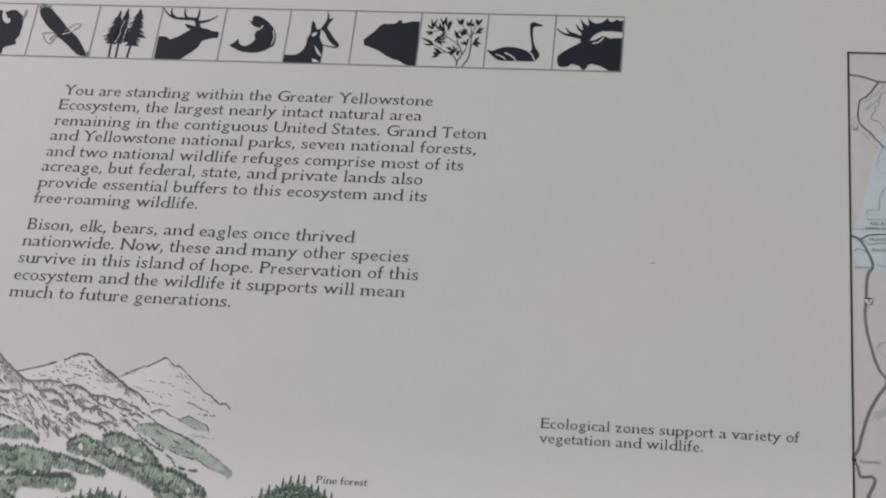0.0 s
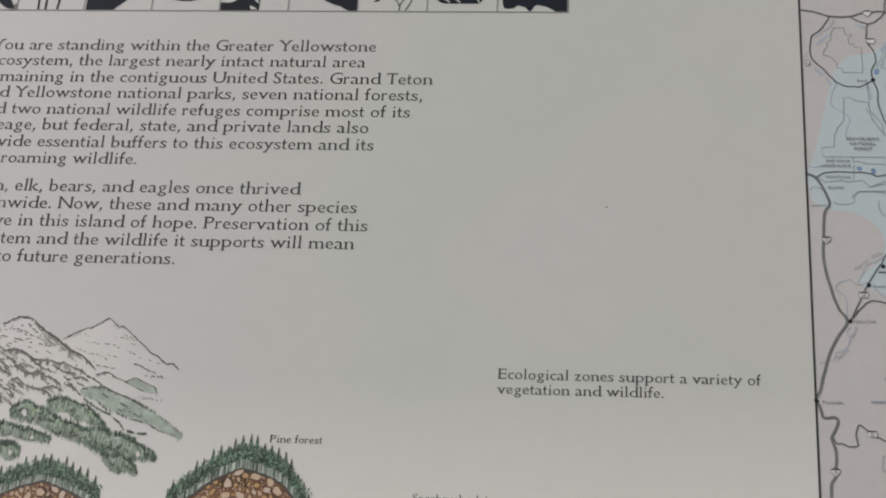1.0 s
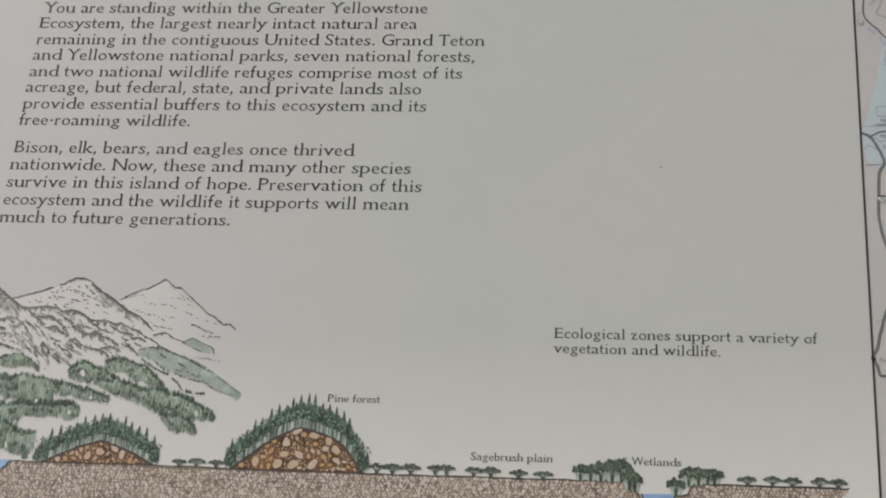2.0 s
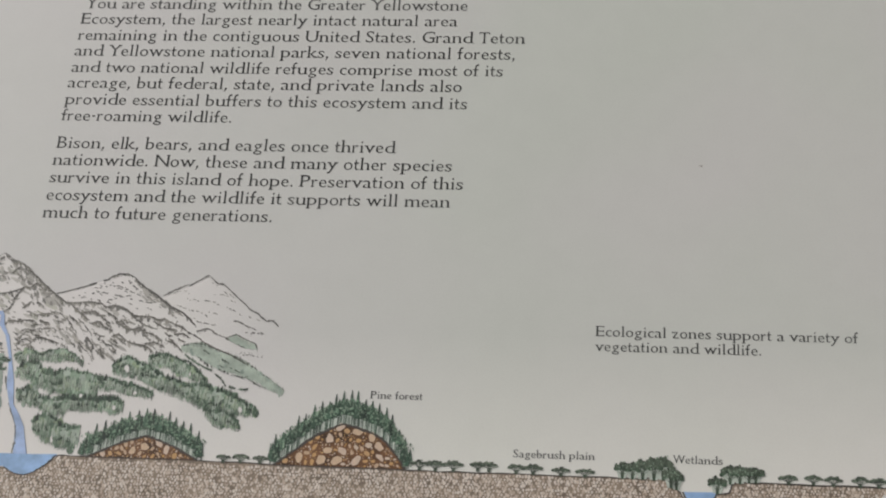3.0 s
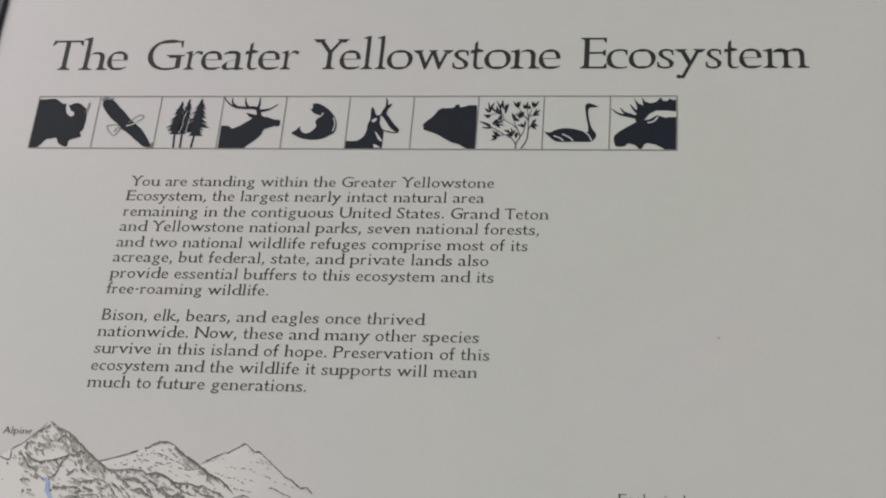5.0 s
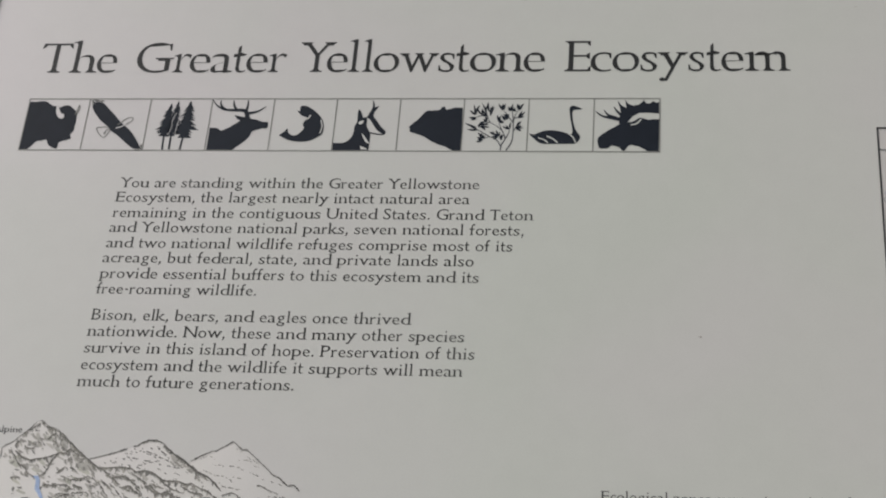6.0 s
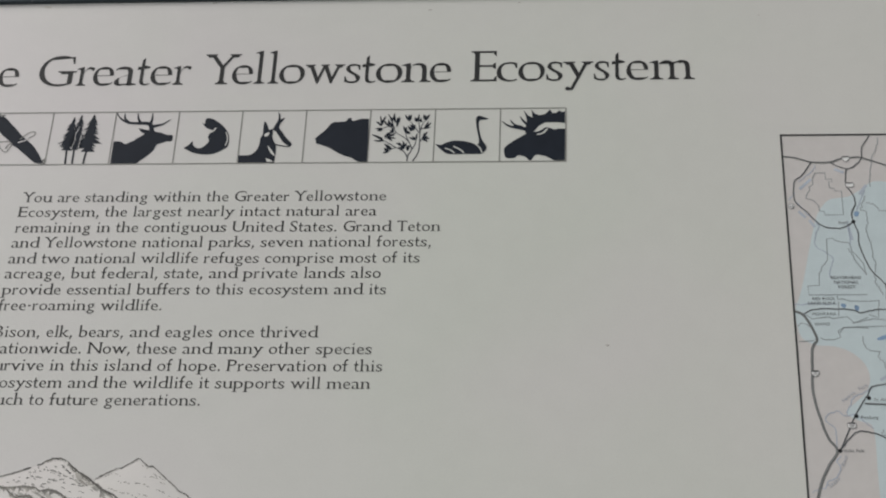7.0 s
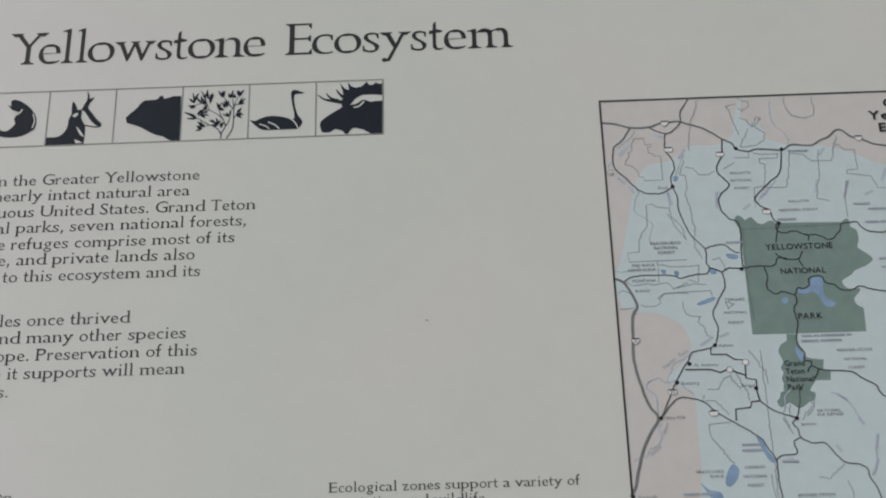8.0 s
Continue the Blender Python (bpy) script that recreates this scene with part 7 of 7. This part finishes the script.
BOUNDS.append([(644.7, -192.5), (642.5, -197.0), (643.0, -201.5), (645.2, -205.0)])
BOUNDS.append([(647.4, -191.4), (645.9, -194.8), (646.4, -197.7), (647.6, -200.0)])
BOUNDS.append([(660.9, -189.0), (659.7, -194.1), (657.8, -196.4), (655.9, -198.8)])
for i, line in enumerate(BOUNDS):
    art("map_boundary", [ribbon(jagged(line) if i > 6 and len(line) > 3 else line, 0.45)], MAP_LINE, 5, "thin grey boundary line on the map")
art("map_boundary", [ribbon([(632.1, -77.5), (661.7, -76.9), (691.3, -76.3)], 0.8)], PARK_LINE, 5, "faint dark boundary line across the park")
art("map_boundary", [ribbon([(633.1, -75.8), (632.0, -109.3), (632.9, -138.9)], 0.9)], PARK_LINE, 5, "faint dark boundary line across the park")
RIVERS = []
RIVERS.append([(560.1, -31.0), (563.7, -35.5), (566.2, -39.3), (569.2, -43.1), (572.2, -46.8), (573.3, -50.0), (571.4, -54.4), (570.0, -60.7), (571.9, -65.0), (578.0, -69.3), (580.2, -72.3), (578.6, -77.9), (577.3, -84.6)])
RIVERS.append([(555.5, -103.1), (561.0, -103.4), (564.1, -102.7), (571.3, -102.9), (574.3, -103.4), (578.5, -102.8)])
RIVERS.append([(574.1, -4.9), (572.8, -8.9), (566.1, -14.8), (563.3, -17.4)])
RIVERS.append([(560.4, -25.2), (559.2, -27.8), (556.4, -30.4)])
RIVERS.append([(659.8, 14.0), (658.7, 4.7), (660.4, -4.5), (664.9, -10.1), (667.7, -15.6), (666.2, -19.7)])
RIVERS.append([(568.1, -177.5), (568.9, -175.1), (570.6, -174.1), (574.9, -172.5), (579.4, -175.5), (585.8, -174.7), (590.1, -180.1), (594.6, -183.0)])
RIVERS.append([(572.8, -196.8), (572.9, -188.1), (572.4, -182.9), (567.9, -179.3), (568.2, -176.5)])
RIVERS.append([(574.5, -200.3), (571.9, -203.2), (573.9, -206.5), (573.0, -210.4), (570.4, -213.9), (566.3, -215.6), (564.6, -219.6), (561.0, -220.2), (557.4, -222.2)])
RIVERS.append([(595.2, -157.9), (590.4, -160.9), (584.0, -164.5), (582.7, -168.6), (580.0, -172.8), (580.4, -174.1)])
RIVERS.append([(670.4, -184.7), (674.9, -186.6), (680.4, -192.0), (683.5, -199.0), (685.7, -203.5)])
RIVERS.append([(590.9, -45.7), (590.9, -53.6), (591.5, -62.4)])
RIVERS.append([(602.5, -23.9), (598.8, -33.9), (596.6, -38.7)])
RIVERS.append([(699.5, -46.1), (697.0, -54.0), (695.0, -58.7)])
RIVERS.append([(621.7, -50.1), (619.7, -56.8), (619.7, -63.5)])
RIVERS.append([(656.4, -43.6), (650.6, -52.1), (645.4, -56.7), (642.0, -62.8)])
RIVERS.append([(647.9, -182.2), (644.1, -187.3), (644.7, -193.2)])
RIVERS.append([(693.3, -211.2), (690.5, -219.6), (690.1, -227.9), (687.0, -234.4)])
for line in RIVERS:
    art("map_river", [ribbon(hand_drawn(line, 0.38, 5), 0.6, 0.5, 0.2)], RIVER, 4, "thin grey-blue river line on the map")
RIVER_NAMES = []
RIVER_NAMES.append([(563.7, -22.6), (570.9, -15.4)])
RIVER_NAMES.append([(562.0, -38.7), (566.0, -43.1)])
RIVER_NAMES.append([(568.1, -45.0), (571.0, -50.0)])
RIVER_NAMES.append([(585.7, -8.1), (591.5, -10.7)])
RIVER_NAMES.append([(591.0, -49.8), (592.6, -59.2)])
RIVER_NAMES.append([(599.5, -26.7), (604.2, -19.9)])
RIVER_NAMES.append([(620.3, -50.9), (619.2, -61.9)])
RIVER_NAMES.append([(645.7, -56.7), (653.6, -47.5)])
RIVER_NAMES.append([(634.7, -64.1), (639.5, -60.4)])
RIVER_NAMES.append([(678.8, -54.1), (681.4, -44.6)])
RIVER_NAMES.append([(696.3, -56.8), (699.8, -46.2)])
RIVER_NAMES.append([(685.1, -27.4), (688.5, -22.2)])
RIVER_NAMES.append([(683.9, -200.7), (686.4, -204.9)])
RIVER_NAMES.append([(673.4, -185.9), (679.2, -189.6)])
RIVER_NAMES.append([(691.1, -219.6), (692.7, -210.6)])
RIVER_NAMES.append([(686.6, -235.0), (691.1, -225.3)])
RIVER_NAMES.append([(669.2, -216.5), (671.7, -220.6)])
RIVER_NAMES.append([(600.7, -152.9), (607.0, -148.8)])
RIVER_NAMES.append([(611.9, -147.9), (617.6, -145.6)])
RIVER_NAMES.append([(719.7, -47.0), (723.7, -38.3)])
RIVER_NAMES.append([(708.2, -56.4), (713.6, -53.9)])
RIVER_NAMES.append([(638.5, -225.4), (644.9, -223.6)])
for (x0, y0), (x1, y1) in RIVER_NAMES:
    art("map_river_name", [ribbon([(x0, y0), (x1, y1)], 1.7)], RIVER_NAME, 4, "faint slanting bar of a river name too small to read")


def slanted(text, start, end, size):
    """A small name written along a slope."""
    (x0, y0), (x1, y1) = start, end
    n = math.hypot(x1 - x0, y1 - y0)
    c, k = (x1 - x0) / n, (y1 - y0) / n
    return [([(x0 + x * c - y * k, y0 + x * k + y * c) for x, y in pts], tris) for pts, tris in plain_text(text, 0, 0, size, -0.004, 1.0, fine=2, width=n)]


for text, start, end in (("Snake", (567.1, -219.5), (573.4, -214.3)), ("River", (576.0, -206.7), (578.4, -199.9)), ("Henrys", (578.7, -167.2), (585.8, -161.2)), ("Fork", (588.2, -159.6), (593.7, -156.7))):
    art("map_river_label", slanted(text, start, end, 3.2), RIVER_TEXT, 8, "small grey-blue river name on the map")

SHIELDS = []
SHIELDS += [("interstate", x, y, "") for x, y in ((593.3, -0.5), (710.3, -16.1))]
SHIELDS += [("interstate", 564.0, -148.7, "15"), ("interstate", 563.0, -281.2, "15")]
SHIELDS += [("square", x, y, "") for x, y in ((594.2, -19.8), (625.1, -24.4), (648.4, -65.8), (603.8, -195.1))]
SHIELDS += [("square", 582.1, -181.4, "20"), ("square", 582.4, -260.2, "30")]
SHIELDS += [("round", 557.8, -35.1, "41"), ("round", 615.5, -168.7, ""), ("round", 624.9, -164.4, "")]
for form, x, y, number in SHIELDS:
    if form == "interstate":
        outline = blob([(x - 2.5, y + 1.7), (x, y + 2.0), (x + 2.5, y + 1.7), (x + 2.4, y - 0.5), (x, y - 2.7), (x - 2.4, y - 0.5)], 3)
    elif form == "square":
        outline = blob([(x - 2.7, y + 1.6), (x, y + 1.5), (x + 2.7, y + 1.6), (x + 2.8, y - 0.4), (x + 2.2, y - 1.9), (x, y - 2.0), (x - 2.2, y - 1.9), (x - 2.8, y - 0.4)], 3)
    else:
        outline = [(x + 2.1 * math.cos(a), y + 2.1 * math.sin(a)) for a in [2 * math.pi * k / 16 for k in range(16)]]
    outline = [(x + (u - x) * 0.86, y + (v - y) * 0.86) for u, v in outline]
    art("map_shield", [outline], SHIELD, 7, "white road shield on the map")
    art("map_shield_edge", [ribbon(outline + outline[:1], 0.28)], ROAD, 8)
    if form != "round":
        art("map_shield_bar", [[(x - 2.05, y + 0.9), (x + 2.05, y + 0.9), (x + 2.15, y + 1.65), (x - 2.15, y + 1.65)]], ROAD_DARK, 8.5)
    if number:
        art("map_shield_number", plain_text(number, x, y - 1.2, 2.6, 0.0, 1.0, True, 2), ROAD, 9)
for x, y in [(635.1, -20.7), (662.7, -22.3), (594.3, -46.2), (654.7, -74.2), (629.3, -104.2), (608.8, -153.1), (593.2, -164.3), (585.1, -175.7), (574.3, -197.1), (629.1, -180.8), (649.5, -199.8), (555.0, -242.9)]:
    art("map_town_dot", [[(x + 1.25 * math.cos(a), y + 1.25 * math.sin(a)) for a in [2 * math.pi * k / 10 for k in range(10)]]], TEXT, 7, "black town dot on the map")

MAPTEXT = (
    ("YELLOWSTONE", [(644.9, -92.3), (684.6, -92.8)], 6.0), ("NATIONAL", [(651.5, -108.5), (678.5, -108.8)], 5.8), ("PARK", [(658.0, -138.3), (672.5, -138.5)], 6.0),
    ("Grand", [(646.6, -167.7), (658.4, -167.8)], 5.4), ("Teton", [(646.9, -172.7), (657.7, -172.7)], 5.4), ("National", [(646.6, -177.6), (662.5, -177.8)], 5.4), ("Park", [(646.6, -182.5), (655.5, -182.4)], 5.4),
)
for text, ((x, y), (xe, _)), size in MAPTEXT:
    art("map_park_name", plain_text(text, x, y, size * 0.94, 0.006, 1.0, width=xe - x), TEXT, 9, "dark park name on the map")
for text, y in (("Greater", 5.6), ("Yellowstone", -3.2), ("Ecosystem", -12.2)):
    art("map_title_line", plain_text(text, 747, y, 9.4, 0.026, 1.05, True), TEXT, 9, "bold black map title")

def small(text, p, size=2.7, mat=None):
    art("map_small_name", plain_text(text, p[0], p[1], size, 0.0, 1.0, fine=2), mat or MAP_TEXT, 9, "small grey place name on the map")

for lines, x, y in ((("BEAVERHEAD", "NATIONAL", "FOREST"), *[(586.6, -86.2)][0]),):
    for i, text in enumerate(lines):
        art("map_small_name", plain_text(text, x, y - i * 3.2, 2.9, 0.010, 0.95, True, 2), MAP_TEXT, 9, "small grey place name on the map")
art("map_small_name", plain_text("RED ROCK", *[(572.5, -100.5)][0], 2.6, 0.010, 0.98, True, 2), MAP_TEXT, 9, "small grey place name on the map")
art("map_small_name", plain_text("LAKES N.W.R.", *[(571.6, -103.5)][0], 2.6, 0.010, 0.98, True, 2), MAP_TEXT, 9, "small grey place name on the map")
for texts, px in ((("GALLATIN", "NATIONAL", "FOREST"), [(635.8, -39.0), (635.9, -44.3), (635.7, -49.8)]), (("GALLATIN", "NATIONAL FOREST"), [(668.2, -60.3), (667.5, -66.2)]),
                  (("TARGHEE", "NATIONAL", "FOREST"), [(623.1, -124.9), (622.8, -133.4), (622.4, -139.9)]), (("CARIBOU", "NATIONAL", "FOREST"), [(623.0, -228.8), (622.7, -234.1), (622.4, -239.3)]),
                  (("NATIONAL", "ELK REFUGE"), [(667.9, -196.4), (668.5, -198.8)]), (("BRIDGER-TETON", "NATIONAL", "FOREST"), [(687.3, -159.6), (687.1, -165.3), (687.0, -170.6)]), (("GRAYS LAKE", "N.W.R."), [(598.0, -230.6), (602.1, -233.4)]), (("BRIDGER-TETON",), [(654.4, -246.0)])):
    for text, (x, y) in zip(texts, px):
        art("map_small_name", plain_text(text, x, y, 2.4, 0.004, 1.05, True, 2), MAP_TEXT, 9, "small grey place name on the map")
for text, px in (("Ennis", [(585.3, -47.8)]), ("Idaho Falls", [(576.1, -197.9)]), ("Rexburg", [(587.5, -177.2)]), ("St. Anthony", [(595.9, -166.2)]), ("Ashton", [(610.9, -154.3)]),
                 ("Driggs", [(621.0, -179.8)]), ("Jackson", [(651.4, -204.3)]), ("Pocatello", [(557.9, -244.3)]), ("MONTANA", [(565.0, -110.8)]), ("IDAHO", [(566.1, -117.5)])):
    small(text, px[0])
for (x, y), words in zip([(666.3, -24.5), (654.3, -72.3), (705.7, -75.9), (658.5, -149.6), (658.0, -152.8), (617.3, -215.3), (617.0, -218.6), (582.6, -243.2), (621.9, -86.8), (700.5, -63.2), (708.3, -67.0), (709.9, -101.0), (710.7, -106.7), (638.4, -226.0)],
                         ((12,), (11,), (8, 5), (6, 3, 14, 3), (10, 12), (11,), (12,), (9, 7), (10,), (10,), (14,), (9,), (9,), (9,))):
    art("map_unreadable_name", bars(x, y, words, 1.25), RIVER_TEXT, 8, "faint grey bars of a name too small to read")

# ---------------------------------------------------------------- wear on the panel
for x, y in [(445.0, -130.8)]:
    art("grime_spot", [[(x + 0.8 * math.cos(a) * rnd.uniform(0.7, 1.2), y + 0.6 * math.sin(a) * rnd.uniform(0.7, 1.2)) for a in [2 * math.pi * k / 9 for k in range(9)]]], GRIME, 2, "small dark spot of grime on the panel")
for (x, y), r in zip([(329.3, 121.2), (546.4, 113.1), (443.8, -130.6), (181.5, 129.8), (65.8, 128.2), (388.9, 126.3)], (1.1, 0.7, 0.5, 1.2, 1.4, 0.8)):
    art("scuff", [[(x + r * 1.6 * math.cos(a) * rnd.uniform(0.6, 1.3), y + r * 0.6 * math.sin(a) * rnd.uniform(0.6, 1.3)) for a in [2 * math.pi * k / 9 for k in range(9)]]], WASH, 2, "small grey scuff on the panel")
